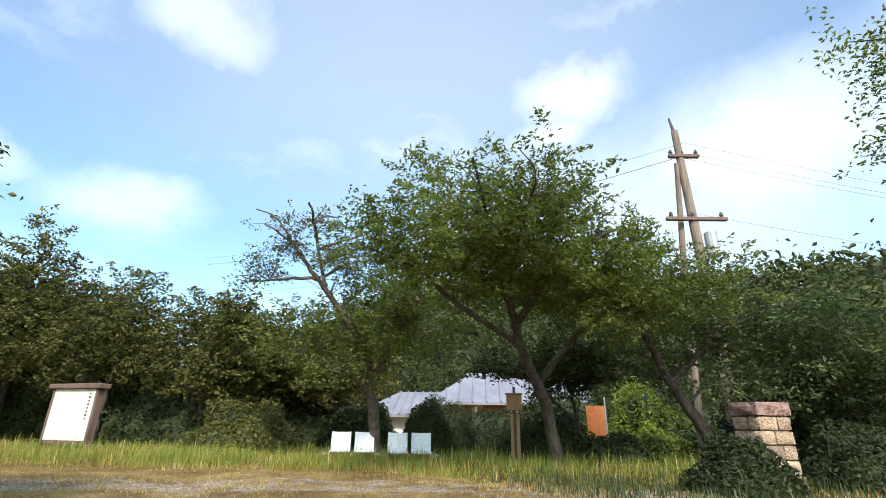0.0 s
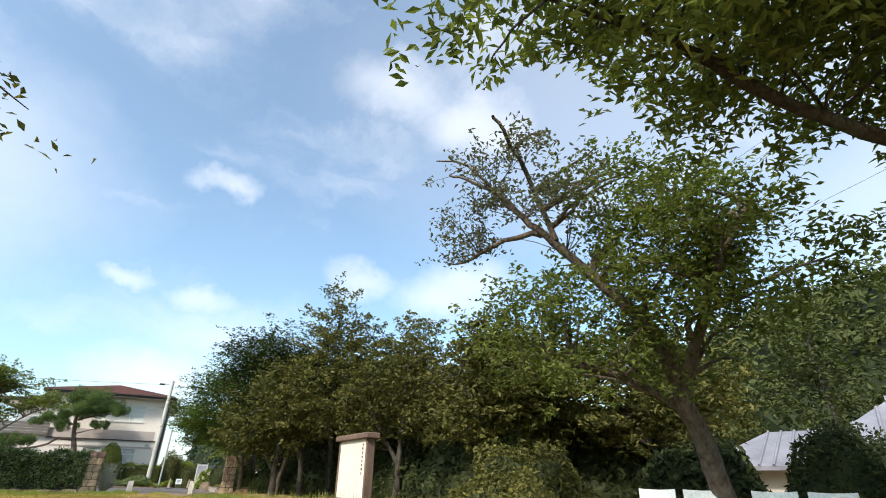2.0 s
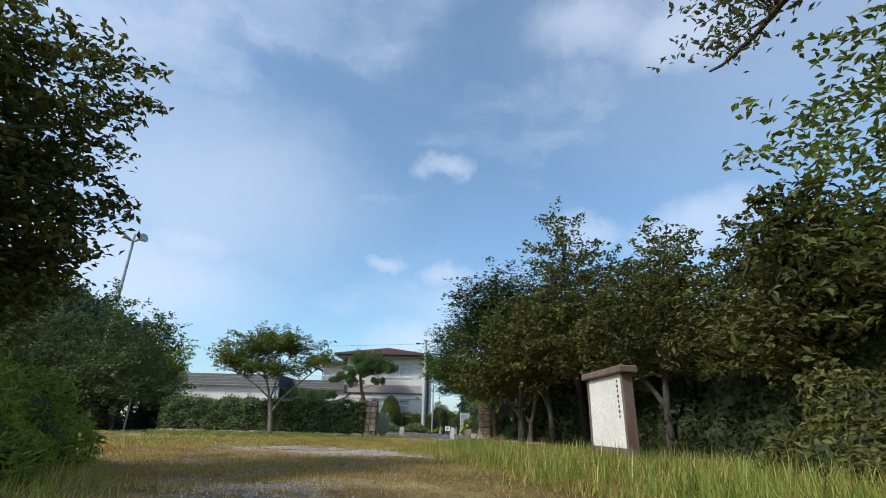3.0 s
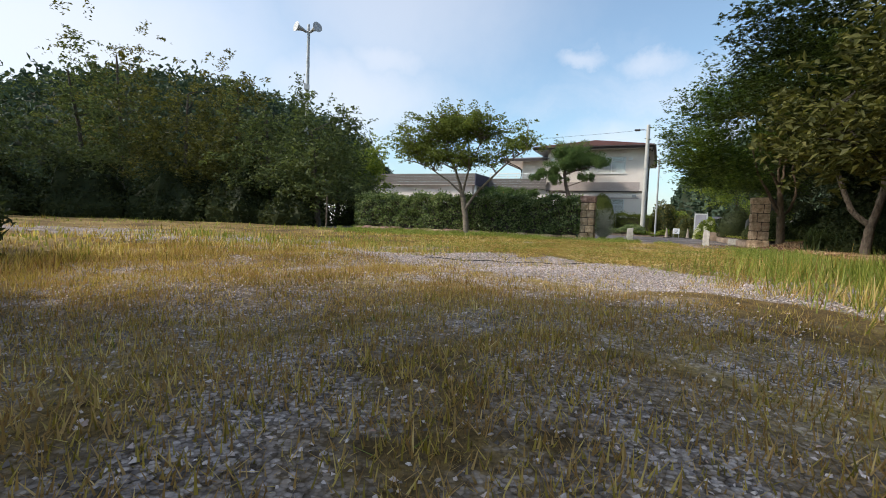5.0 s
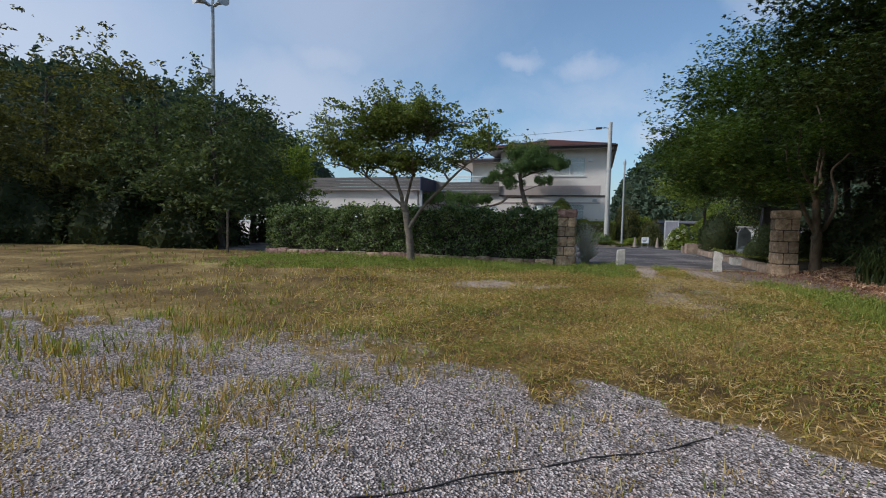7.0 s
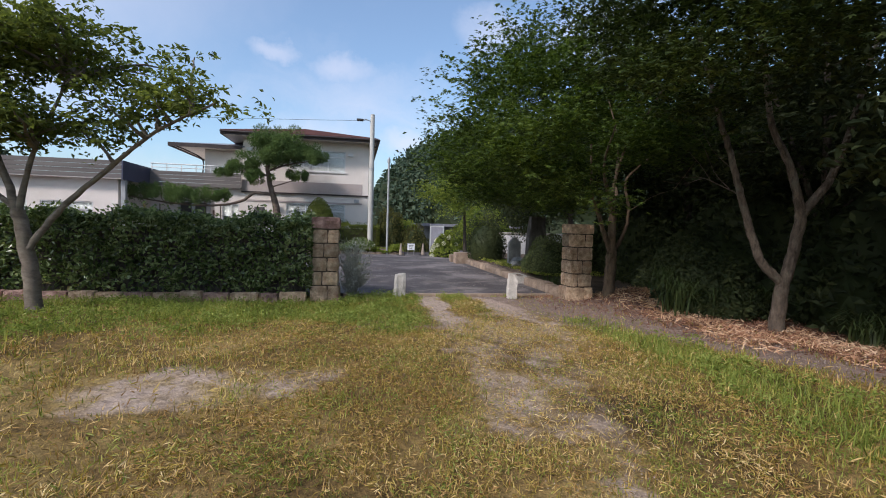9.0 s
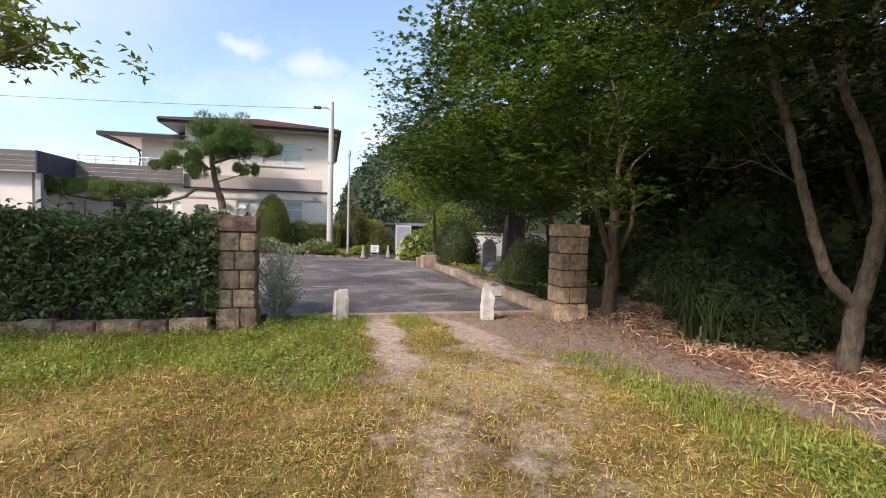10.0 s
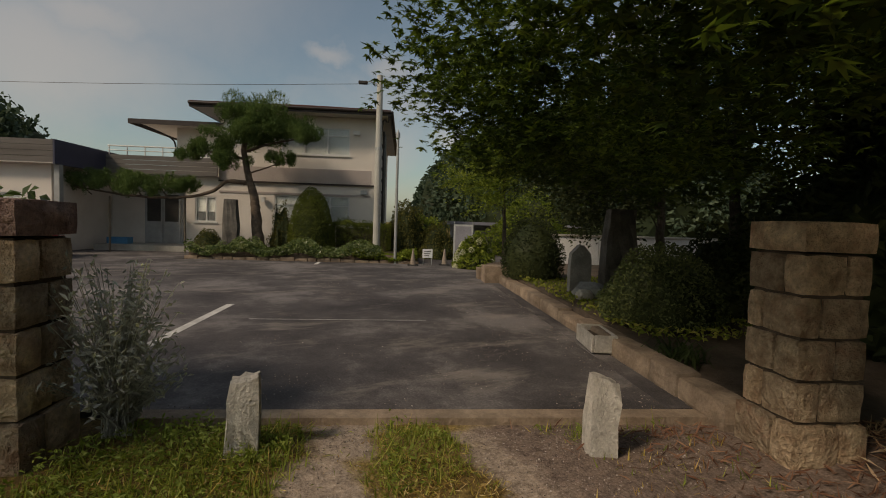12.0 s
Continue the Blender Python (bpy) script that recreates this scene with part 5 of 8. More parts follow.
tree("maple_tree", "green Japanese maple spreading over the gate", (MAPLE.x, MAPLE.y, 0.1),
     [([at_maple(q) for q in line], r0, r1) for line, r0, r1 in MAPLE_LIMBS],
     [(tuple(gate(4.5, 2.2, 4.4)), (2.3, 2.2, 1.7)), (tuple(gate(3.0, 3.0, 3.3)), (1.2, 1.3, 0.9)), (tuple(gate(5.6, 0.0, 3.2)), (1.3, 1.2, 0.6)), (tuple(gate(5.0, 4.6, 2.9)), (1.5, 1.5, 0.9)), (tuple(gate(6.4, 1.0, 4.2)), (2.0, 2.0, 1.4)),
      (tuple(gate(3.9, 4.2, 2.5)), (0.9, 1.2, 0.55)), (tuple(gate(3.3, 4.6, 3.6)), (1.2, 1.3, 0.8)), (tuple(gate(5.6, 3.4, 2.2)), (1.2, 1.0, 0.4)),
      (tuple(gate(4.1, 3.0, 5.3)), (1.3, 1.3, 1.1)), (tuple(gate(5.3, 3.2, 6.5)), (1.3, 1.3, 0.9)), (tuple(gate(3.3, 3.2, 2.75)), (0.9, 1.0, 0.45)),
      # layers that hang forward over the gateway
      ((-22.9, 15.7, 3.3), (0.9, 0.8, 0.4)), ((-22.4, 15.6, 2.65), (0.8, 0.6, 0.2)), ((-23.8, 16.4, 2.7), (0.8, 0.8, 0.3)), ((-24.1, 16.9, 2.15), (0.7, 0.6, 0.22)), ((-21.6, 15.7, 2.7), (0.9, 0.8, 0.25)),
      ((-21.3, 15.9, 2.2), (0.6, 0.6, 0.14)), ((-20.5, 16.1, 1.85), (0.5, 0.45, 0.10)), ((-20.7, 15.2, 3.0), (1.0, 0.8, 0.3)), ((-23.3, 16.5, 4.3), (1.0, 1.0, 0.6)), ((-22.2, 16.6, 4.3), (1.0, 0.8, 0.4)),
      ((-22.25, 16.55, 2.2), (0.55, 0.5, 0.18)), ((-21.7, 16.85, 2.15), (0.5, 0.45, 0.16)), ((-21.6, 16.4, 2.45), (0.6, 0.5, 0.18)), ((-22.4, 16.2, 2.45), (0.5, 0.5, 0.16)), ((-21.1, 16.7, 2.45), (0.6, 0.5, 0.2)), ((-22.6, 17.3, 2.35), (0.7, 0.6, 0.25)), (tuple(gate(4.5, 0.7, 2.05)), (0.75, 0.75, 0.22)), (tuple(gate(3.9, 1.6, 2.3)), (0.8, 0.8, 0.3)), (at_maple((-0.6, -1.4, 3.1)), (0.7, 0.6, 0.3)), (at_maple((0.0, -1.2, 3.5)), (0.7, 0.6, 0.3)), (at_maple((0.6, -1.0, 3.1)), (0.7, 0.6, 0.3))],
     2950, 14, 0.16, LEAF_MAPLE, 0.145, 32, bark=BARK_MAPLE, twigs=16, star=True, flat=0.3, twig_r=0.006, even=0.62)
tree("evergreen_tree", "tall dark evergreen behind the maple", tuple(gate(8.4, 1.6)),
     [([tuple(gate(8.4, 1.6, -0.1)), tuple(gate(8.3, 1.6, 2.0)), tuple(gate(8.0, 1.6, 5.5))], 0.15, 0.05)],
     [(tuple(gate(7.6, 1.4, 4.6)), (2.2, 2.2, 1.8)), (tuple(gate(6.6, 2.6, 6.0)), (2.0, 2.0, 1.4)), (tuple(gate(8.4, 0.0, 3.0)), (1.8, 1.6, 1.0))],
     420, 34, 0.25, LEAF_DARK, 0.145, 37, twigs=30)
tree("evergreen_tree", "dark evergreen shading the memorial stones", tuple(gate(8.2, 5.5)),
     [([tuple(gate(8.2, 5.5, -0.1)), tuple(gate(8.1, 5.5, 1.6)), tuple(gate(7.9, 5.4, 4.2))], 0.16, 0.05)],
     [(tuple(gate(7.6, 5.2, 4.2)), (2.6, 2.6, 1.9)), (tuple(gate(6.8, 7.4, 3.2)), (2.0, 2.0, 1.3)), (tuple(gate(8.0, 3.0, 3.0)), (1.8, 1.8, 0.9))],
     420, 32, 0.28, LEAF_DARK, 0.15, 33, twigs=30)
# shade under the neighbouring crowns is put into the dark leaf colour
tree("evergreen_tree", "dark evergreen behind the memorial bed", tuple(gate(9.5, 10.5)),
     [([tuple(gate(9.5, 10.5, -0.1)), tuple(gate(9.4, 10.4, 2.0)), tuple(gate(9.2, 10.3, 5.0))], 0.18, 0.05)],
     [(tuple(gate(8.6, 10.0, 4.6)), (2.4, 2.4, 2.2)), (tuple(gate(7.4, 11.0, 2.3)), (1.7, 1.7, 1.3)), (tuple(gate(6.6, 8.8, 2.4)), (1.3, 1.3, 0.9))],
     460, 40, 0.3, LEAF_DARK, 0.14, 34, twigs=60)
tree("bright_tree", "sunlit yellow-green tree beyond the car park", tuple(gate(6.2, 16.5)),
     [([tuple(gate(6.2, 16.5, -0.1)), tuple(gate(6.1, 16.4, 1.6)), tuple(gate(6.0, 16.3, 3.6))], 0.12, 0.04)],
     [(tuple(gate(5.6, 15.6, 3.6)), (1.6, 1.5, 1.0)), (tuple(gate(4.4, 15.4, 3.2)), (1.2, 1.2, 0.5)), (tuple(gate(5.2, 15.0, 2.5)), (1.3, 1.2, 0.5)), (tuple(gate(6.8, 15.0, 4.6)), (1.4, 1.4, 0.9))],
     300, 34, 0.26, LEAF_BRIGHT, 0.12, 35, hollow=0.1)

# small cherry before the hedge
tree("small_cherry_tree", "small spreading cherry tree in front of the hedge", (-24.75, 9.3, 0),
     [([(-24.75, 9.3, -0.1), (-24.85, 9.22, 0.7), (-24.95, 9.1, 1.45)], 0.11, 0.085),
      ([(-24.95, 9.1, 1.4), (-25.1, 8.9, 2.1), (-25.3, 8.5, 3.0), (-25.4, 8.2, 3.8)], 0.06, 0.02),
      ([(-24.85, 9.2, 0.9), (-24.75, 9.6, 1.5), (-24.4, 10.2, 2.14), (-24.0, 10.7, 2.63), (-23.5, 11.4, 3.05)], 0.055, 0.015),
      ([(-24.95, 9.1, 1.4), (-24.8, 9.3, 2.3), (-24.6, 9.7, 3.3)], 0.05, 0.015),
      ([(-24.95, 9.1, 1.4), (-25.3, 8.6, 1.9), (-25.8, 7.6, 2.6)], 0.045, 0.015)],
     [((-24.9, 9.0, 3.75), (1.5, 1.9, 0.6)), ((-24.05, 10.9, 3.1), (0.85, 1.1, 0.35)), ((-25.6, 7.5, 3.2), (1.1, 1.3, 0.55)), ((-24.9, 9.0, 2.7), (1.3, 1.8, 0.35))],
     720, 32, 0.14, LEAF_CHERRY, 0.10, 36, bark=BARK_PALE, twigs=120, hollow=0.2, flat=0.35)

# the tree and thicket south of the track
tree("dark_tree", "dense dark tree south of the gravel track", (-9.05, 3.58, 0),
     [([(-9.05, 3.58, -0.1), (-9.05, 3.68, 1.6), (-8.95, 3.78, 3.0), (-8.85, 4.08, 4.8)], 0.15, 0.04), ([(-9.05, 3.68, 1.5), (-8.45, 4.28, 2.4), (-8.05, 4.88, 3.0)], 0.06, 0.015)],
     [((-9.2, 4.33, 3.75), (1.5, 1.5, 1.6)), ((-9.45, 5.18, 2.7), (0.85, 0.7, 0.95)), ((-9.45, 4.78, 1.85), (0.85, 0.8, 0.6)), ((-8.15, 4.38, 2.3), (0.8, 0.8, 0.8))],
     520, 38, 0.18, LEAF_WOOD, 0.12, 41, twigs=70)
# bright leaf paints the sunlight on the thicket's top
shrub("thicket", "dense green thicket beside the track", (-9.0, 4.9, 0), (2.1, 1.35, 1.06), 12000, LEAF_BRIGHT, 0.11, 42, leaf_w=0.2, rough=0.10)
shrub("thicket", "dark thicket under the tree", (-11.2, 2.8, 0), (2.2, 1.8, 1.6), 7000, LEAF_DARK, 0.12, 43, leaf_w=0.4, rough=0.10)

# tree beside the track whose drooping outer shoots hang over the field
# only the shoots show; the unseen crown is placed to shade the grass
tree("overhanging_tree", "broadleaf tree beside the track with drooping outer shoots", (-5.8, 1.8, 0),
     [([(-5.8, 1.8, -0.1), (-5.8, 1.9, 1.6), (-5.7, 2.1, 3.0), (-5.6, 2.4, 4.6)], 0.15, 0.04), ([(-5.7, 2.0, 2.4), (-5.7, 3.4, 3.6), (-5.75, 5.0, 3.75), (-5.65, 6.05, 3.35)], 0.05, 0.004), ([(-5.8, 2.0, 2.2), (-6.5, 2.2, 3.2), (-7.0, 2.4, 4.0)], 0.06, 0.015)],
     [((-5.7, 2.5, 4.3), (1.6, 1.1, 0.9)), ((-6.6, 2.6, 3.7), (0.8, 0.7, 0.6)), ((-4.8, 2.8, 3.8), (0.9, 0.8, 0.6)), ((-5.68, 6.0, 3.3), (0.10, 0.10, 0.08))],
     330, 36, 0.16, LEAF_WOOD, 0.11, 44, twigs=60, twig_r=0.014, even=0.6)

# belt of trees to the south-west
for k, (x, y, h, r, leaf) in enumerate([(-30.5, 2.6, 5.2, 2.2, LEAF_BELT), (-33.5, -0.8, 6.6, 2.9, LEAF_BELT), (-33.8, -5.2, 7.8, 3.2, LEAF_WOOD), (-32.5, -9.8, 8.4, 3.4, LEAF_BELT),
                                        (-29.5, -13.6, 8.6, 3.4, LEAF_BELT), (-37.0, -4.0, 9.4, 3.2, LEAF_WOOD), (-36.5, -10.5, 11.0, 3.4, LEAF_WOOD), (-25.0, -16.5, 8.4, 3.4, LEAF_BELT),
                                        (-34.8, 2.6, 5.0, 2.4, LEAF_BELT), (-20.0, -18.5, 8.4, 3.6, LEAF_WOOD), (-38.5, 3.2, 4.6, 2.2, LEAF_BRIGHT)]):
    q = random.Random(300 + k)
    tree("roadside_tree", "tall shaggy tree in the belt along the field", (x, y, 0),
         [([(x, y, -0.1), (x + q.uniform(-0.2, 0.2), y, h * 0.3), (x + q.uniform(-0.6, 0.6), y + q.uniform(-0.4, 0.4), h * 0.85)], 0.20, 0.04)],
         [((x, y, h * 0.48), (r, r, h * 0.26)), ((x, y, h * 0.74), (r * 0.6, r * 0.6, h * 0.18)), ((x + 0.7, y + 0.4, h * 0.34), (r * 0.8, r * 0.8, h * 0.15))]
         + [((x + q.uniform(-1, 1) * r * 0.7, y + q.uniform(-1, 1) * r * 0.7, h * q.uniform(0.76, 0.96)), (0.55, 0.55, 1.5)) for _ in range(10)],
         290, 24, 0.22, leaf, 0.20, 400 + k, group="tree belt", twigs=30)

# hills behind
def hill(name, label, centre, radii, count, seed, leaf=LEAF_DARK, per=10, size=1.9):
    """A wooded hill: a smooth mound under a canopy of single crowns."""
    rng = np.random.default_rng(seed)
    root = empty(name, Matrix.Translation((*centre, 0)), label, "hill", kind="stuff")
    rx, ry, h = radii
    bm = bmesh.new()
    bmesh.ops.create_icosphere(bm, subdivisions=4, radius=1)
    for v in bm.verts:
        k = 1 + 0.06 * math.sin(v.co.x * 9 + seed) * math.sin(v.co.y * 8) + 0.04 * math.sin(v.co.x * 19 + v.co.z * 15)
        v.co = Vector((v.co.x * rx * k, v.co.y * ry * k, max(v.co.z, -0.02) * h * k - 1.0))
    part("mound", bm, LEAF_DARK, root)
    way = unit_rows(rng.normal(0, 1, (count, 3)))
    way[:, 2] = np.abs(way[:, 2])
    # only the side towards the field is wooded
    to = np.array([-10.0 - centre[0], 8.0 - centre[1]])
    to /= np.linalg.norm(to)
    back = way[:, :2] @ to < 0
    way[back, :2] -= 2 * (way[back, :2] @ to)[:, None] * to
    mid = way * np.array([rx, ry, h])
    big = rng.uniform(1.4, 3.0, count)
    k = rng.normal(0, 1, (count * per, 3)) * np.array([0.5, 0.5, 0.75])
    k[:, 2] = np.abs(k[:, 2]) * 1.2
    k[:, :2] *= np.clip(1.15 - k[:, 2:3] * 0.45, 0.1, 1)
    pts = np.repeat(mid, per, 0) + k * np.repeat(big, per)[:, None]
    v, f = leaf_arrays(pts, size, size * 0.55, rng, droop=0.5, flat=0.4)
    raw_mesh("canopy", v, f, leaf, root)
    return root


hill("wooded_hill", "steep hill covered in dark cedar forest", (-131, 125), (56, 50, 33), 2200, 51, LEAF_CEDAR, 11, 1.55)
hill("wooded_hill", "wooded ridge rising behind the low building", (-152, -67), (62, 62, 34), 1500, 52, LEAF_CEDAR, 10, 1.65)
hill("wooded_hill", "wooded hill to the north beyond the house", (20, 112), (58, 45, 30), 2200, 53, LEAF_HILL, 8, 1.2)
hill("wooded_hill", "wooded hill beyond the roadside", (78, 96), (50, 46, 29), 1500, 54, LEAF_HILL, 10, 1.3)


# ---- things in the north field ----
def notice_board():
    """Framed board standing in the grass: two posts, top beam, cream panel, brush lettering too faded to read."""
    m = pose(-10.95, 14.2, 0, 0, 0, -18)
    root = empty("notice_board", m, "large cream notice board in a brown wooden frame", "notice board")
    w, h = 1.60, 1.60
    for x in (0.0, w - 0.07):
        part("post", box_bm(x, x + 0.07, 0.0, 0.20, -0.1, h - 0.13, 0.012), WOOD_BROWN, root)
    part("beam", box_bm(-0.09, w + 0.09, -0.07, 0.27, h - 0.126, h, 0.02), WOOD_BROWN, root, "weathered wooden top beam")
    part("panel", box_bm(0.074, w - 0.074, 0.02, 0.12, 0.26, h - 0.13), BOARD_WHITE, root, "blank cream painted panel")
    part("base_rail", box_bm(0.074, w - 0.074, 0.03, 0.14, 0.17, 0.256), WOOD_BROWN, root)
    q = random.Random(8)
    for k in range(8):
        z = 1.36 - k * 0.085
        s = q.uniform(0.018, 0.032)
        part("lettering_bar", box_bm(w - 0.24 - s, w - 0.24 + s, 0.014, 0.017, z - 0.026, z + 0.020), INK, root)
    return root


notice_board()


def seat_bench(m, label):
    root = empty("seat_bench", m, label, "bench", "outdoor benches")
    part("rail", box_bm(-0.62, 0.62, -0.03, 0.03, 0.20, 0.25, 0.008), METAL_GREY, root)
    for x in (-0.42, 0.42):
        part("leg", tube_bm([(x, -0.18, 0), (x, 0, 0.20), (x, 0.18, 0)], [0.02, 0.02, 0.02], 6), METAL_GREY, root)
    for x in (-0.25, 0.25):
        shell = bmesh.new()
        prof = [(-0.28, 0.27), (-0.20, 0.255), (0.08, 0.26), (0.14, 0.29), (0.18, 0.40), (0.23, 0.62), (0.24, 0.645)]
        rows = []
        for y, z in prof:
            rows.append([shell.verts.new((x + u * 0.21, y - 0.03 * abs(u) ** 2, z + 0.012 * abs(u) ** 2)) for u in (-1, -0.6, 0, 0.6, 1)])
        for r0, r1 in zip(rows, rows[1:]):
            for i in range(4):
                shell.faces.new((r0[i], r0[i + 1], r1[i + 1], r1[i]))
        bmesh.ops.recalc_face_normals(shell, faces=shell.faces[:])
        bmesh.ops.solidify(shell, geom=shell.faces[:], thickness=0.025)
        part("seat_shell", shell, PLASTIC_WHITE, root, "white moulded plastic seat")
    return root


seat_bench(pose(-2.75, 12.45, -0.08, 0, 0, 10), "pair of white plastic seats on a metal rail")
seat_bench(pose(-1.52, 12.3, -0.08, 0, 0, 6), "pair of white plastic seats on a metal rail near the tree")


def old_house():
    root = empty("old_house", pose(0.3, 25.2, 0, 0, 0, -4), "low old house with pale grey tiled roof behind trees", "house")

    def hipped(name, x0, x1, y0, y1, z, ridge_y, top, material, inset, parent=root):
        bm = bmesh.new()
        t = 0.10
        rows = [(y0, z), (ridge_y, top), (y1, z)]
        lo = [[bm.verts.new((x, y, zz)) for x in (x0 + (inset if zz == top else 0), x1)] for y, zz in rows]
        hi = [[bm.verts.new((x, y, zz + t)) for x in (x0 + (inset if zz == top else 0), x1)] for y, zz in rows]
        for i in range(2):
            bm.faces.new((hi[i][0], hi[i][1], hi[i + 1][1], hi[i + 1][0]))
            bm.faces.new((lo[i][0], lo[i + 1][0], lo[i + 1][1], lo[i][1]))
            bm.faces.new((lo[i][1], hi[i][1], hi[i + 1][1], lo[i + 1][1]))
        for i in (0, 2):
            bm.faces.new((lo[i][0], lo[i][1], hi[i][1], hi[i][0]))
        bm.faces.new((hi[0][0], hi[1][0], hi[2][0]))
        bm.faces.new((lo[0][0], lo[2][0], hi[2][0], hi[0][0]))
        bmesh.ops.recalc_face_normals(bm, faces=bm.faces[:])
        return part(name, bm, material, parent)

    hipped("roof", -1.9, 5.4, -2.0, 3.6, 1.6, 1.2, 3.0, ROOF_TILE, 1.7)
    part("ridge", tube_bm([(-0.2, 1.2, 3.12), (5.45, 1.2, 3.12)], [0.14, 0.14]), ROOF_TILE, root)
    # hipped lower roof that steps forward
    bm = bmesh.new()
    rim = [(-4.6, -3.9), (-1.0, -3.9), (-1.0, 0.6), (-4.6, 0.6)]
    lo, mid = [bm.verts.new((x, y, 1.02)) for x, y in rim], [bm.verts.new((x, y, 1.12)) for x, y in rim]
    top = [bm.verts.new((-3.1, -1.6, 2.12)), bm.verts.new((-1.0, -1.6, 2.12))]
    bm.faces.new(lo[::-1])
    for i in range(4):
        bm.faces.new((lo[i], lo[(i + 1) % 4], mid[(i + 1) % 4], mid[i]))
    for q in ((mid[0], mid[1], top[1], top[0]), (mid[1], mid[2], top[1]), (mid[2], mid[3], top[0], top[1]), (mid[3], mid[0], top[0])):
        bm.faces.new(q)
    part("lean_to_roof", bm, ROOF_TILE, root)
    for k in range(12):
        x = -1.7 + k * 0.62
        up = min(1.0, (x + 1.9) / 1.7)
        part("tile_roll", tube_bm([(x, -2.02, 1.71), (x, -2.02 + 3.22 * up, 1.71 + 1.39 * up)], [0.05, 0.05], 6), ROOF_TILE, root)
    for k in range(7):
        x = -3.05 + k * 0.33
        part("tile_roll", tube_bm([(x, -3.92, 1.14), (x, -1.6, 2.14)], [0.035, 0.035], 6), ROOF_TILE, root)
    part("wall", box_bm(-1.5, 5.0, -1.2, 3.0, 0, 1.75), PLASTER, root)
    part("wall", box_bm(-4.2, -1.61, -3.4, 0.3, 0, 1.03), PLASTER, root)
    for x in (-1.0, 0.6, 2.2):
        part("shutter", box_bm(x, x + 1.1, -1.26, -1.2, 0.3, 1.75), WOOD_TAN, root, "tan wooden shutter")
    for x in (-1.5, 0.3, 2.0, 3.6, 4.9):
        part("post", box_bm(x - 0.05, x + 0.05, -1.9, -1.8, 0, 1.75), WOOD_BROWN, root)
    return root


old_house()


def meter_post():
    root = empty("meter_post", pose(0.62, 11.6, 0, 0, 0, -10), "tan box on a slim post with a wooden panel beneath", "utility box")
    part("post", tube_bm([(0, 0.02, -0.1), (0, 0.02, 1.5)], [0.03, 0.026], 8), METAL_DARK, root)
    part("panel_box", box_bm(-0.15, 0.15, -0.14, 0.0, 1.04, 1.34, 0.012), WOOD_TAN, root, "tan painted box")
    part("lid", box_bm(-0.17, 0.17, -0.16, 0.02, 1.344, 1.37), WOOD_TAN, root)
    part("board", box_bm(-0.09, 0.09, 0.04, 0.07, 0.05, 0.98), WOOD_TAN, root)
    return root


meter_post()


def banner_stand():
    root = empty("orange_banner", pose(3.3, 15.6, -0.1, 0, 0, -14), "orange cloth sign hanging on a slim post", "banner")
    part("pole", tube_bm([(0.36, 0, 0), (0.36, 0, 1.65)], [0.02, 0.02], 6), METAL_GREY, root)
    bm = bmesh.new()
    rows = []
    for k in range(7):
        z = 1.42 - k * 0.2
        rows.append([bm.verts.new((-0.16 + 0.50 * u + 0.03 * k / 6 * (1 - u), 0.02 * math.sin(k + 3 * u), z)) for u in (0, 0.33, 0.66, 1.0)])
    for r0, r1 in zip(rows, rows[1:]):
        for i in range(3):
            bm.faces.new((r0[i], r0[i + 1], r1[i + 1], r1[i]))
    bmesh.ops.solidify(bm, geom=bm.faces[:], thickness=0.008)
    part("cloth", bm, ORANGE, root)
    return root


banner_stand()


def power_pole():
    root = empty("power_pole", pose(6.45, 14.2, 0), "old wooden power pole with crossarms, strut and insulators", "utility pole")
    part("pole", tube_bm([(0, 0, -0.2), (-0.15, -0.1, 5.0), (-0.32, -0.2, 9.3)], [0.17, 0.14, 0.10], 10), POLE_WOOD, root)
    part("strut", tube_bm([(-0.75, 0.4, -0.1), (-0.62, 0.15, 4.2), (-0.40, -0.15, 8.2)], [0.10, 0.09, 0.07], 8), POLE_WOOD, root)
    for z, l in ((6.3, 0.95), (8.35, 0.5)):
        arm = part("crossarm", box_bm(-0.25 - l * 0.8, -0.25 + l, -0.30, -0.18, z, z + 0.10, 0.008), WOOD_BROWN, root)
        for s in (-0.65, 0.0, 0.85):
            part("insulator", tube_bm([(-0.25 + s * l, -0.24, z + 0.1), (-0.25 + s * l, -0.24, z + 0.17), (-0.25 + s * l, -0.24, z + 0.26)], [0.035, 0.06, 0.03], 8), INSULATOR, arm)
    part("bracket", tube_bm([(-0.34, -0.2, 9.25), (-0.44, -0.22, 9.75)], [0.05, 0.03], 6), METAL_DARK, root)
    part("transformer", tube_bm([(0.12, -0.28, 5.2), (0.12, -0.28, 5.9)], [0.17, 0.17], 12), METAL_GREY, root)
    return root


power_pole()


def cable(points, r, label):
    ob = raw_mesh("cable", *[np.array([tuple(p) for p in a]) if i == 0 else np.array(a) for i, a in enumerate(tube_arrays(points, [r] * len(points), 4))], METAL_DARK)
    return tagged(ob, label, "cable", "overhead cables")


def sag(a, b, drop, n=12):
    a, b = Vector(a), Vector(b)
    return [a.lerp(b, t / n) - Vector((0, 0, drop * 4 * (t / n) * (1 - t / n))) for t in range(n + 1)]


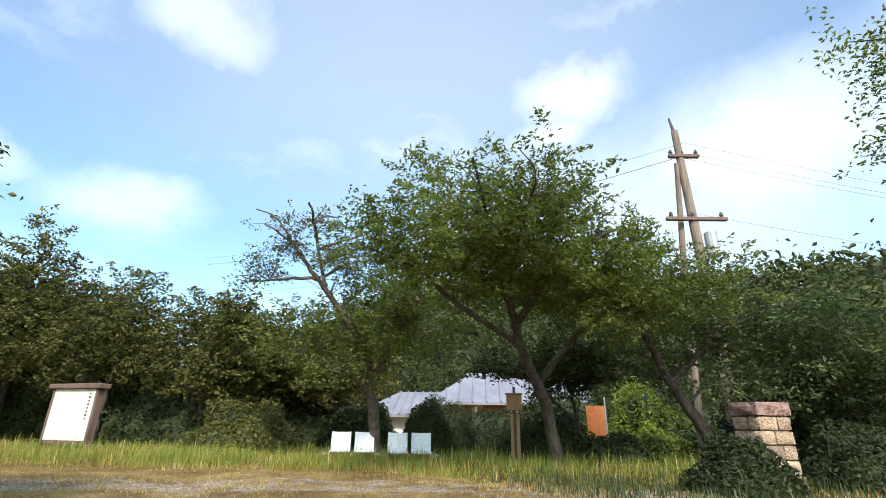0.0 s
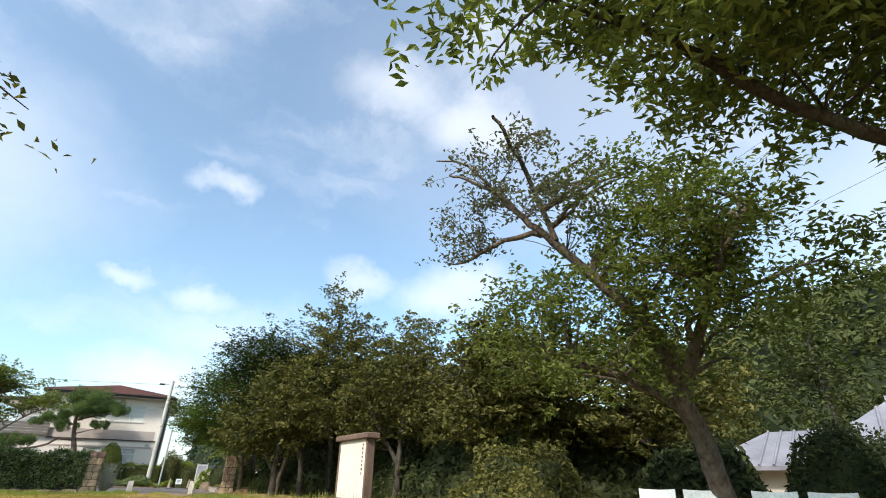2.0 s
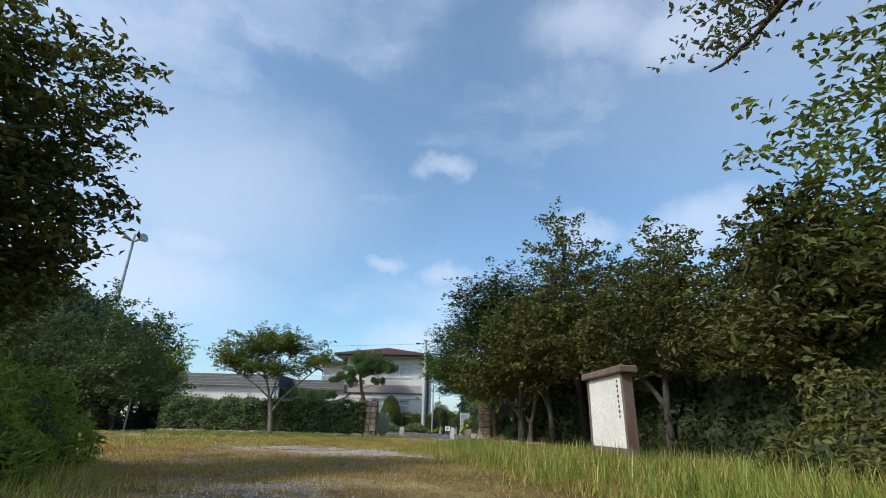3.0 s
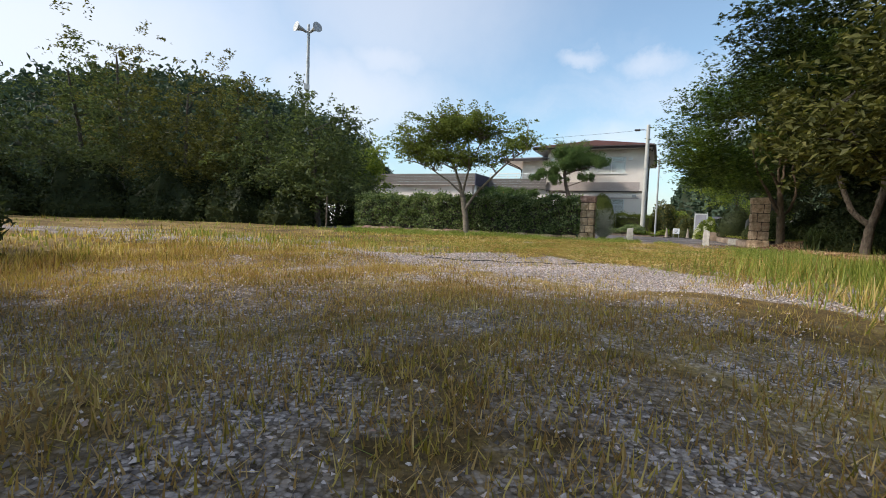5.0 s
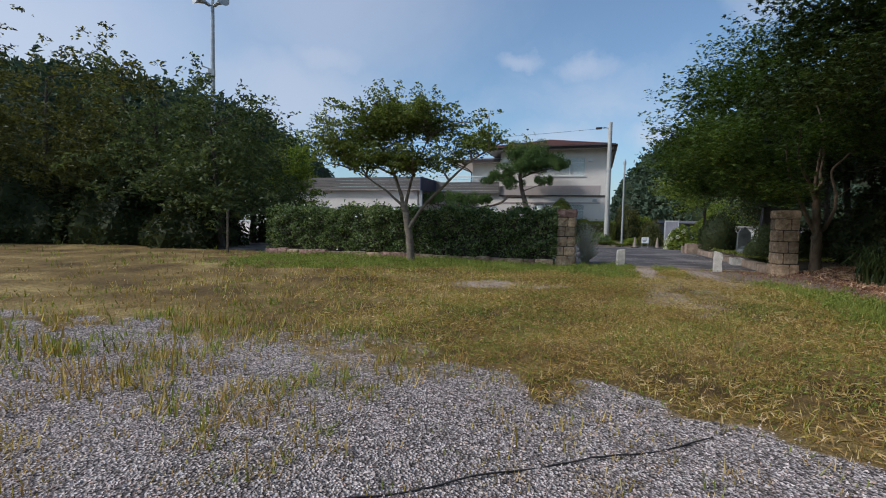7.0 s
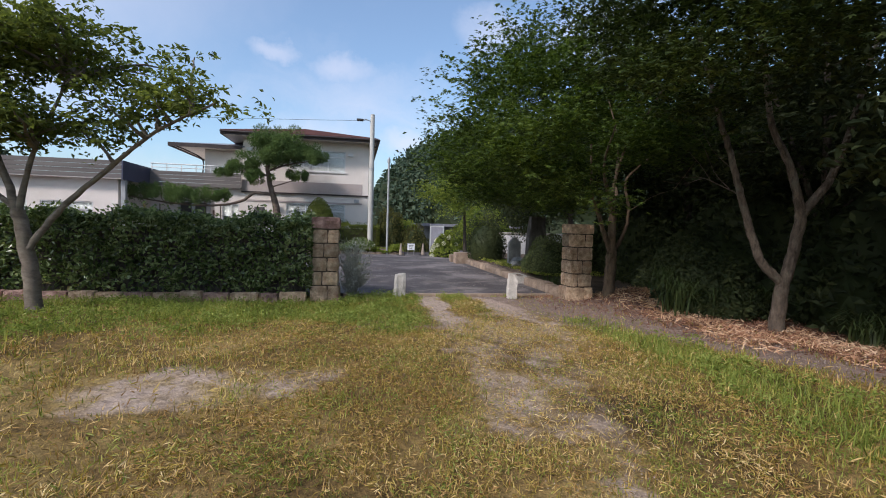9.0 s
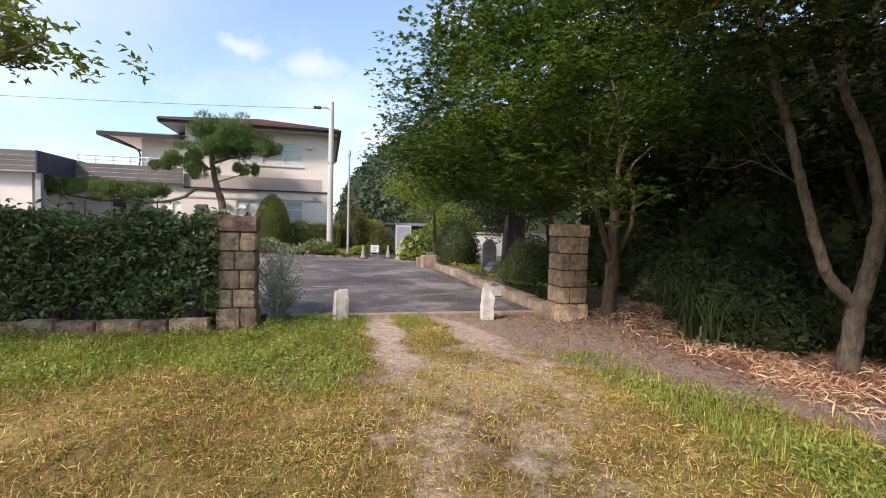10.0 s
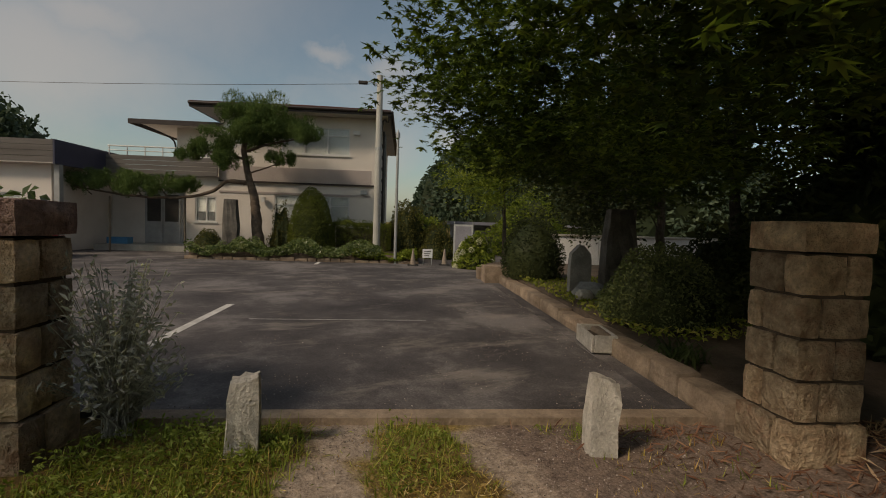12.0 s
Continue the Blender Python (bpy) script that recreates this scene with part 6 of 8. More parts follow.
for z, y in ((8.7, 13.4), (8.45, 13.8), (8.2, 13.2), (6.5, 13.6)):
    cable(sag((6.2, y + 0.3, z), (40, y + 9, z + 0.8), 0.7), 0.0045, "thin overhead wire from the power pole")
    cable(sag((6.2, y + 0.3, z), (-16, y + 16, z + 1.6), 0.6), 0.0045, "thin overhead wire from the power pole")
cable(sag(tuple(gate(1.0, 15.35, 6.55)), tuple(gate(-40, 20, 7.2)), 0.5), 0.008, "sagging service wire before the building")

shrub("mound_bush", "rounded yellow-green bush overgrown with vines", (-5.9, 14.3, 0), (1.35, 0.95, 1.05), 6500, LEAF_WOOD, 0.11, 61, rough=0.13)
shrub("vine_column", "upright post smothered in bright climbing vine", (-6.5, 15.1, 0), (0.42, 0.42, 2.25), 2600, LEAF_CHERRY, 0.10, 62, rough=0.14)
shrub("dark_bush", "round dark clipped bush before the old house", (-1.2, 13.4, 0), (0.62, 0.6, 1.22), 4200, LEAF_DARK, 0.075, 63, rough=0.04)
shrub("dark_bush", "dark shrub before the house wall", (-0.9, 14.9, 0), (1.0, 0.8, 1.3), 4200, LEAF_DARK, 0.08, 60, rough=0.06)
shrub("dark_bush", "dark shrub beside the tan box", (1.7, 13.3, 0), (1.1, 0.8, 0.95), 3600, LEAF_DARK, 0.09, 64)
shrub("dark_bush", "dark shrub hiding the house wall", (0.6, 16.2, 0), (1.3, 0.8, 1.1), 3600, LEAF_DARK, 0.10, 68)
shrub("dark_bush", "loose dark shrub under the cherry tree", (2.7, 12.0, 0), (0.8, 0.7, 0.55), 2600, LEAF_DARK, 0.10, 69)
shrub("sunlit_bush", "sunlit yellow-green bank of shrubs", (5.0, 16.6, 0), (1.35, 1.1, 1.45), 4600, LEAF_BRIGHT, 0.16, 65, leaf_w=0.35, rough=0.19)
shrub("dark_bush", "low dark shrub before the short pillar", (2.95, 8.1, 0), (0.62, 0.45, 0.60), 3000, LEAF_DARK, 0.08, 66)
shrub("dark_bush", "dark shrub beside the short pillar", (5.3, 9.0, 0), (1.1, 0.8, 0.75), 3600, LEAF_DARK, 0.09, 67)

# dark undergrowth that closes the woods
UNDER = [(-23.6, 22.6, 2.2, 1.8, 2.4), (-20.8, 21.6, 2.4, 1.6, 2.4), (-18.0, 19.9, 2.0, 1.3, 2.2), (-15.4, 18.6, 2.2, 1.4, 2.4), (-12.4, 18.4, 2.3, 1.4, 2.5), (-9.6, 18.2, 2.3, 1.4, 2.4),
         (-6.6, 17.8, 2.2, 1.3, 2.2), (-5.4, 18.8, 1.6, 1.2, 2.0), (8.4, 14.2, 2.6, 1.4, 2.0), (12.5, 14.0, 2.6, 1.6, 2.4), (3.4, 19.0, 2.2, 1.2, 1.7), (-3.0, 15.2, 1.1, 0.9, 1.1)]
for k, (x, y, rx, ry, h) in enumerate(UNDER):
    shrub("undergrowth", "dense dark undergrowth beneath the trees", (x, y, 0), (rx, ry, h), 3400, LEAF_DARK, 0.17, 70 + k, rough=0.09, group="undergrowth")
for k, (x, y, rx, ry, h) in enumerate([(-31.5, 1.4, 2.0, 1.6, 2.0), (-33.0, -1.8, 2.2, 2.0, 2.4), (-33.0, -5.4, 2.2, 2.2, 2.5), (-32.0, -9.2, 2.4, 2.4, 2.6), (-30.0, -12.8, 2.6, 2.4, 2.6), (-26.5, -16.0, 2.8, 2.4, 2.6),
                                       (-22.0, -18.0, 2.8, 2.2, 2.6), (-16.5, -19.0, 3.2, 2.2, 2.8), (-36.5, 4.0, 2.4, 1.6, 1.8)]):
    shrub("undergrowth", "dark scrub under the tree belt", (x, y, 0), (rx, ry, h), 2600, LEAF_DARK, 0.22, 90 + k, rough=0.09, group="undergrowth")
# walls added behind the trees; their dark leaf stands for deep wood shade
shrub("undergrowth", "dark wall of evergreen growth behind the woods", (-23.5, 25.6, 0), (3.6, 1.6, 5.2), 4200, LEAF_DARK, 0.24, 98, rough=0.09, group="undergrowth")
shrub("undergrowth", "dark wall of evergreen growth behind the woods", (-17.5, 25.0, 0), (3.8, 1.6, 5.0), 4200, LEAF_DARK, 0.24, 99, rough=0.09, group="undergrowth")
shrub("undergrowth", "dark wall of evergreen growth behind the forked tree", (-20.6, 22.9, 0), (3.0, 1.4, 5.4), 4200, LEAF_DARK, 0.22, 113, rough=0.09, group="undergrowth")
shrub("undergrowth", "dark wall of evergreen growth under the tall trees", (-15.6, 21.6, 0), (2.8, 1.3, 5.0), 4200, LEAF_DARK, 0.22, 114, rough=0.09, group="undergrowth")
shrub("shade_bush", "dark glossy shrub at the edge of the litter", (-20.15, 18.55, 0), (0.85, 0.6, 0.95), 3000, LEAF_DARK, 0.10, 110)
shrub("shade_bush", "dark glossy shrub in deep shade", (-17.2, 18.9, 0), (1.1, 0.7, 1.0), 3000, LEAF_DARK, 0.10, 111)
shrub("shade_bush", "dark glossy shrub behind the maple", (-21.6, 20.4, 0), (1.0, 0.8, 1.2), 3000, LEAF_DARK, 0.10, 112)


def fern_tuft(x, y, h, n, seed, label):
    """A tussock of arching strap leaves."""
    rng = np.random.default_rng(seed)
    root = empty("lily_tuft", pose(x, y, float(height(np.array(x), np.array(y)))), label, "plant", "strap-leaved tufts")
    for k in range(n):
        a, reach, up = rng.uniform(0, 6.283), h * rng.uniform(0.4, 0.9), h * rng.uniform(0.6, 1.1)
        d = np.array([math.cos(a), math.sin(a), 0])
        s = np.array([-d[1], d[0], 0]) * 0.016
        o = np.array([*(rng.normal(0, 0.12, 2)), 0])
        verts = []
        for t in (0, 0.35, 0.7, 1.0):
            p = o + d * reach * t ** 1.4 + np.array([0, 0, up * (1 - (1 - t) ** 2) - 0.45 * up * t ** 3])
            verts += [p - s * (1 - 0.8 * t), p + s * (1 - 0.8 * t)]
        raw_mesh("strap_leaf", verts, [(2 * j, 2 * j + 1, 2 * j + 3, 2 * j + 2) for j in range(3)], LEAF_STRAP, root)
    return root


for k, (x, y, h, n) in enumerate([(-20.3, 18.0, 0.8, 90), (-19.9, 18.3, 0.7, 80), (-20.9, 18.6, 0.7, 80), (-19.5, 18.9, 0.7, 70), (-17.9, 18.3, 0.6, 70), (-21.2, 19.0, 0.5, 60)]):
    fern_tuft(x, y, h, n, 500 + k, "dark arching strap leaves under the trees")


# ---- mast and stake ----
def speaker_mast():
    root = empty("speaker_mast", pose(-36.6, 0.3, 0), "tall galvanised mast with two horn loudspeakers", "mast")
    part("pole", tube_bm([(0, 0, -0.2), (0, 0, 6), (0, 0, 11.55)], [0.13, 0.11, 0.08], 10), METAL_GREY, root)
    for s in (-1, 1):
        horn = part("horn_speaker", tube_bm([(0.05, s * 0.10, 11.1), (0.15, s * 0.28, 11.2), (0.3, s * 0.50, 11.25), (0.42, s * 0.62, 11.28)], [0.07, 0.09, 0.17, 0.30], 14), METAL_GREY, root, "grey horn loudspeaker")
        part("bracket", tube_bm([(0, 0, 11.15), (0.05, s * 0.14, 11.1)], [0.035, 0.035], 6), METAL_GREY, horn)
    part("arm", tube_bm([(0, -0.5, 8.3), (0, 0.1, 8.1)], [0.03, 0.03], 6), METAL_GREY, root)
    part("junction_box", box_bm(0.08, 0.24, -0.14, 0.14, 7.8, 8.1), METAL_GREY, root)
    return root


speaker_mast()


def stake(x, y, h):
    bm = tube_bm([(0, 0, -0.1), (0.01, 0, h)], [0.035, 0.03], 6)
    me = bpy.data.meshes.new("stake")
    bm.to_mesh(me)
    bm.free()
    me.materials.append(BARK_PALE)
    ob = new("stake", me)
    ob.location = (x, y, 0)
    return tagged(ob, "thin weathered wooden stake at the hedge end", "stake")


stake(-28.2, 3.6, 1.35)


# ---- car park: poles, planting, stones ----
def concrete_pole():
    root = empty("concrete_pole", GATE @ pose(1.0, 15.35, 0), "concrete utility pole with a small lamp at its top", "utility pole")
    part("pole", tube_bm([(0, 0, -0.2), (0, 0, 3.5), (0, 0, 6.85)], [0.14, 0.125, 0.105], 14), POLE_CONCRETE, root)
    arm = part("lamp_arm", tube_bm([(0, 0, 6.5), (-0.35, -0.1, 6.58), (-0.5, -0.1, 6.56)], [0.025, 0.02, 0.02], 6), METAL_GREY, root)
    part("lamp_head", box_bm(-0.78, -0.45, -0.2, 0.0, 6.48, 6.58, 0.02), METAL_DARK, arm)
    part("band", tube_bm([(0, 0, 4.1), (0, 0, 4.2)], [0.135, 0.134], 14), METAL_GREY, root)
    return root


def flag_pole():
    root = empty("slim_pole", GATE @ pose(1.75, 13.7, 0), "slim grey steel pole with a pulley head", "pole")
    part("pole", tube_bm([(0, 0, -0.1), (0, 0, 4.45)], [0.055, 0.045], 10), METAL_GREY, root)
    part("collar", tube_bm([(0, 0, 4.3), (0, 0, 4.48)], [0.075, 0.07], 10), METAL_GREY, root)
    part("finial", tube_bm([(0, 0, 4.48), (0, 0, 4.58)], [0.04, 0.015], 8), METAL_GREY, root)
    return root


concrete_pole()
flag_pole()


def pine():
    """A trained garden pine: bent trunk, layered needle pads, one long limb carried to the side."""
    rng, q = np.random.default_rng(120), random.Random(120)
    base = gate(-3.35, 15.6)
    root = empty("garden_pine", Matrix.Translation(base), "trained garden pine with layered pads and one long side limb", "tree")
    g = lambda a, b, z: tuple(gate(a, b, z) - base)
    limbs = [([g(-3.35, 15.6, 0), g(-3.5, 15.6, 1.3), g(-3.6, 15.65, 2.2), g(-3.9, 15.7, 3.2), g(-4.0, 15.7, 4.2), g(-3.7, 15.7, 5.2)], 0.24, 0.06),
             ([g(-3.75, 15.65, 2.7), g(-4.6, 15.7, 2.75), g(-5.2, 15.75, 2.35), g(-6.3, 15.8, 2.1), g(-8.0, 15.9, 2.1), g(-9.6, 16.0, 2.3), g(-10.6, 16.0, 2.45)], 0.09, 0.025),
             ([g(-3.95, 15.7, 3.6), g(-4.8, 15.6, 3.8), g(-5.6, 15.5, 3.8)], 0.06, 0.02), ([g(-3.9, 15.7, 3.9), g(-3.0, 15.6, 4.2), g(-2.0, 15.5, 4.4)], 0.06, 0.02),
             ([g(-3.9, 15.7, 4.3), g(-3.4, 16.0, 4.9), g(-2.9, 16.2, 5.2)], 0.04, 0.015), ([g(-3.8, 15.7, 3.1), g(-3.1, 15.5, 3.3), g(-2.6, 15.4, 3.5)], 0.04, 0.015)]
    for a in (-6.8, -7.7, -8.6, -9.5):
        limbs.append(([g(a, 15.87, 2.1), g(a - 0.15, 15.7, 2.35), g(a - 0.1, 15.6, 2.6)], 0.03, 0.01))
    wood_mesh("trunk", limbs, BARK_PINE, root, q)
    pads = [(-3.2, 15.6, 4.85, 1.2, 0.3), (-4.0, 15.6, 4.35, 1.1, 0.28), (-2.3, 15.5, 4.75, 0.8, 0.28), (-3.5, 15.7, 5.45, 1.0, 0.42), (-2.7, 15.6, 5.0, 0.95, 0.36), (-4.2, 15.7, 4.95, 0.95, 0.36), (-1.75, 15.5, 4.55, 0.6, 0.25), (-3.3, 15.4, 4.5, 0.9, 0.3), (-5.1, 15.5, 3.95, 0.75, 0.28), (-5.8, 15.5, 3.75, 0.5, 0.2),
            (-2.6, 15.3, 3.6, 0.5, 0.2), (-4.3, 15.4, 3.5, 0.6, 0.25), (-6.4, 15.8, 2.55, 0.6, 0.22), (-7.3, 15.85, 2.6, 0.7, 0.28), (-8.3, 15.9, 2.6, 0.75, 0.28), (-9.3, 16.0, 2.65, 0.75, 0.28), (-10.3, 16.0, 2.7, 0.7, 0.26), (-11.1, 16.0, 2.65, 0.5, 0.2)]
    pts = []
    loose = []
    for a, b, z, r, t in pads:
        loose += [(a + q.uniform(-0.85, 0.85) * r, b + q.uniform(-0.8, 0.8) * r, z + q.uniform(-0.8, 0.8) * t, r * q.uniform(0.28, 0.5), t * q.uniform(0.5, 0.9)) for _ in range(8)]
    for a, b, z, r, t in loose:
        n = int(430 * r)
        w = unit_rows(rng.normal(0, 1, (n, 3))) * (rng.uniform(0.2, 1, (n, 1)) ** 0.5) * np.array([r, r, t * 1.55])
        pts.append(np.array(g(a, b, z)) + w)
    pts = np.concatenate(pts)
    # each tuft: five needles fanned upward
    up = unit_rows(np.array([0, 0, 0.7]) + rng.normal(0, 0.55, (len(pts) * 5, 3)))
    c = np.repeat(pts, 5, 0)
    s = unit_rows(np.cross(up, rng.normal(0, 1, c.shape))) * 0.009
    l = rng.uniform(0.10, 0.20, (len(c), 1))
    v = np.stack([c - s, c + s, c + up * l], 1).reshape(-1, 3)
    raw_mesh("needles", v, np.arange(len(v)).reshape(-1, 3), NEEDLE, root)
    for a in (-6.2, -8.9):
        part("prop", tube_bm([g(a, 15.9, 0), g(a, 15.9, 2.08)], [0.035, 0.03], 6), BARK_PALE, root, "wooden prop under the limb")
    return root


pine()


def planter():
    root = empty("planting_bed", GATE @ pose(0, 0, 0), "low planting bed of shrubs edged with stones", "planting bed")
    part("soil", box_bm(-5.2, 2.5, 13.85, 16.9, -0.05, 0.24, 0.05), SOIL, root)
    q = random.Random(6)
    x = -5.25
    while x < 2.4:
        w = q.uniform(0.28, 0.5)
        part("edging_stone", rough_block(x, x + w - 0.02, 13.66, 13.86, -0.05, 0.10 + q.uniform(-0.03, 0.03), q), KERB, root)
        x += w
    return root


planter()


def groundcover(name, label, a0, a1, b0, b1, z0, z1, n, leaf, size, seed):
    rng = np.random.default_rng(seed)
    a, b = rng.uniform(a0, a1, n), rng.uniform(b0, b1, n)
    z = z0 + (z1 - z0) * (0.6 + 0.25 * np.sin(a * 3.1) + 0.15 * np.sin(a * 7 + b * 5)) * rng.uniform(0.3, 1, n)
    o = np.array([tuple(gate(*p)) for p in zip(a, b, z)])
    v, f = leaf_arrays(o, size, size * 0.5, rng, flat=0.4)
    return tagged(raw_mesh(name, v, f, leaf), label, "ground cover", kind="stuff")


groundcover("ground_cover", "low glossy ground cover in the planting bed", -5.2, 1.2, 13.55, 15.2, 0.08, 0.78, 15000, LEAF_HEDGE, 0.10, 130)
groundcover("ground_cover", "yellow-green grassy ground cover by the poles", 0.3, 2.5, 13.6, 15.2, 0.06, 0.5, 5200, LEAF_BRIGHT, 0.13, 131)
groundcover("bed_grass", "short patchy grass on the memorial bed", 4.65, 6.6, 2.2, 8.2, 0.22, 0.33, 2400, GRASS_GREEN, 0.08, 132)
shrub("topiary", "tall egg-shaped clipped topiary", tuple(gate(-1.55, 16.0, 0.2)), (0.88, 0.88, 2.35), 16000, LEAF_CLIPPED, 0.06, 133, rough=0.01, category="topiary")
shrub("clipped_bush", "small clipped bush beside the standing stone", tuple(gate(-5.0, 15.0, 0.2)), (0.6, 0.5, 0.75), 1800, LEAF_WOOD, 0.06, 134, rough=0.02)
shrub("open_shrub", "loose shrub between pine and topiary", tuple(gate(-2.7, 16.2, 0.2)), (0.55, 0.5, 1.5), 1500, LEAF_WOOD, 0.08, 135, rough=0.12)
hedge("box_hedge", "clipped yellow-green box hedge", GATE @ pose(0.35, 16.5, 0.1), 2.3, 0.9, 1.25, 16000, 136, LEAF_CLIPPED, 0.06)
shrub("border_shrub", "loose sunlit shrubs beside the drive", tuple(gate(2.7, 18.2)), (1.6, 1.2, 1.6), 4200, LEAF_BRIGHT, 0.12, 137)
shrub("border_shrub", "dark rounded shrub beyond the drive", tuple(gate(3.4, 16.6)), (0.9, 0.8, 1.3), 2600, LEAF_WOOD, 0.09, 138)
shrub("border_shrub", "sunlit bank of shrubs beyond the car park", tuple(gate(8.0, 19.5)), (2.4, 1.8, 2.6), 5200, LEAF_BRIGHT, 0.16, 139)


shrub("border_shrub", "rounded green shrub behind the slim pole", tuple(gate(2.1, 17.4)), (1.1, 0.9, 2.1), 4200, LEAF_WOOD, 0.10, 143, rough=0.07)


def standing_stone(m, w, d, h, material, seed, label, rounded=False, category="memorial stone"):
    q = random.Random(seed)
    bm = bmesh.new()
    bmesh.ops.create_cube(bm, size=1)
    bmesh.ops.subdivide_edges(bm, edges=bm.edges[:], cuts=5, use_grid_fill=True)
    for v in bm.verts:
        c = v.co.copy()
        t = c.z + 0.5
        k = 1.0
        if rounded and t > 0.72:
            k = math.sqrt(max(0.0, 1 - ((t - 0.72) / 0.285) ** 2))
        elif not rounded:
            k = 1 - 0.25 * t ** 3
        j = 0.004 if rounded else 0.025
        v.co = Vector((c.x * w * max(k, 0.12), c.y * d, t * (h + 0.1) - 0.1)) + Vector((q.uniform(-j, j), q.uniform(-j, j), 0))
    me = bpy.data.meshes.new("memorial_stone")
    bm.to_mesh(me)
    bm.free()
    me.materials.append(material)
    ob = new("memorial_stone", me)
    ob.matrix_world = m
    return tagged(ob, label, category, "memorial stones")


standing_stone(GATE @ pose(5.35, 5.9, 0.25), 0.40, 0.16, 0.86, GREYSTONE, 1, "grey upright memorial slab with a rounded top", True)
standing_stone(GATE @ pose(6.1, 5.9, 0.25), 0.62, 0.28, 1.55, DARKSTONE, 2, "tall rough dark memorial stone under the trees")
standing_stone(GATE @ pose(-4.25, 15.1, 0.22), 0.52, 0.3, 1.85, DARKSTONE, 3, "rough brown standing stone beside the pine")


def boulder(m, r, seed, material, label):
    q = random.Random(seed)
    bm = bmesh.new()
    bmesh.ops.create_icosphere(bm, subdivisions=2, radius=1)
    for v in bm.verts:
        v.co = Vector((v.co.x * r[0], v.co.y * r[1], max(v.co.z, -0.4) * r[2])) * q.uniform(0.88, 1.1)
    me = bpy.data.meshes.new("boulder")
    bm.to_mesh(me)
    bm.free()
    me.materials.append(material)
    ob = new("boulder", me)
    ob.matrix_world = m
    return tagged(ob, label, "boulder", "boulders")


boulder(GATE @ pose(5.25, 5.1, 0.32), (0.32, 0.26, 0.20), 1, GREYSTONE, "rounded brown boulder on the memorial bed")
boulder(GATE @ pose(5.05, 4.85, 0.30), (0.16, 0.14, 0.12), 2, GRANITE, "small pale stone beside the boulder")


def kerb_wall():
    root = empty("bed_wall", GATE @ pose(0, 0, 0), "low stone edging wall of the memorial bed", "edging wall")
    bed = box_bm(4.66, 12.5, 0.35, 12.5, -0.06, 0.26)
    bmesh.ops.subdivide_edges(bed, edges=bed.edges[:], cuts=6, use_grid_fill=True)
    for v in bed.verts:
        if v.co.z > 0.1:
            v.co.z = 0.26 * min(1.0, max(0.0, (v.co.y - 0.9) / 2.5)) - 0.03 + 0.03 * math.sin(v.co.x * 3 + v.co.y * 2)
    part("soil", bed, SOIL, root)
    q = random.Random(16)
    b = 0.45
    while b < 8.6:
        l = q.uniform(0.4, 1.0)
        h = 0.20 + q.uniform(-0.04, 0.02)
        d = q.uniform(-0.02, 0.02)
        part("edging_stone", rough_block(4.42 + d, 4.66 + d, b, b + l - 0.008, -0.05, h, q, 0.025), KERB, root)
        b += l
    part("edging_stone", rough_block(4.05, 4.6, 8.75, 9.35, -0.05, 0.42, q), KERB, root, "large square corner stone")
    part("edging_stone", rough_block(4.0, 4.4, 9.5, 9.9, -0.05, 0.30, q), KERB, root)
    part("gutter_strip", box_bm(4.20, 4.40, 0.8, 8.7, -0.05, 0.012), ASPHALT, root, "worn concrete gutter strip")
    return root


kerb_wall()


def trough():
    root = empty("planter_trough", GATE @ pose(4.36, 2.66, 0.03, 0, 0, 84), "small pale concrete trough by the kerb", "planter")
    for n, q in (("side", (-0.33, 0.33, -0.15, -0.115)), ("side", (-0.33, 0.33, 0.115, 0.15)), ("end", (-0.33, -0.295, -0.113, 0.113)), ("end", (0.295, 0.33, -0.113, 0.113))):
        part(n, box_bm(*q, 0.0, 0.20, 0.008), GRANITE, root)
    part("bottom", box_bm(-0.293, 0.293, -0.113, 0.113, 0.0, 0.13), SOIL, root, "dark soil")
    return root


trough()
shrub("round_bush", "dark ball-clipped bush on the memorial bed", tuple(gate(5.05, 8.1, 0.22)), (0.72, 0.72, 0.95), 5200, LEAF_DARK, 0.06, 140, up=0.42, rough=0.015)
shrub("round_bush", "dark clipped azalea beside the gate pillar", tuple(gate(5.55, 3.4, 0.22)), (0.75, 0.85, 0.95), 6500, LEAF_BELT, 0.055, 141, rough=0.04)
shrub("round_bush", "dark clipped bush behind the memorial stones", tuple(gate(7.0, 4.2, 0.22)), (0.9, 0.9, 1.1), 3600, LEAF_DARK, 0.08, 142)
fern_tuft(*tuple(gate(4.95, 1.9))[:2], 0.42, 70, 520, "green strap leaves behind the gate pillar")


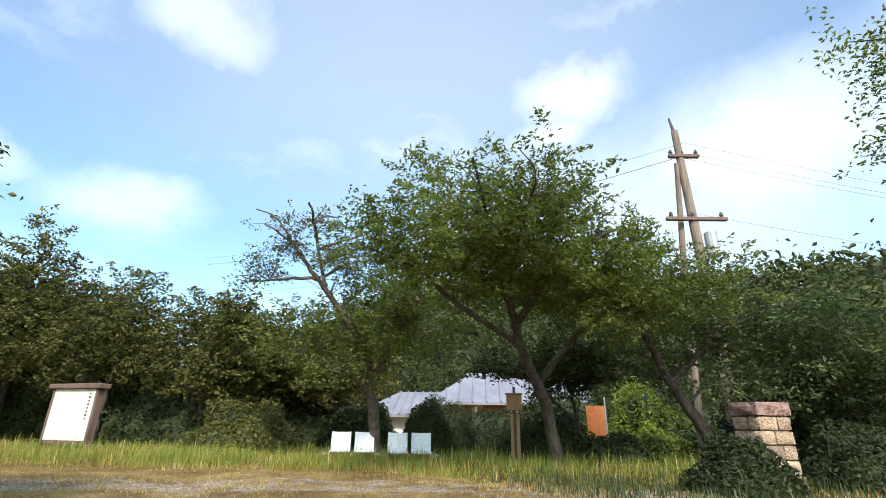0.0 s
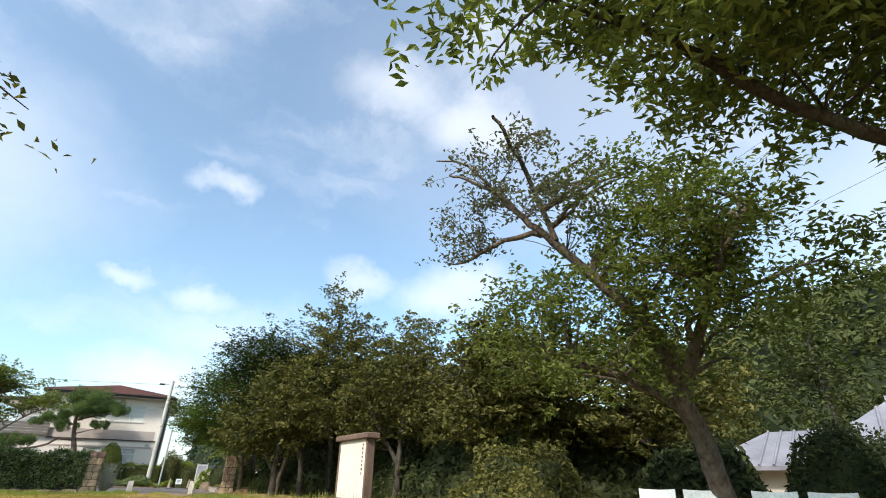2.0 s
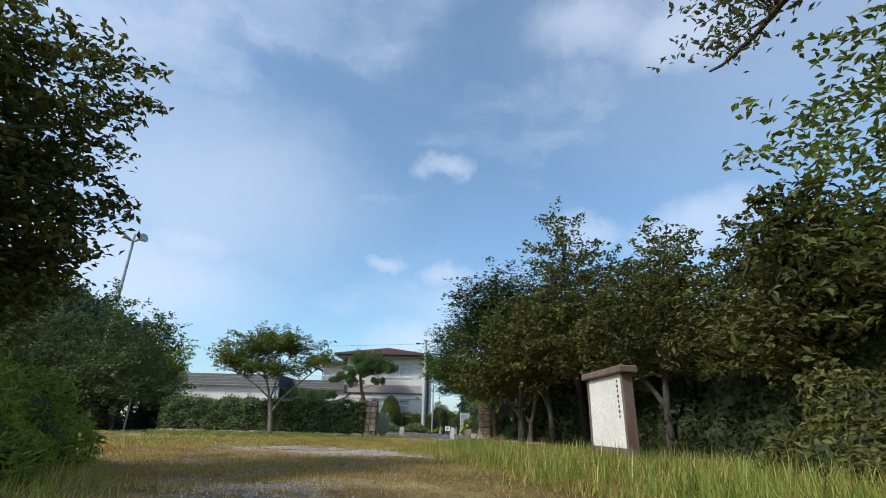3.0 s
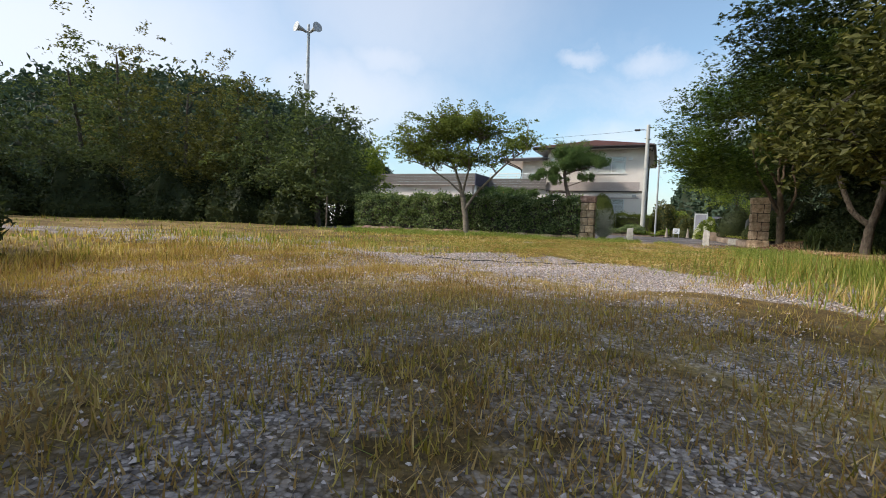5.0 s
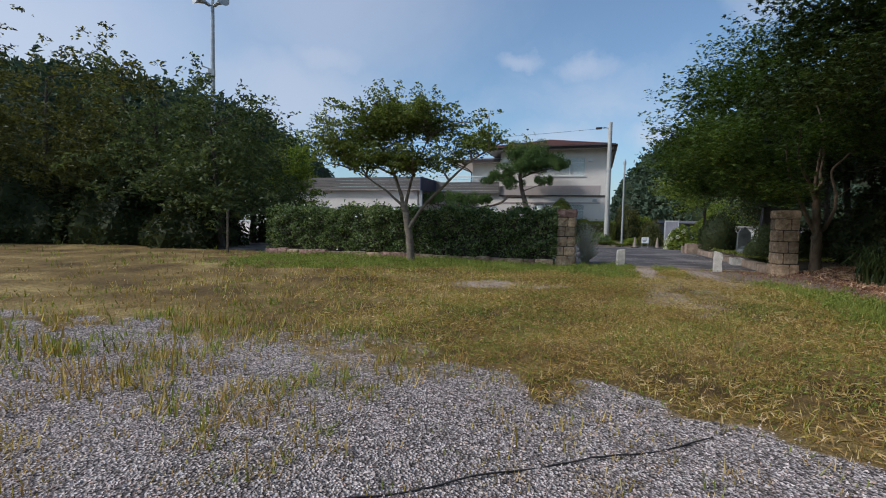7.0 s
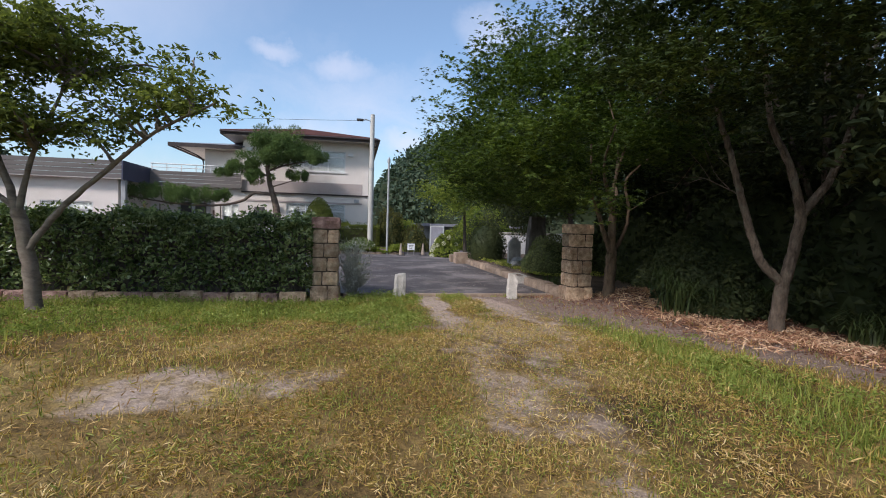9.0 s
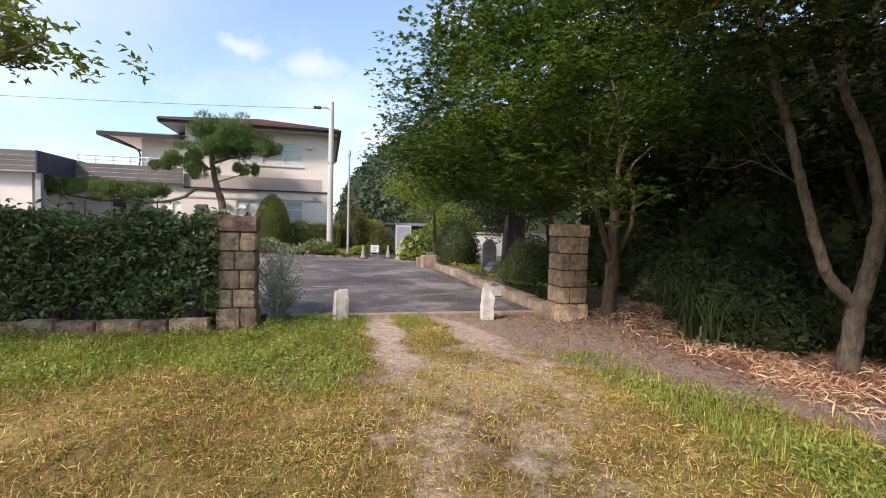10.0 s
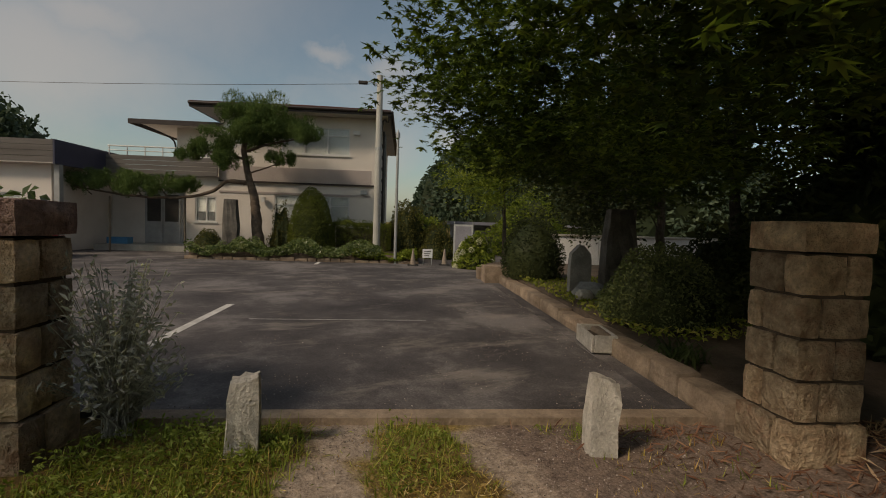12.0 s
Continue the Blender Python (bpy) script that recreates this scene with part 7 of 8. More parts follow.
def silver_bush():
    """A straggly silver-leaved herb: thin wands with small pale leaves."""
    rng, q = np.random.default_rng(150), random.Random(150)
    base = gate(0.22, 0.42)
    root = empty("silver_bush", Matrix.Translation(base), "straggly silver-grey herb beside the gate pillar", "shrub")
    wands, pts = [], []
    for k in range(170):
        a, reach, h = q.uniform(0, 6.283), q.uniform(0.05, 0.42), q.uniform(0.25, 1.15)
        tip = np.array([math.cos(a) * reach, math.sin(a) * reach, h])
        midp = tip * np.array([0.45, 0.45, 0.6])
        wands.append(([(q.uniform(-0.08, 0.08), q.uniform(-0.08, 0.08), 0), tuple(midp), tuple(tip)], 0.006, 0.002))
        for t in np.linspace(0.2, 1.0, 17):
            p = midp * 2 * t if t < 0.5 else midp + (tip - midp) * (t - 0.5) * 2
            pts.append(p + rng.normal(0, 0.022, 3))
    wood_mesh("stem", wands, LEAF_SILVER, root, q, 4)
    v, f = leaf_arrays(np.array(pts), 0.062, 0.020, rng, flat=0.2)
    raw_mesh("foliage", v, f, LEAF_SILVER, root)
    return root


silver_bush()


def hydrangea():
    root = shrub("hydrangea", "hydrangea bush with white flower heads", tuple(gate(4.35, 12.6)), (0.62, 0.62, 1.0), 1800, LEAF_BRIGHT, 0.13, 151, category="flowering shrub")
    rng = np.random.default_rng(152)
    way = unit_rows(rng.normal(0, 1, (34, 3)))
    way[:, 2] = np.abs(way[:, 2])
    for c in way * np.array([0.62, 0.62, 1.0]):
        pts = c + unit_rows(rng.normal(0, 1, (60, 3))) * 0.085
        v, f = leaf_arrays(pts, 0.045, 0.04, rng, flat=0.1)
        raw_mesh("flower_head", v, f, FLOWER, root)


hydrangea()


def road_cone(a, b):
    root = empty("road_cone", GATE @ pose(a, b, 0.004), "faded road cone at the end of the car park", "road cone", "road cones")
    part("cone_body", tube_bm([(0, 0, 0.03), (0, 0, 0.50), (0, 0, 0.55)], [0.10, 0.03, 0.022], 12), CONE_GREY, root)
    part("cone_base", box_bm(-0.18, 0.18, -0.18, 0.18, 0.0, 0.03), RUBBER, root)
    return root


road_cone(2.36, 13.15)
road_cone(3.45, 13.55)


def barrier_sign():
    root = empty("barrier_sign", GATE @ pose(2.85, 13.3, 0), "small white notice plate on a wire frame", "sign")
    part("plate", box_bm(-0.17, 0.17, -0.01, 0.01, 0.25, 0.55, 0.004), PLASTIC_WHITE, root)
    for x in (-0.14, 0.14):
        part("leg", tube_bm([(x, 0.01, 0), (x, 0.01, 0.25)], [0.012, 0.012], 6), METAL_GREY, root)
    for k in range(3):
        part("lettering_bar", box_bm(-0.11, 0.11 - 0.03 * k, -0.016, -0.013, 0.46 - k * 0.07, 0.48 - k * 0.07), INK, root)
    return root


barrier_sign()


def display_board():
    root = empty("display_board", GATE @ pose(3.75, 13.3, 0, 0, 0, -20), "grey glazed display board by the drive", "notice board")
    part("panel", box_bm(0.0, 0.62, -0.03, 0.03, 0.12, 1.42), METAL_GREY, root)
    part("pane", box_bm(0.04, 0.58, -0.042, -0.034, 0.2, 1.36), ROOF_TILE, root)
    for x in (-0.025, 0.62):
        part("post", box_bm(x, x + 0.025, -0.03, 0.03, 0.0, 1.5), METAL_GREY, root)
    return root


display_board()


def car(m, label):
    """A small estate car: lower body, cabin, glass, wheels, lights."""
    root = empty("parked_car", m, label, "car")

    def lathe(profile, half, material, name, inset=0.0, parent=root, label=""):
        bm = bmesh.new()
        rows = [[bm.verts.new((x, s * (half - (inset if z > 0.95 else 0)), z)) for x, z in profile] for s in (-1, 1)]
        n = len(profile)
        for i in range(n):
            bm.faces.new((rows[0][i], rows[0][(i + 1) % n], rows[1][(i + 1) % n], rows[1][i]))
        bm.faces.new(rows[0][::-1])
        bm.faces.new(rows[1])
        bmesh.ops.recalc_face_normals(bm, faces=bm.faces[:])
        bmesh.ops.bevel(bm, geom=bm.edges[:], offset=0.03, segments=2, affect="EDGES")
        return part(name, bm, material, parent, label)

    lathe([(-2.0, 0.35), (2.0, 0.35), (2.05, 0.62), (1.9, 0.86), (1.0, 0.96), (-1.95, 0.98), (-2.05, 0.7)], 0.83, PAINT_RED, "body", label="red lower body")
    lathe([(1.0, 0.965), (0.35, 1.50), (-1.5, 1.52), (-1.9, 0.985)], 0.78, PAINT_WHITE, "cabin", 0.10, label="white cabin")
    lathe([(2.0, 0.90), (1.9, 0.93), (1.05, 1.00), (1.05, 0.97)], 0.74, PAINT_PINK, "bonnet")
    for s in (-1, 1):
        part("side_window", box_bm(-1.35, 0.4, s * 0.735 - 0.012, s * 0.735 + 0.012, 1.05, 1.40), DARK_ROOM, root)
    for x in (-1.25, 1.3):
        for s in (-1, 1):
            w = part("wheel", tube_bm([(x, s * 0.70, 0.31), (x, s * 0.87, 0.31)], [0.31, 0.31], 18), RUBBER, root)
            part("rim", tube_bm([(x, s * 0.84, 0.31), (x, s * 0.885, 0.31)], [0.19, 0.17], 12), METAL_GREY, w)
    for s in (-1, 1):
        part("headlight", box_bm(1.93, 2.04, s * 0.62 - 0.14, s * 0.62 + 0.14, 0.66, 0.80, 0.02), PLASTIC_WHITE, root)
    return root


car(GATE @ pose(-10.9, 12.6, 0.004, 0, 0, 8), "small red and white car parked by the low block")


def crate(m):
    root = empty("crate", m, "blue plastic crate by the entrance", "crate")
    part("base", box_bm(-0.4, 0.4, -0.2, 0.2, 0.0, 0.03), PLASTIC_BLUE, root)
    for n, b in (("side", (-0.4, 0.4, -0.2, -0.17)), ("side", (-0.4, 0.4, 0.17, 0.2)), ("end", (-0.4, -0.37, -0.168, 0.168)), ("end", (0.37, 0.4, -0.168, 0.168))):
        part(n, box_bm(*b, 0.032, 0.26), PLASTIC_BLUE, root)
    return root


crate(GATE @ pose(-9.45, 17.5, 0.22))


def far_shed():
    root = empty("shed", GATE @ pose(8.6, 25.0, 0), "low grey shed with bluish roof beyond the drive", "shed")
    part("wall", box_bm(-3.5, 3.5, 0, 4, 0, 1.4), GREYSTONE, root)
    part("roof", box_bm(-3.9, 3.9, -0.5, 4.5, 1.4, 1.58), ROOF_TILE, root)
    part("door", box_bm(-2.4, -1.2, -0.05, 0.0, 0, 1.25), FASCIA_GREY, root)
    return root


far_shed()


def boundary_wall():
    root = empty("boundary_wall", GATE @ pose(0, 0, 0), "low white rendered wall beyond the memorial bed", "wall")
    for k in range(5):
        x = 6.6 + k * 2.2
        part("wall_panel", box_bm(x, x + 2.18, 13.2, 13.35, 0.0, 1.12, 0.01), PAINT_WHITE, root)
        part("coping", box_bm(x, x + 2.18, 13.15, 13.40, 1.124, 1.20, 0.01), CONCRETE, root, "grey concrete coping")
    return root


boundary_wall()


def hedge_edging():
    root = empty("hedge_edging", GATE @ pose(0, 0, 0), "row of low edging stones under the hedge", "edging")
    q = random.Random(26)
    a = -9.6
    while a < -0.62:
        w = q.uniform(0.32, 0.55)
        part("edging_stone", rough_block(a, min(a + w, -0.56) - 0.02, -0.26, -0.07, -0.06, 0.15 + q.uniform(-0.02, 0.03), q, 0.012), REDSTONE if q.random() < 0.6 else SANDSTONE, root)
        a += w
    return root


hedge_edging()


def hose():
    """A thin dark hose that dips in and out of the gravel."""
    rng = random.Random(61)
    pts = []
    for i in range(33):
        t = i / 32
        x = -14.02 - 0.5 * t + 0.02 * math.sin(t * 9)
        y = 8.2 + 2.1 * t
        pts.append(Vector((x, y, float(height(np.array(x), np.array(y))) + 0.008 + 0.007 * math.sin(t * 21) + rng.uniform(-0.004, 0.004))))
    root = empty("garden_hose", Matrix.Translation(pts[0]), "thin dark rubber hose half buried in the gravel", "hose")
    part("tube", tube_bm([p - pts[0] for p in pts], [0.0045] * 33, 6), RUBBER, root)


hose()


# ---- grass, gravel, litter ----
def scatter(rng, x0, x1, y0, y1, per_m2):
    n = int((x1 - x0) * (y1 - y0) * per_m2)
    return rng.uniform(x0, x1, n), rng.uniform(y0, y1, n)


def blades(name, label, x, y, h, w, lean, material, rng):
    """Leaning blades that taper to a point, one mesh."""
    n = len(x)
    z = height(x, y) - 0.008
    a = rng.uniform(0, 2 * np.pi, n)
    d = np.stack([np.cos(a), np.sin(a)], 1)
    s = np.stack([-d[:, 1], d[:, 0]], 1) * (w * 0.7)[:, None]
    tilt = lean * rng.uniform(0.1, 1.6, n)
    base = np.stack([x, y], 1)
    tip = base + d * (h * np.sin(tilt))[:, None]
    zt = z + h * np.clip(np.cos(tilt), 0.12, 1)
    v = np.stack([np.column_stack([base - s, z]), np.column_stack([base + s, z]), np.column_stack([tip, zt])], 1).reshape(-1, 3)
    f = np.arange(3 * n).reshape(n, 3)
    return tagged(raw_mesh(name, v, f, material), label, "grass", kind="stuff")


def grow():
    """Tufts of blades: thick in the turf, in single clumps on the gravel, hardly any in the ruts."""
    rng = np.random.default_rng(9)
    per = 6
    # thick along the middle of the field, thinner and coarser towards its rims
    x, y = scatter(rng, -42, 8, -16, 17.5, 230)
    off = line_gap(x, y, [(-25, 15), (-19, 12.8), (-12, 8.6), (-5, 7.8), (0, 7.0)])
    some = rng.uniform(0, 1, len(x)) < 0.008 + 0.045 * smooth(14, 5, off) + 0.16 * smooth(9.5, 5.0, off) + 0.85 * smooth(6.0, 1.6, off)
    # thicker turf before the gate
    x2, y2 = scatter(rng, -24.2, -14.5, 8.0, 16.6, 330)
    thick = rng.uniform(0, 1, len(x2)) < smooth(4.2, 1.2, line_gap(x2, y2, [(-24.5, 14.2), (-19.5, 13.4), (-17.5, 12.6)]))
    x2, y2 = x2[thick], y2[thick]
    x, y = np.concatenate([x[some], x2]), np.concatenate([y[some], y2])
    off = line_gap(x, y, [(-25, 15), (-19, 12.8), (-12, 8.6), (-5, 7.8), (0, 7.0)])
    g, s, l, lush, tall = zones(x, y)
    p = patchy(x, y)
    fine = patchy(x * 3.1 + 5, y * 3.1)
    clump = smooth(0.44, 0.58, patchy(x * 1.9 + 1, y * 1.9 + 4))
    here = np.clip(1.2 - 1.05 * g - 1.0 * s - 1.0 * l + 0.4 * lush, 0.0, 1) * (0.25 + 0.75 * fine + 0.3 * p)
    here = np.maximum(here, (0.07 + 0.93 * clump) * smooth(0.15, 0.4, g) * (1 - 0.45 * smooth(8.0, 9.5, y)))
    here = np.maximum(here, 0.85 * fine * smooth(-13.6, -12.6, x) * smooth(4.5, 2.5, np.abs(y - 8)))
    here = np.maximum(here, 0.07 * (l < 0.7)) * (1 - 0.97 * smooth(0.3, 0.6, s))
    keep = (rng.uniform(0, 1, len(x)) < here) & ~hard(x, y) & (s < 0.72)
    x, y, off, g, s, lush, tall, p, fine, clump = (v[keep] for v in (x, y, off, g, s, lush, tall, p, fine, clump))
    a, b = gate_ab(x, y)
    green = np.clip(0.05 + 0.70 * lush + 0.7 * tall + 0.17 * smooth(-13, -20, x) * smooth(6, 10, y) + 0.5 * (p - 0.5) + 0.7 * (fine - 0.5) + 0.2 * smooth(-3.2, -1.6, b) - 0.16 * smooth(-15.5, -14, x) * (1 - tall) + 0.22 * smooth(-20, -17.5, x) * smooth(-13.2, -14.5, x) + 0.2 * smooth(10.5, 8.5, y) * smooth(-15.5, -17, x), 0, 1)
    draw = rng.uniform(0, 1, len(x))
    kind = np.where(draw < green, 2, np.where(draw < green + 0.5 * (1 - green), 1, 0))
    high = (0.044 + 0.04 * p + 0.065 * lush + 0.22 * tall + 0.035 * smooth(2.0, 4.5, off) + 0.045 * clump * smooth(0.15, 0.4, g)) * rng.uniform(0.6, 1.3, len(x))
    low = smooth(-15.5, -13.5, x) * smooth(3.5, 2.0, off) * (1 - tall)
    high = high * (1 - 0.42 * low)
    size = 1.0 + 1.7 * smooth(1.6, 10, off) - 0.3 * low
    wide = rng.uniform(0.02, 0.06, len(x)) * size
    lean = 1.32 - 0.45 * smooth(0.15, 0.4, g) - 0.35 * smooth(1.8, 3.5, off)
    x, y, kind, high, size, wide, lean = (np.repeat(v, per) for v in (x, y, kind, high, size, wide, lean))
    n = len(x)
    x, y = x + rng.normal(0, 1, n) * wide, y + rng.normal(0, 1, n) * wide
    h = high * rng.uniform(0.5, 1.2, n)
    w = (0.0056 + 0.012 * np.clip(h - 0.05, 0, 0.25)) * size * rng.uniform(0.7, 1.4, n)
    ok = ~hard(x, y)
    for idx, label, material in ((0, "short straw-coloured dry grass over the field", GRASS_DRY), (1, "half-dry yellow-green grass over the field", GRASS_MIX), (2, "fresh green grass beside the hedge and ruts", GRASS_GREEN)):
        k = ok & (kind == idx)
        blades("grass", label, x[k], y[k], h[k], w[k], lean[k], material, rng)


grow()


def turf_mat():
    """Short leaves of mown grass lying over one another: tan, yellow and green in drifts, with bare soil between."""
    rng = np.random.default_rng(47)
    x, y = scatter(rng, -24.3, -13.0, 7.6, 16.6, 4000)
    off = line_gap(x, y, [(-24.2, 15.2), (-21.5, 14.2), (-19.0, 12.8), (-17.5, 11.4), (-16.5, 10.8)])
    g, s, l, lush, tall = zones(x, y)
    fine = patchy(x * 4.3 + 1, y * 4.3 + 6)
    p = patchy(x * 0.9 + 4, y * 0.9)
    here = (0.10 + 0.90 * smooth(2.7, 0.9, off)) * smooth(0.22, 0.52, fine) * np.clip(1.0 - 1.3 * s - 1.2 * l - 1.4 * smooth(0.2, 0.6, g), 0, 1)
    keep = (rng.uniform(0, 1, len(x)) < here) & ~hard(x, y)
    x, y, off, lush, p = x[keep], y[keep], off[keep], lush[keep], p[keep]
    green = np.clip(0.16 + 0.55 * lush + 0.9 * (p - 0.5) + 0.8 * (patchy(x * 2.1, y * 2.1 + 2) - 0.5), 0.02, 0.9)
    draw = rng.uniform(0, 1, len(x))
    kind = np.where(draw < green, 2, np.where(draw < green + 0.42 * (1 - green), 1, 0))
    c = np.stack([x, y, height(x, y) + rng.uniform(0.004, 0.05, len(x)) ** 1.0], 1)
    size = 1 + 0.7 * smooth(0.9, 2.8, off)
    for idx, label, material in ((0, "tan dead leaves of the mown turf", GRASS_DRY), (1, "yellowing leaves of the mown turf", GRASS_MIX), (2, "green leaves of the mown turf", GRASS_GREEN)):
        k = kind == idx
        v, f = leaf_arrays(c[k], 0.050 * size[k], 0.0052 * size[k], rng, droop=0.0, flat=0.5)
        tagged(raw_mesh("turf", v, f, material), label, "grass", kind="stuff")


turf_mat()


def brown_fuzz():
    """Short brown and straw-coloured grass that has come up through the gravel south of the bare streak."""
    rng = np.random.default_rng(27)
    x, y = scatter(rng, -16.5, -8.0, 4.2, 10.4, 620)
    south = smooth(0.5, -0.9, y - np.interp(x, [-16.5, -14.5, -12.5, -11, -9, -8], [6.6, 7.4, 8.7, 9.9, 10.3, 10.3]))
    fine = patchy(x * 2.6 + 3, y * 2.6 + 8)
    keep = rng.uniform(0, 1, len(x)) < south * smooth(0.14, 0.46, fine) * smooth(1.4, 3.2, gravel_depth(x, y))
    x, y, fine = x[keep], y[keep], fine[keep]
    high = (0.026 + 0.036 * fine) * rng.uniform(0.6, 1.4, len(x))
    dry = rng.uniform(0, 1, len(x)) < 0.62
    x, y, high, dry = (np.repeat(v, 9) for v in (x, y, high, dry))
    x, y = x + rng.normal(0, 0.045, len(x)), y + rng.normal(0, 0.045, len(x))
    h = high * rng.uniform(0.5, 1.3, len(x))
    for k, label, material in ((dry, "short brown grass through thin gravel", GRASS_BROWN), (~dry, "half-dry short grass through thin gravel", GRASS_MIX)):
        blades("grass", label, x[k], y[k], h[k], 0.0045 * rng.uniform(0.7, 1.4, k.sum()), 1.0, material, rng)


brown_fuzz()


def tall_grass():
    """Seeding grass round the sign and along the thicket."""
    rng = np.random.default_rng(19)
    x, y = scatter(rng, -16, 7, 3.0, 16.0, 380)
    tall = zones(x, y)[4]
    keep = (rng.uniform(0, 1, len(x)) < tall * 0.75 * (0.3 + 0.7 * patchy(x, y)) * smooth(14.5, 13.2, y)) & ~hard(x, y)
    x, y = x[keep], y[keep]
    h = rng.uniform(0.12, 0.36, len(x))
    blades("tall_grass", "tall yellow-green seeding grass", x, y, h, rng.uniform(0.0045, 0.0085, len(x)), 0.65, GRASS_GREEN, rng)


tall_grass()


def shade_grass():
    """Soft grass under the cherry tree and round the short pillar; its dark colour stands for shade."""
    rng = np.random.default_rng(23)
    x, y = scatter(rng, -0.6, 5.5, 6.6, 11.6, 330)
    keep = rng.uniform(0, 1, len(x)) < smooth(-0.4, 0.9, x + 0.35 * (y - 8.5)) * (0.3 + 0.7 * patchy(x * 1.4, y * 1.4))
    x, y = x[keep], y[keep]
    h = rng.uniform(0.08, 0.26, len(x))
    blades("grass", "green grass under the cherry tree, shade put into its dark colour", x, y, h, rng.uniform(0.007, 0.014, len(x)), 0.6, LEAF_STRAP, rng)


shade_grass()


def verge_grass():
    """Fresh bright grass along the edge of the leaf litter."""
    rng = np.random.default_rng(67)
    x, y = scatter(rng, -20.4, -13.6, 12.6, 16.2, 900)
    off = line_gap(x, y, [(-20.3, 15.75), (-19.3, 15.35), (-18.2, 14.95), (-17.0, 14.45), (-15.2, 13.7)])
    wide = 0.18 + 0.11 * (x + 20.4)
    keep = rng.uniform(0, 1, len(x)) < smooth(1.0, 0.5, off / wide) * smooth(0.28, 0.55, patchy(x * 1.8, y * 1.8 + 5))
    x, y = x[keep], y[keep]
    h = rng.uniform(0.07, 0.17, len(x))
    blades("grass", "fresh bright green grass along the leaf litter", x, y, h, rng.uniform(0.005, 0.010, len(x)), 0.75, LEAF_WEED, rng)


verge_grass()


def weeds():
    """Low broad-leaved weeds in front of the hedge and along the litter."""
    rng = np.random.default_rng(29)
    x, y = scatter(rng, -27, -14, 5, 17.5, 2500)
    lush = zones(x, y)[3]
    keep = (rng.uniform(0, 1, len(x)) < lush * 0.9 * patchy(x * 1.3, y * 1.3) * (zones(x, y)[1] < 0.2)) & ~hard(x, y) & ((gate_ab(x, y)[0] < 1.9 + rng.normal(0, 0.2, len(x))) | (patchy(x * 2.4 + 7, y * 2.4) > 0.52))
    x, y = x[keep], y[keep]
    c = np.stack([x, y, height(x, y) + rng.uniform(0.25, 1.0, len(x)) * (0.03 + 0.26 * np.clip(patchy(x * 2.9, y * 2.9 + 3) - 0.28, 0, 1))], 1)
    # small creeping leaves through the turf before the gate
    x, y = scatter(rng, -24.5, -14.5, 7.0, 16.8, 2400)
    g, s, l, lush, tall = zones(x, y)
    thick = smooth(4.5, 1.2, line_gap(x, y, [(-24.5, 14.2), (-19.5, 13.4), (-17.5, 12.6)]))
    keep = (rng.uniform(0, 1, len(x)) < smooth(0.46, 0.72, patchy(x * 2.3 + 2, y * 2.3 + 1)) * thick * np.clip(0.34 - s * 1.0 - l * 0.5, 0, 1)) & ~hard(x, y)
    x, y = x[keep], y[keep]
    low = np.stack([x, y, height(x, y) + rng.uniform(0.01, 0.06, len(x))], 1)
    v, f = leaf_arrays(c, 0.044, 0.018, rng, flat=0.5)
    v2, f2 = leaf_arrays(low, 0.026, 0.011, rng, flat=0.6)
    v, f = np.concatenate([v, v2]), np.concatenate([f, f2 + len(v)])
    tagged(raw_mesh("weeds", v, f, LEAF_WEED), "low bright green broad-leaved weeds", "weeds", kind="stuff")


weeds()


def gravel_stones():
    rng = np.random.default_rng(39)
    x, y = scatter(rng, -19, -3.5, 3.0, 12.5, 1600)
    g = zones(x, y)[0]
    keep = (rng.uniform(0, 1, len(x)) < np.clip(g * 1.3 - 0.36, 0, 1) * (1.15 - 0.5 * patchy(x, y))) & (np.abs(y - 8.4) < 2.9)
    x, y = x[keep], y[keep]
    n = len(x)
    r = rng.uniform(0.004, 0.0082, n)
    z = height(x, y) + r * 0.3
    corner = np.array([(1, 0, 0), (0, 1, 0), (-1, 0, 0), (0, -1, 0), (0.15, 0.1, 0.75)])
    a = rng.uniform(0, np.pi, n)
    ca, sa = np.cos(a), np.sin(a)
    sx, sy = rng.uniform(0.8, 1.5, n), rng.uniform(0.7, 1.1, n)
    px = corner[None, :, 0] * sx[:, None] + rng.normal(0, 0.28, (n, 5))
    py = corner[None, :, 1] * sy[:, None] + rng.normal(0, 0.28, (n, 5))
    pz = corner[None, :, 2] * rng.uniform(0.6, 1.5, (n, 1)) + rng.normal(0, 0.2, (n, 5))
    v = np.stack([x[:, None] + r[:, None] * (px * ca[:, None] - py * sa[:, None]), y[:, None] + r[:, None] * (px * sa[:, None] + py * ca[:, None]), z[:, None] + r[:, None] * pz], 2).reshape(-1, 3)
    tri = np.array([(0, 1, 4), (1, 2, 4), (2, 3, 4), (3, 0, 4)])
    f = (np.arange(n)[:, None, None] * 5 + tri[None]).reshape(-1, 3)
    tagged(raw_mesh("gravel", v, f, GRAVEL), "pale pinkish-grey crushed gravel", "gravel", kind="stuff")


gravel_stones()


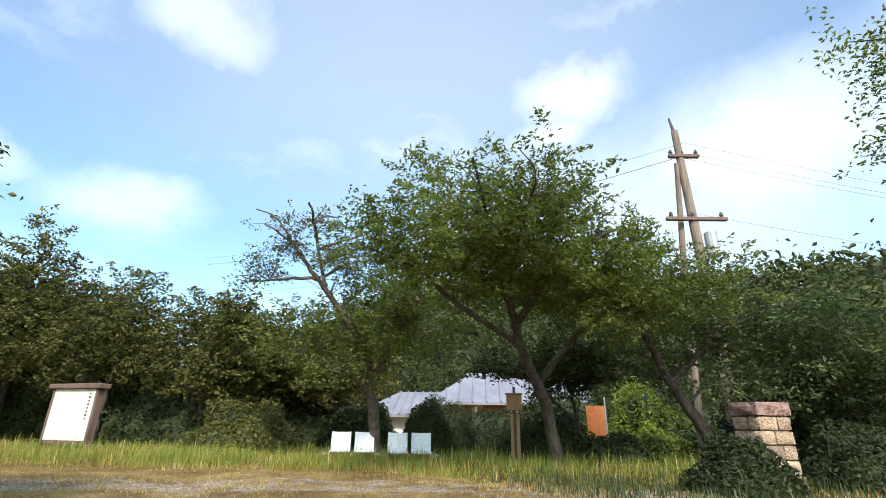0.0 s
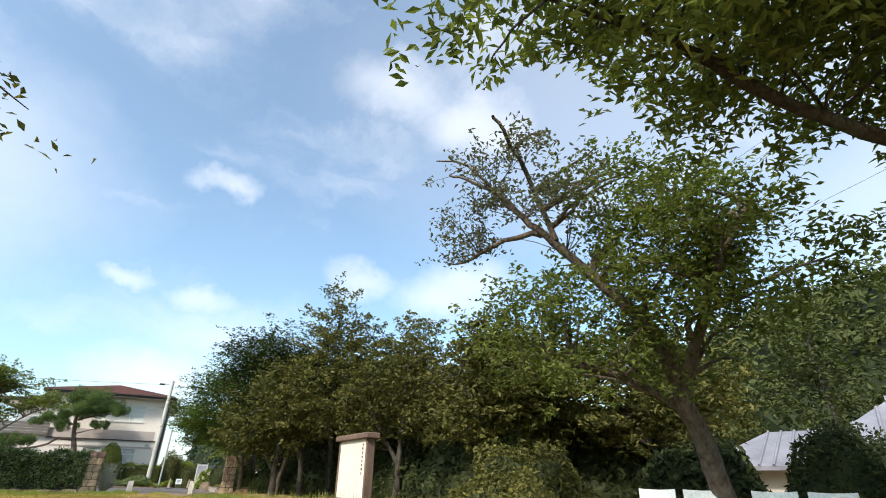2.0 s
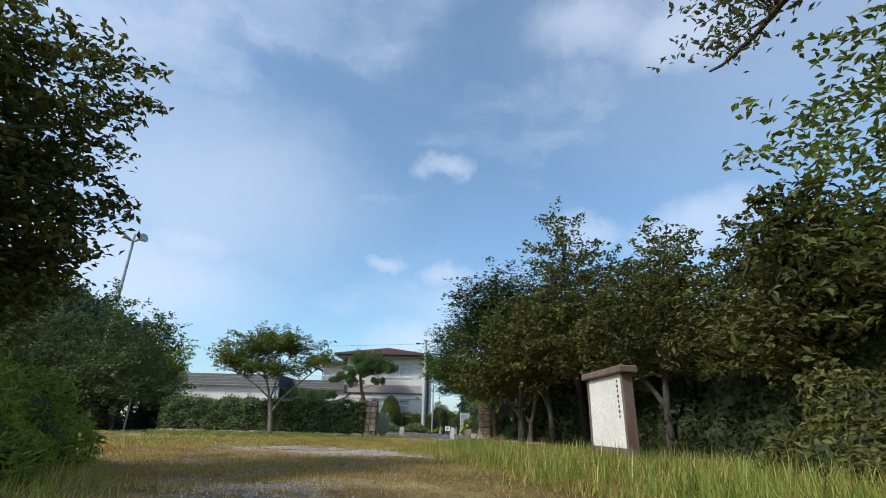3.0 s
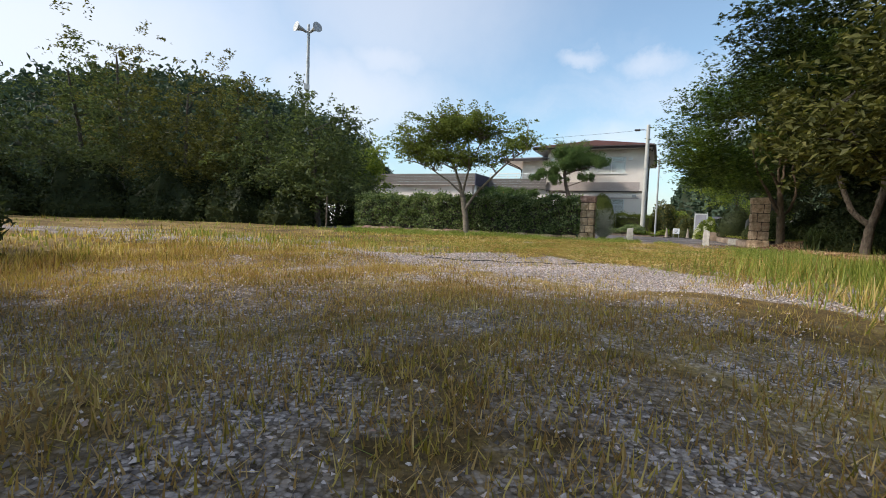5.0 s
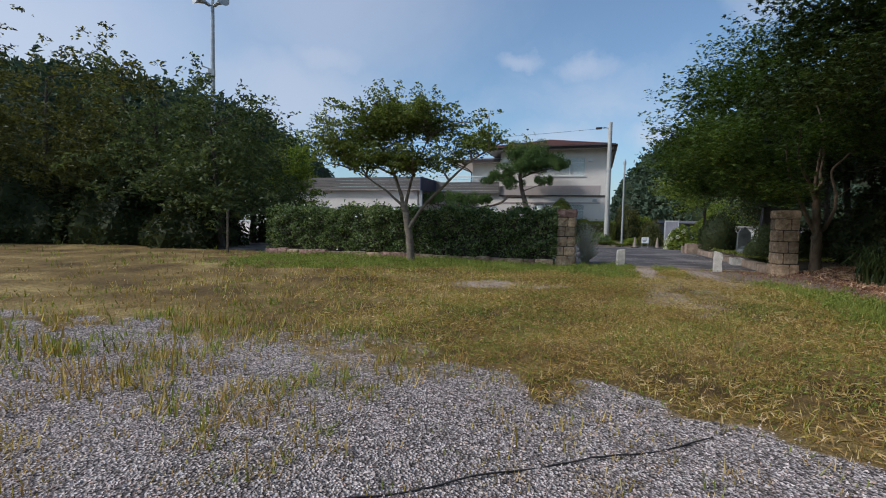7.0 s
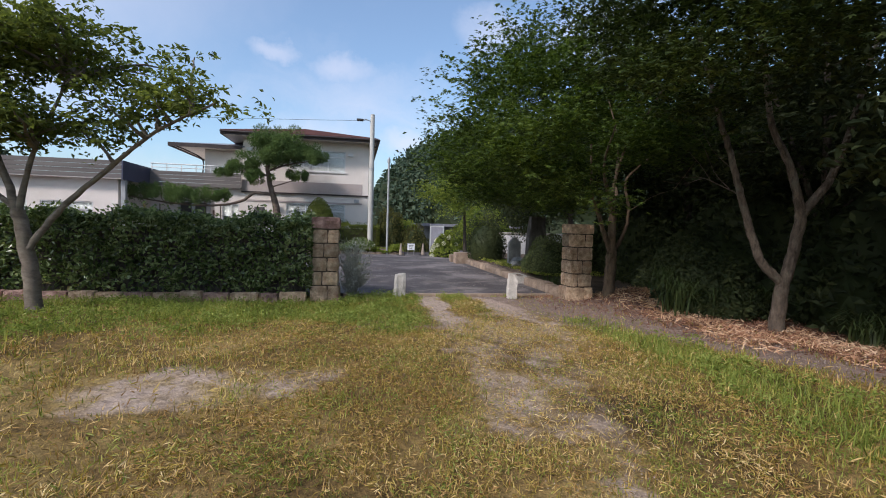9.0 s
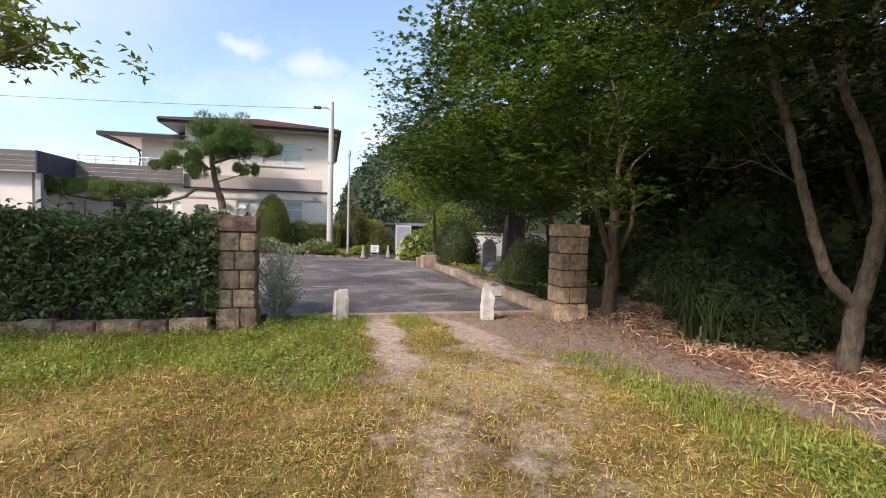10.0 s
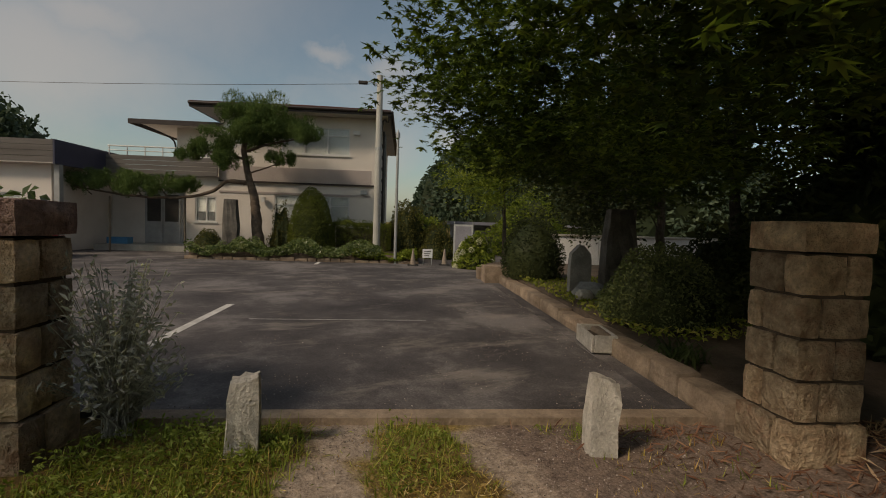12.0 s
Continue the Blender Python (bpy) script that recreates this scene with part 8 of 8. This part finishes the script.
def crumbs():
    """Loose grit on the bare soil before the gate and on the asphalt behind it."""
    rng = np.random.default_rng(59)
    x, y = scatter(rng, -25, -17.5, 12.0, 17.4, 2600)
    g, s, l, lush, tall = zones(x, y)
    keep = (rng.uniform(0, 1, len(x)) < np.clip(0.9 * s + 0.55 * l + 0.6 * g + 0.04, 0, 1) * patchy(x * 2.7, y * 2.7)) & ~hard(x, y)
    a, b = rng.uniform(0.2, 4.4, 26000), rng.uniform(0.8, 9.0, 26000)
    q = np.stack([-24.28 + a * 0.42 - b * 0.9075, 13.59 + a * 0.9075 + b * 0.42], 1)
    on = rng.uniform(0, 1, len(a)) < smooth(0.55, 0.85, patchy(q[:, 0] * 0.8 + 3, q[:, 1] * 0.8)) * 0.5 + 0.6 * smooth(3.7, 4.3, a) + 0.03
    x, y = np.concatenate([x[keep], q[on, 0]]), np.concatenate([y[keep], q[on, 1]])
    z = np.where(gate_ab(x, y)[1] > 0.7, 0.004, height(x, y))
    n = len(x)
    r = rng.uniform(0.002, 0.0068, n)
    corner = np.array([(1, 0, 0), (0, 1, 0), (-1, 0, 0), (0, -1, 0), (0.1, 0.1, 1.0)])
    p = corner[None] * rng.uniform(0.7, 1.4, (n, 1, 3)) + rng.normal(0, 0.15, (n, 5, 3))
    v = (np.stack([x, y, z + r * 0.1], 1)[:, None] + p * r[:, None, None]).reshape(-1, 3)
    tri = np.array([(0, 1, 4), (1, 2, 4), (2, 3, 4), (3, 0, 4)])
    f = (np.arange(n)[:, None, None] * 5 + tri[None]).reshape(-1, 3)
    tagged(raw_mesh("grit", v, f, GRIT), "loose pale grit on soil and asphalt", "gravel", kind="stuff")


crumbs()


def litter():
    rng = np.random.default_rng(49)
    x, y = scatter(rng, -24, -13.5, 15.6, 21, 950)
    l = zones(x, y)[2]
    keep = (rng.uniform(0, 1, len(x)) < l * 0.9 * smooth(16.2, 17.6, y) * (0.3 + 0.7 * smooth(4.3, 5.3, gate_ab(x, y)[0]))) & ~hard(x, y)
    x, y = x[keep], y[keep]
    c = np.stack([x, y, height(x, y) + rng.uniform(0.005, 0.05, len(x))], 1)
    v, f = leaf_arrays(c, 0.115, 0.011, rng, droop=0.0, flat=0.6)
    tagged(raw_mesh("leaf_litter", v, f, LITTER), "reddish-brown fallen leaves and straw", "leaf litter", kind="stuff")


litter()


def fallen_straw():
    """Pale bamboo sheaths and straw piled at the foot of the maple."""
    rng = np.random.default_rng(53)
    x, y = scatter(rng, -24, -16.5, 15.8, 20.5, 640)
    pile = smooth(0.40, 0.62, patchy(x * 0.9 + 2, y * 0.9 + 1))
    pile = np.maximum(pile, smooth(1.9, 0.7, np.hypot(x + 21.0, (y - 17.7) * 1.2)))
    keep = (rng.uniform(0, 1, len(x)) < pile * (zones(x, y)[2] > 0.6) * smooth(4.7, 5.5, gate_ab(x, y)[0])) & ~hard(x, y)
    x, y = x[keep], y[keep]
    c = np.stack([x, y, height(x, y) + rng.uniform(0.02, 0.06, len(x))], 1)
    v, f = leaf_arrays(c, 0.16, 0.015, rng, droop=0.0, flat=0.6)
    tagged(raw_mesh("fallen_straw", v, f, STRAW), "pale tan bamboo sheaths and straw under the maple", "leaf litter", kind="stuff")


fallen_straw()
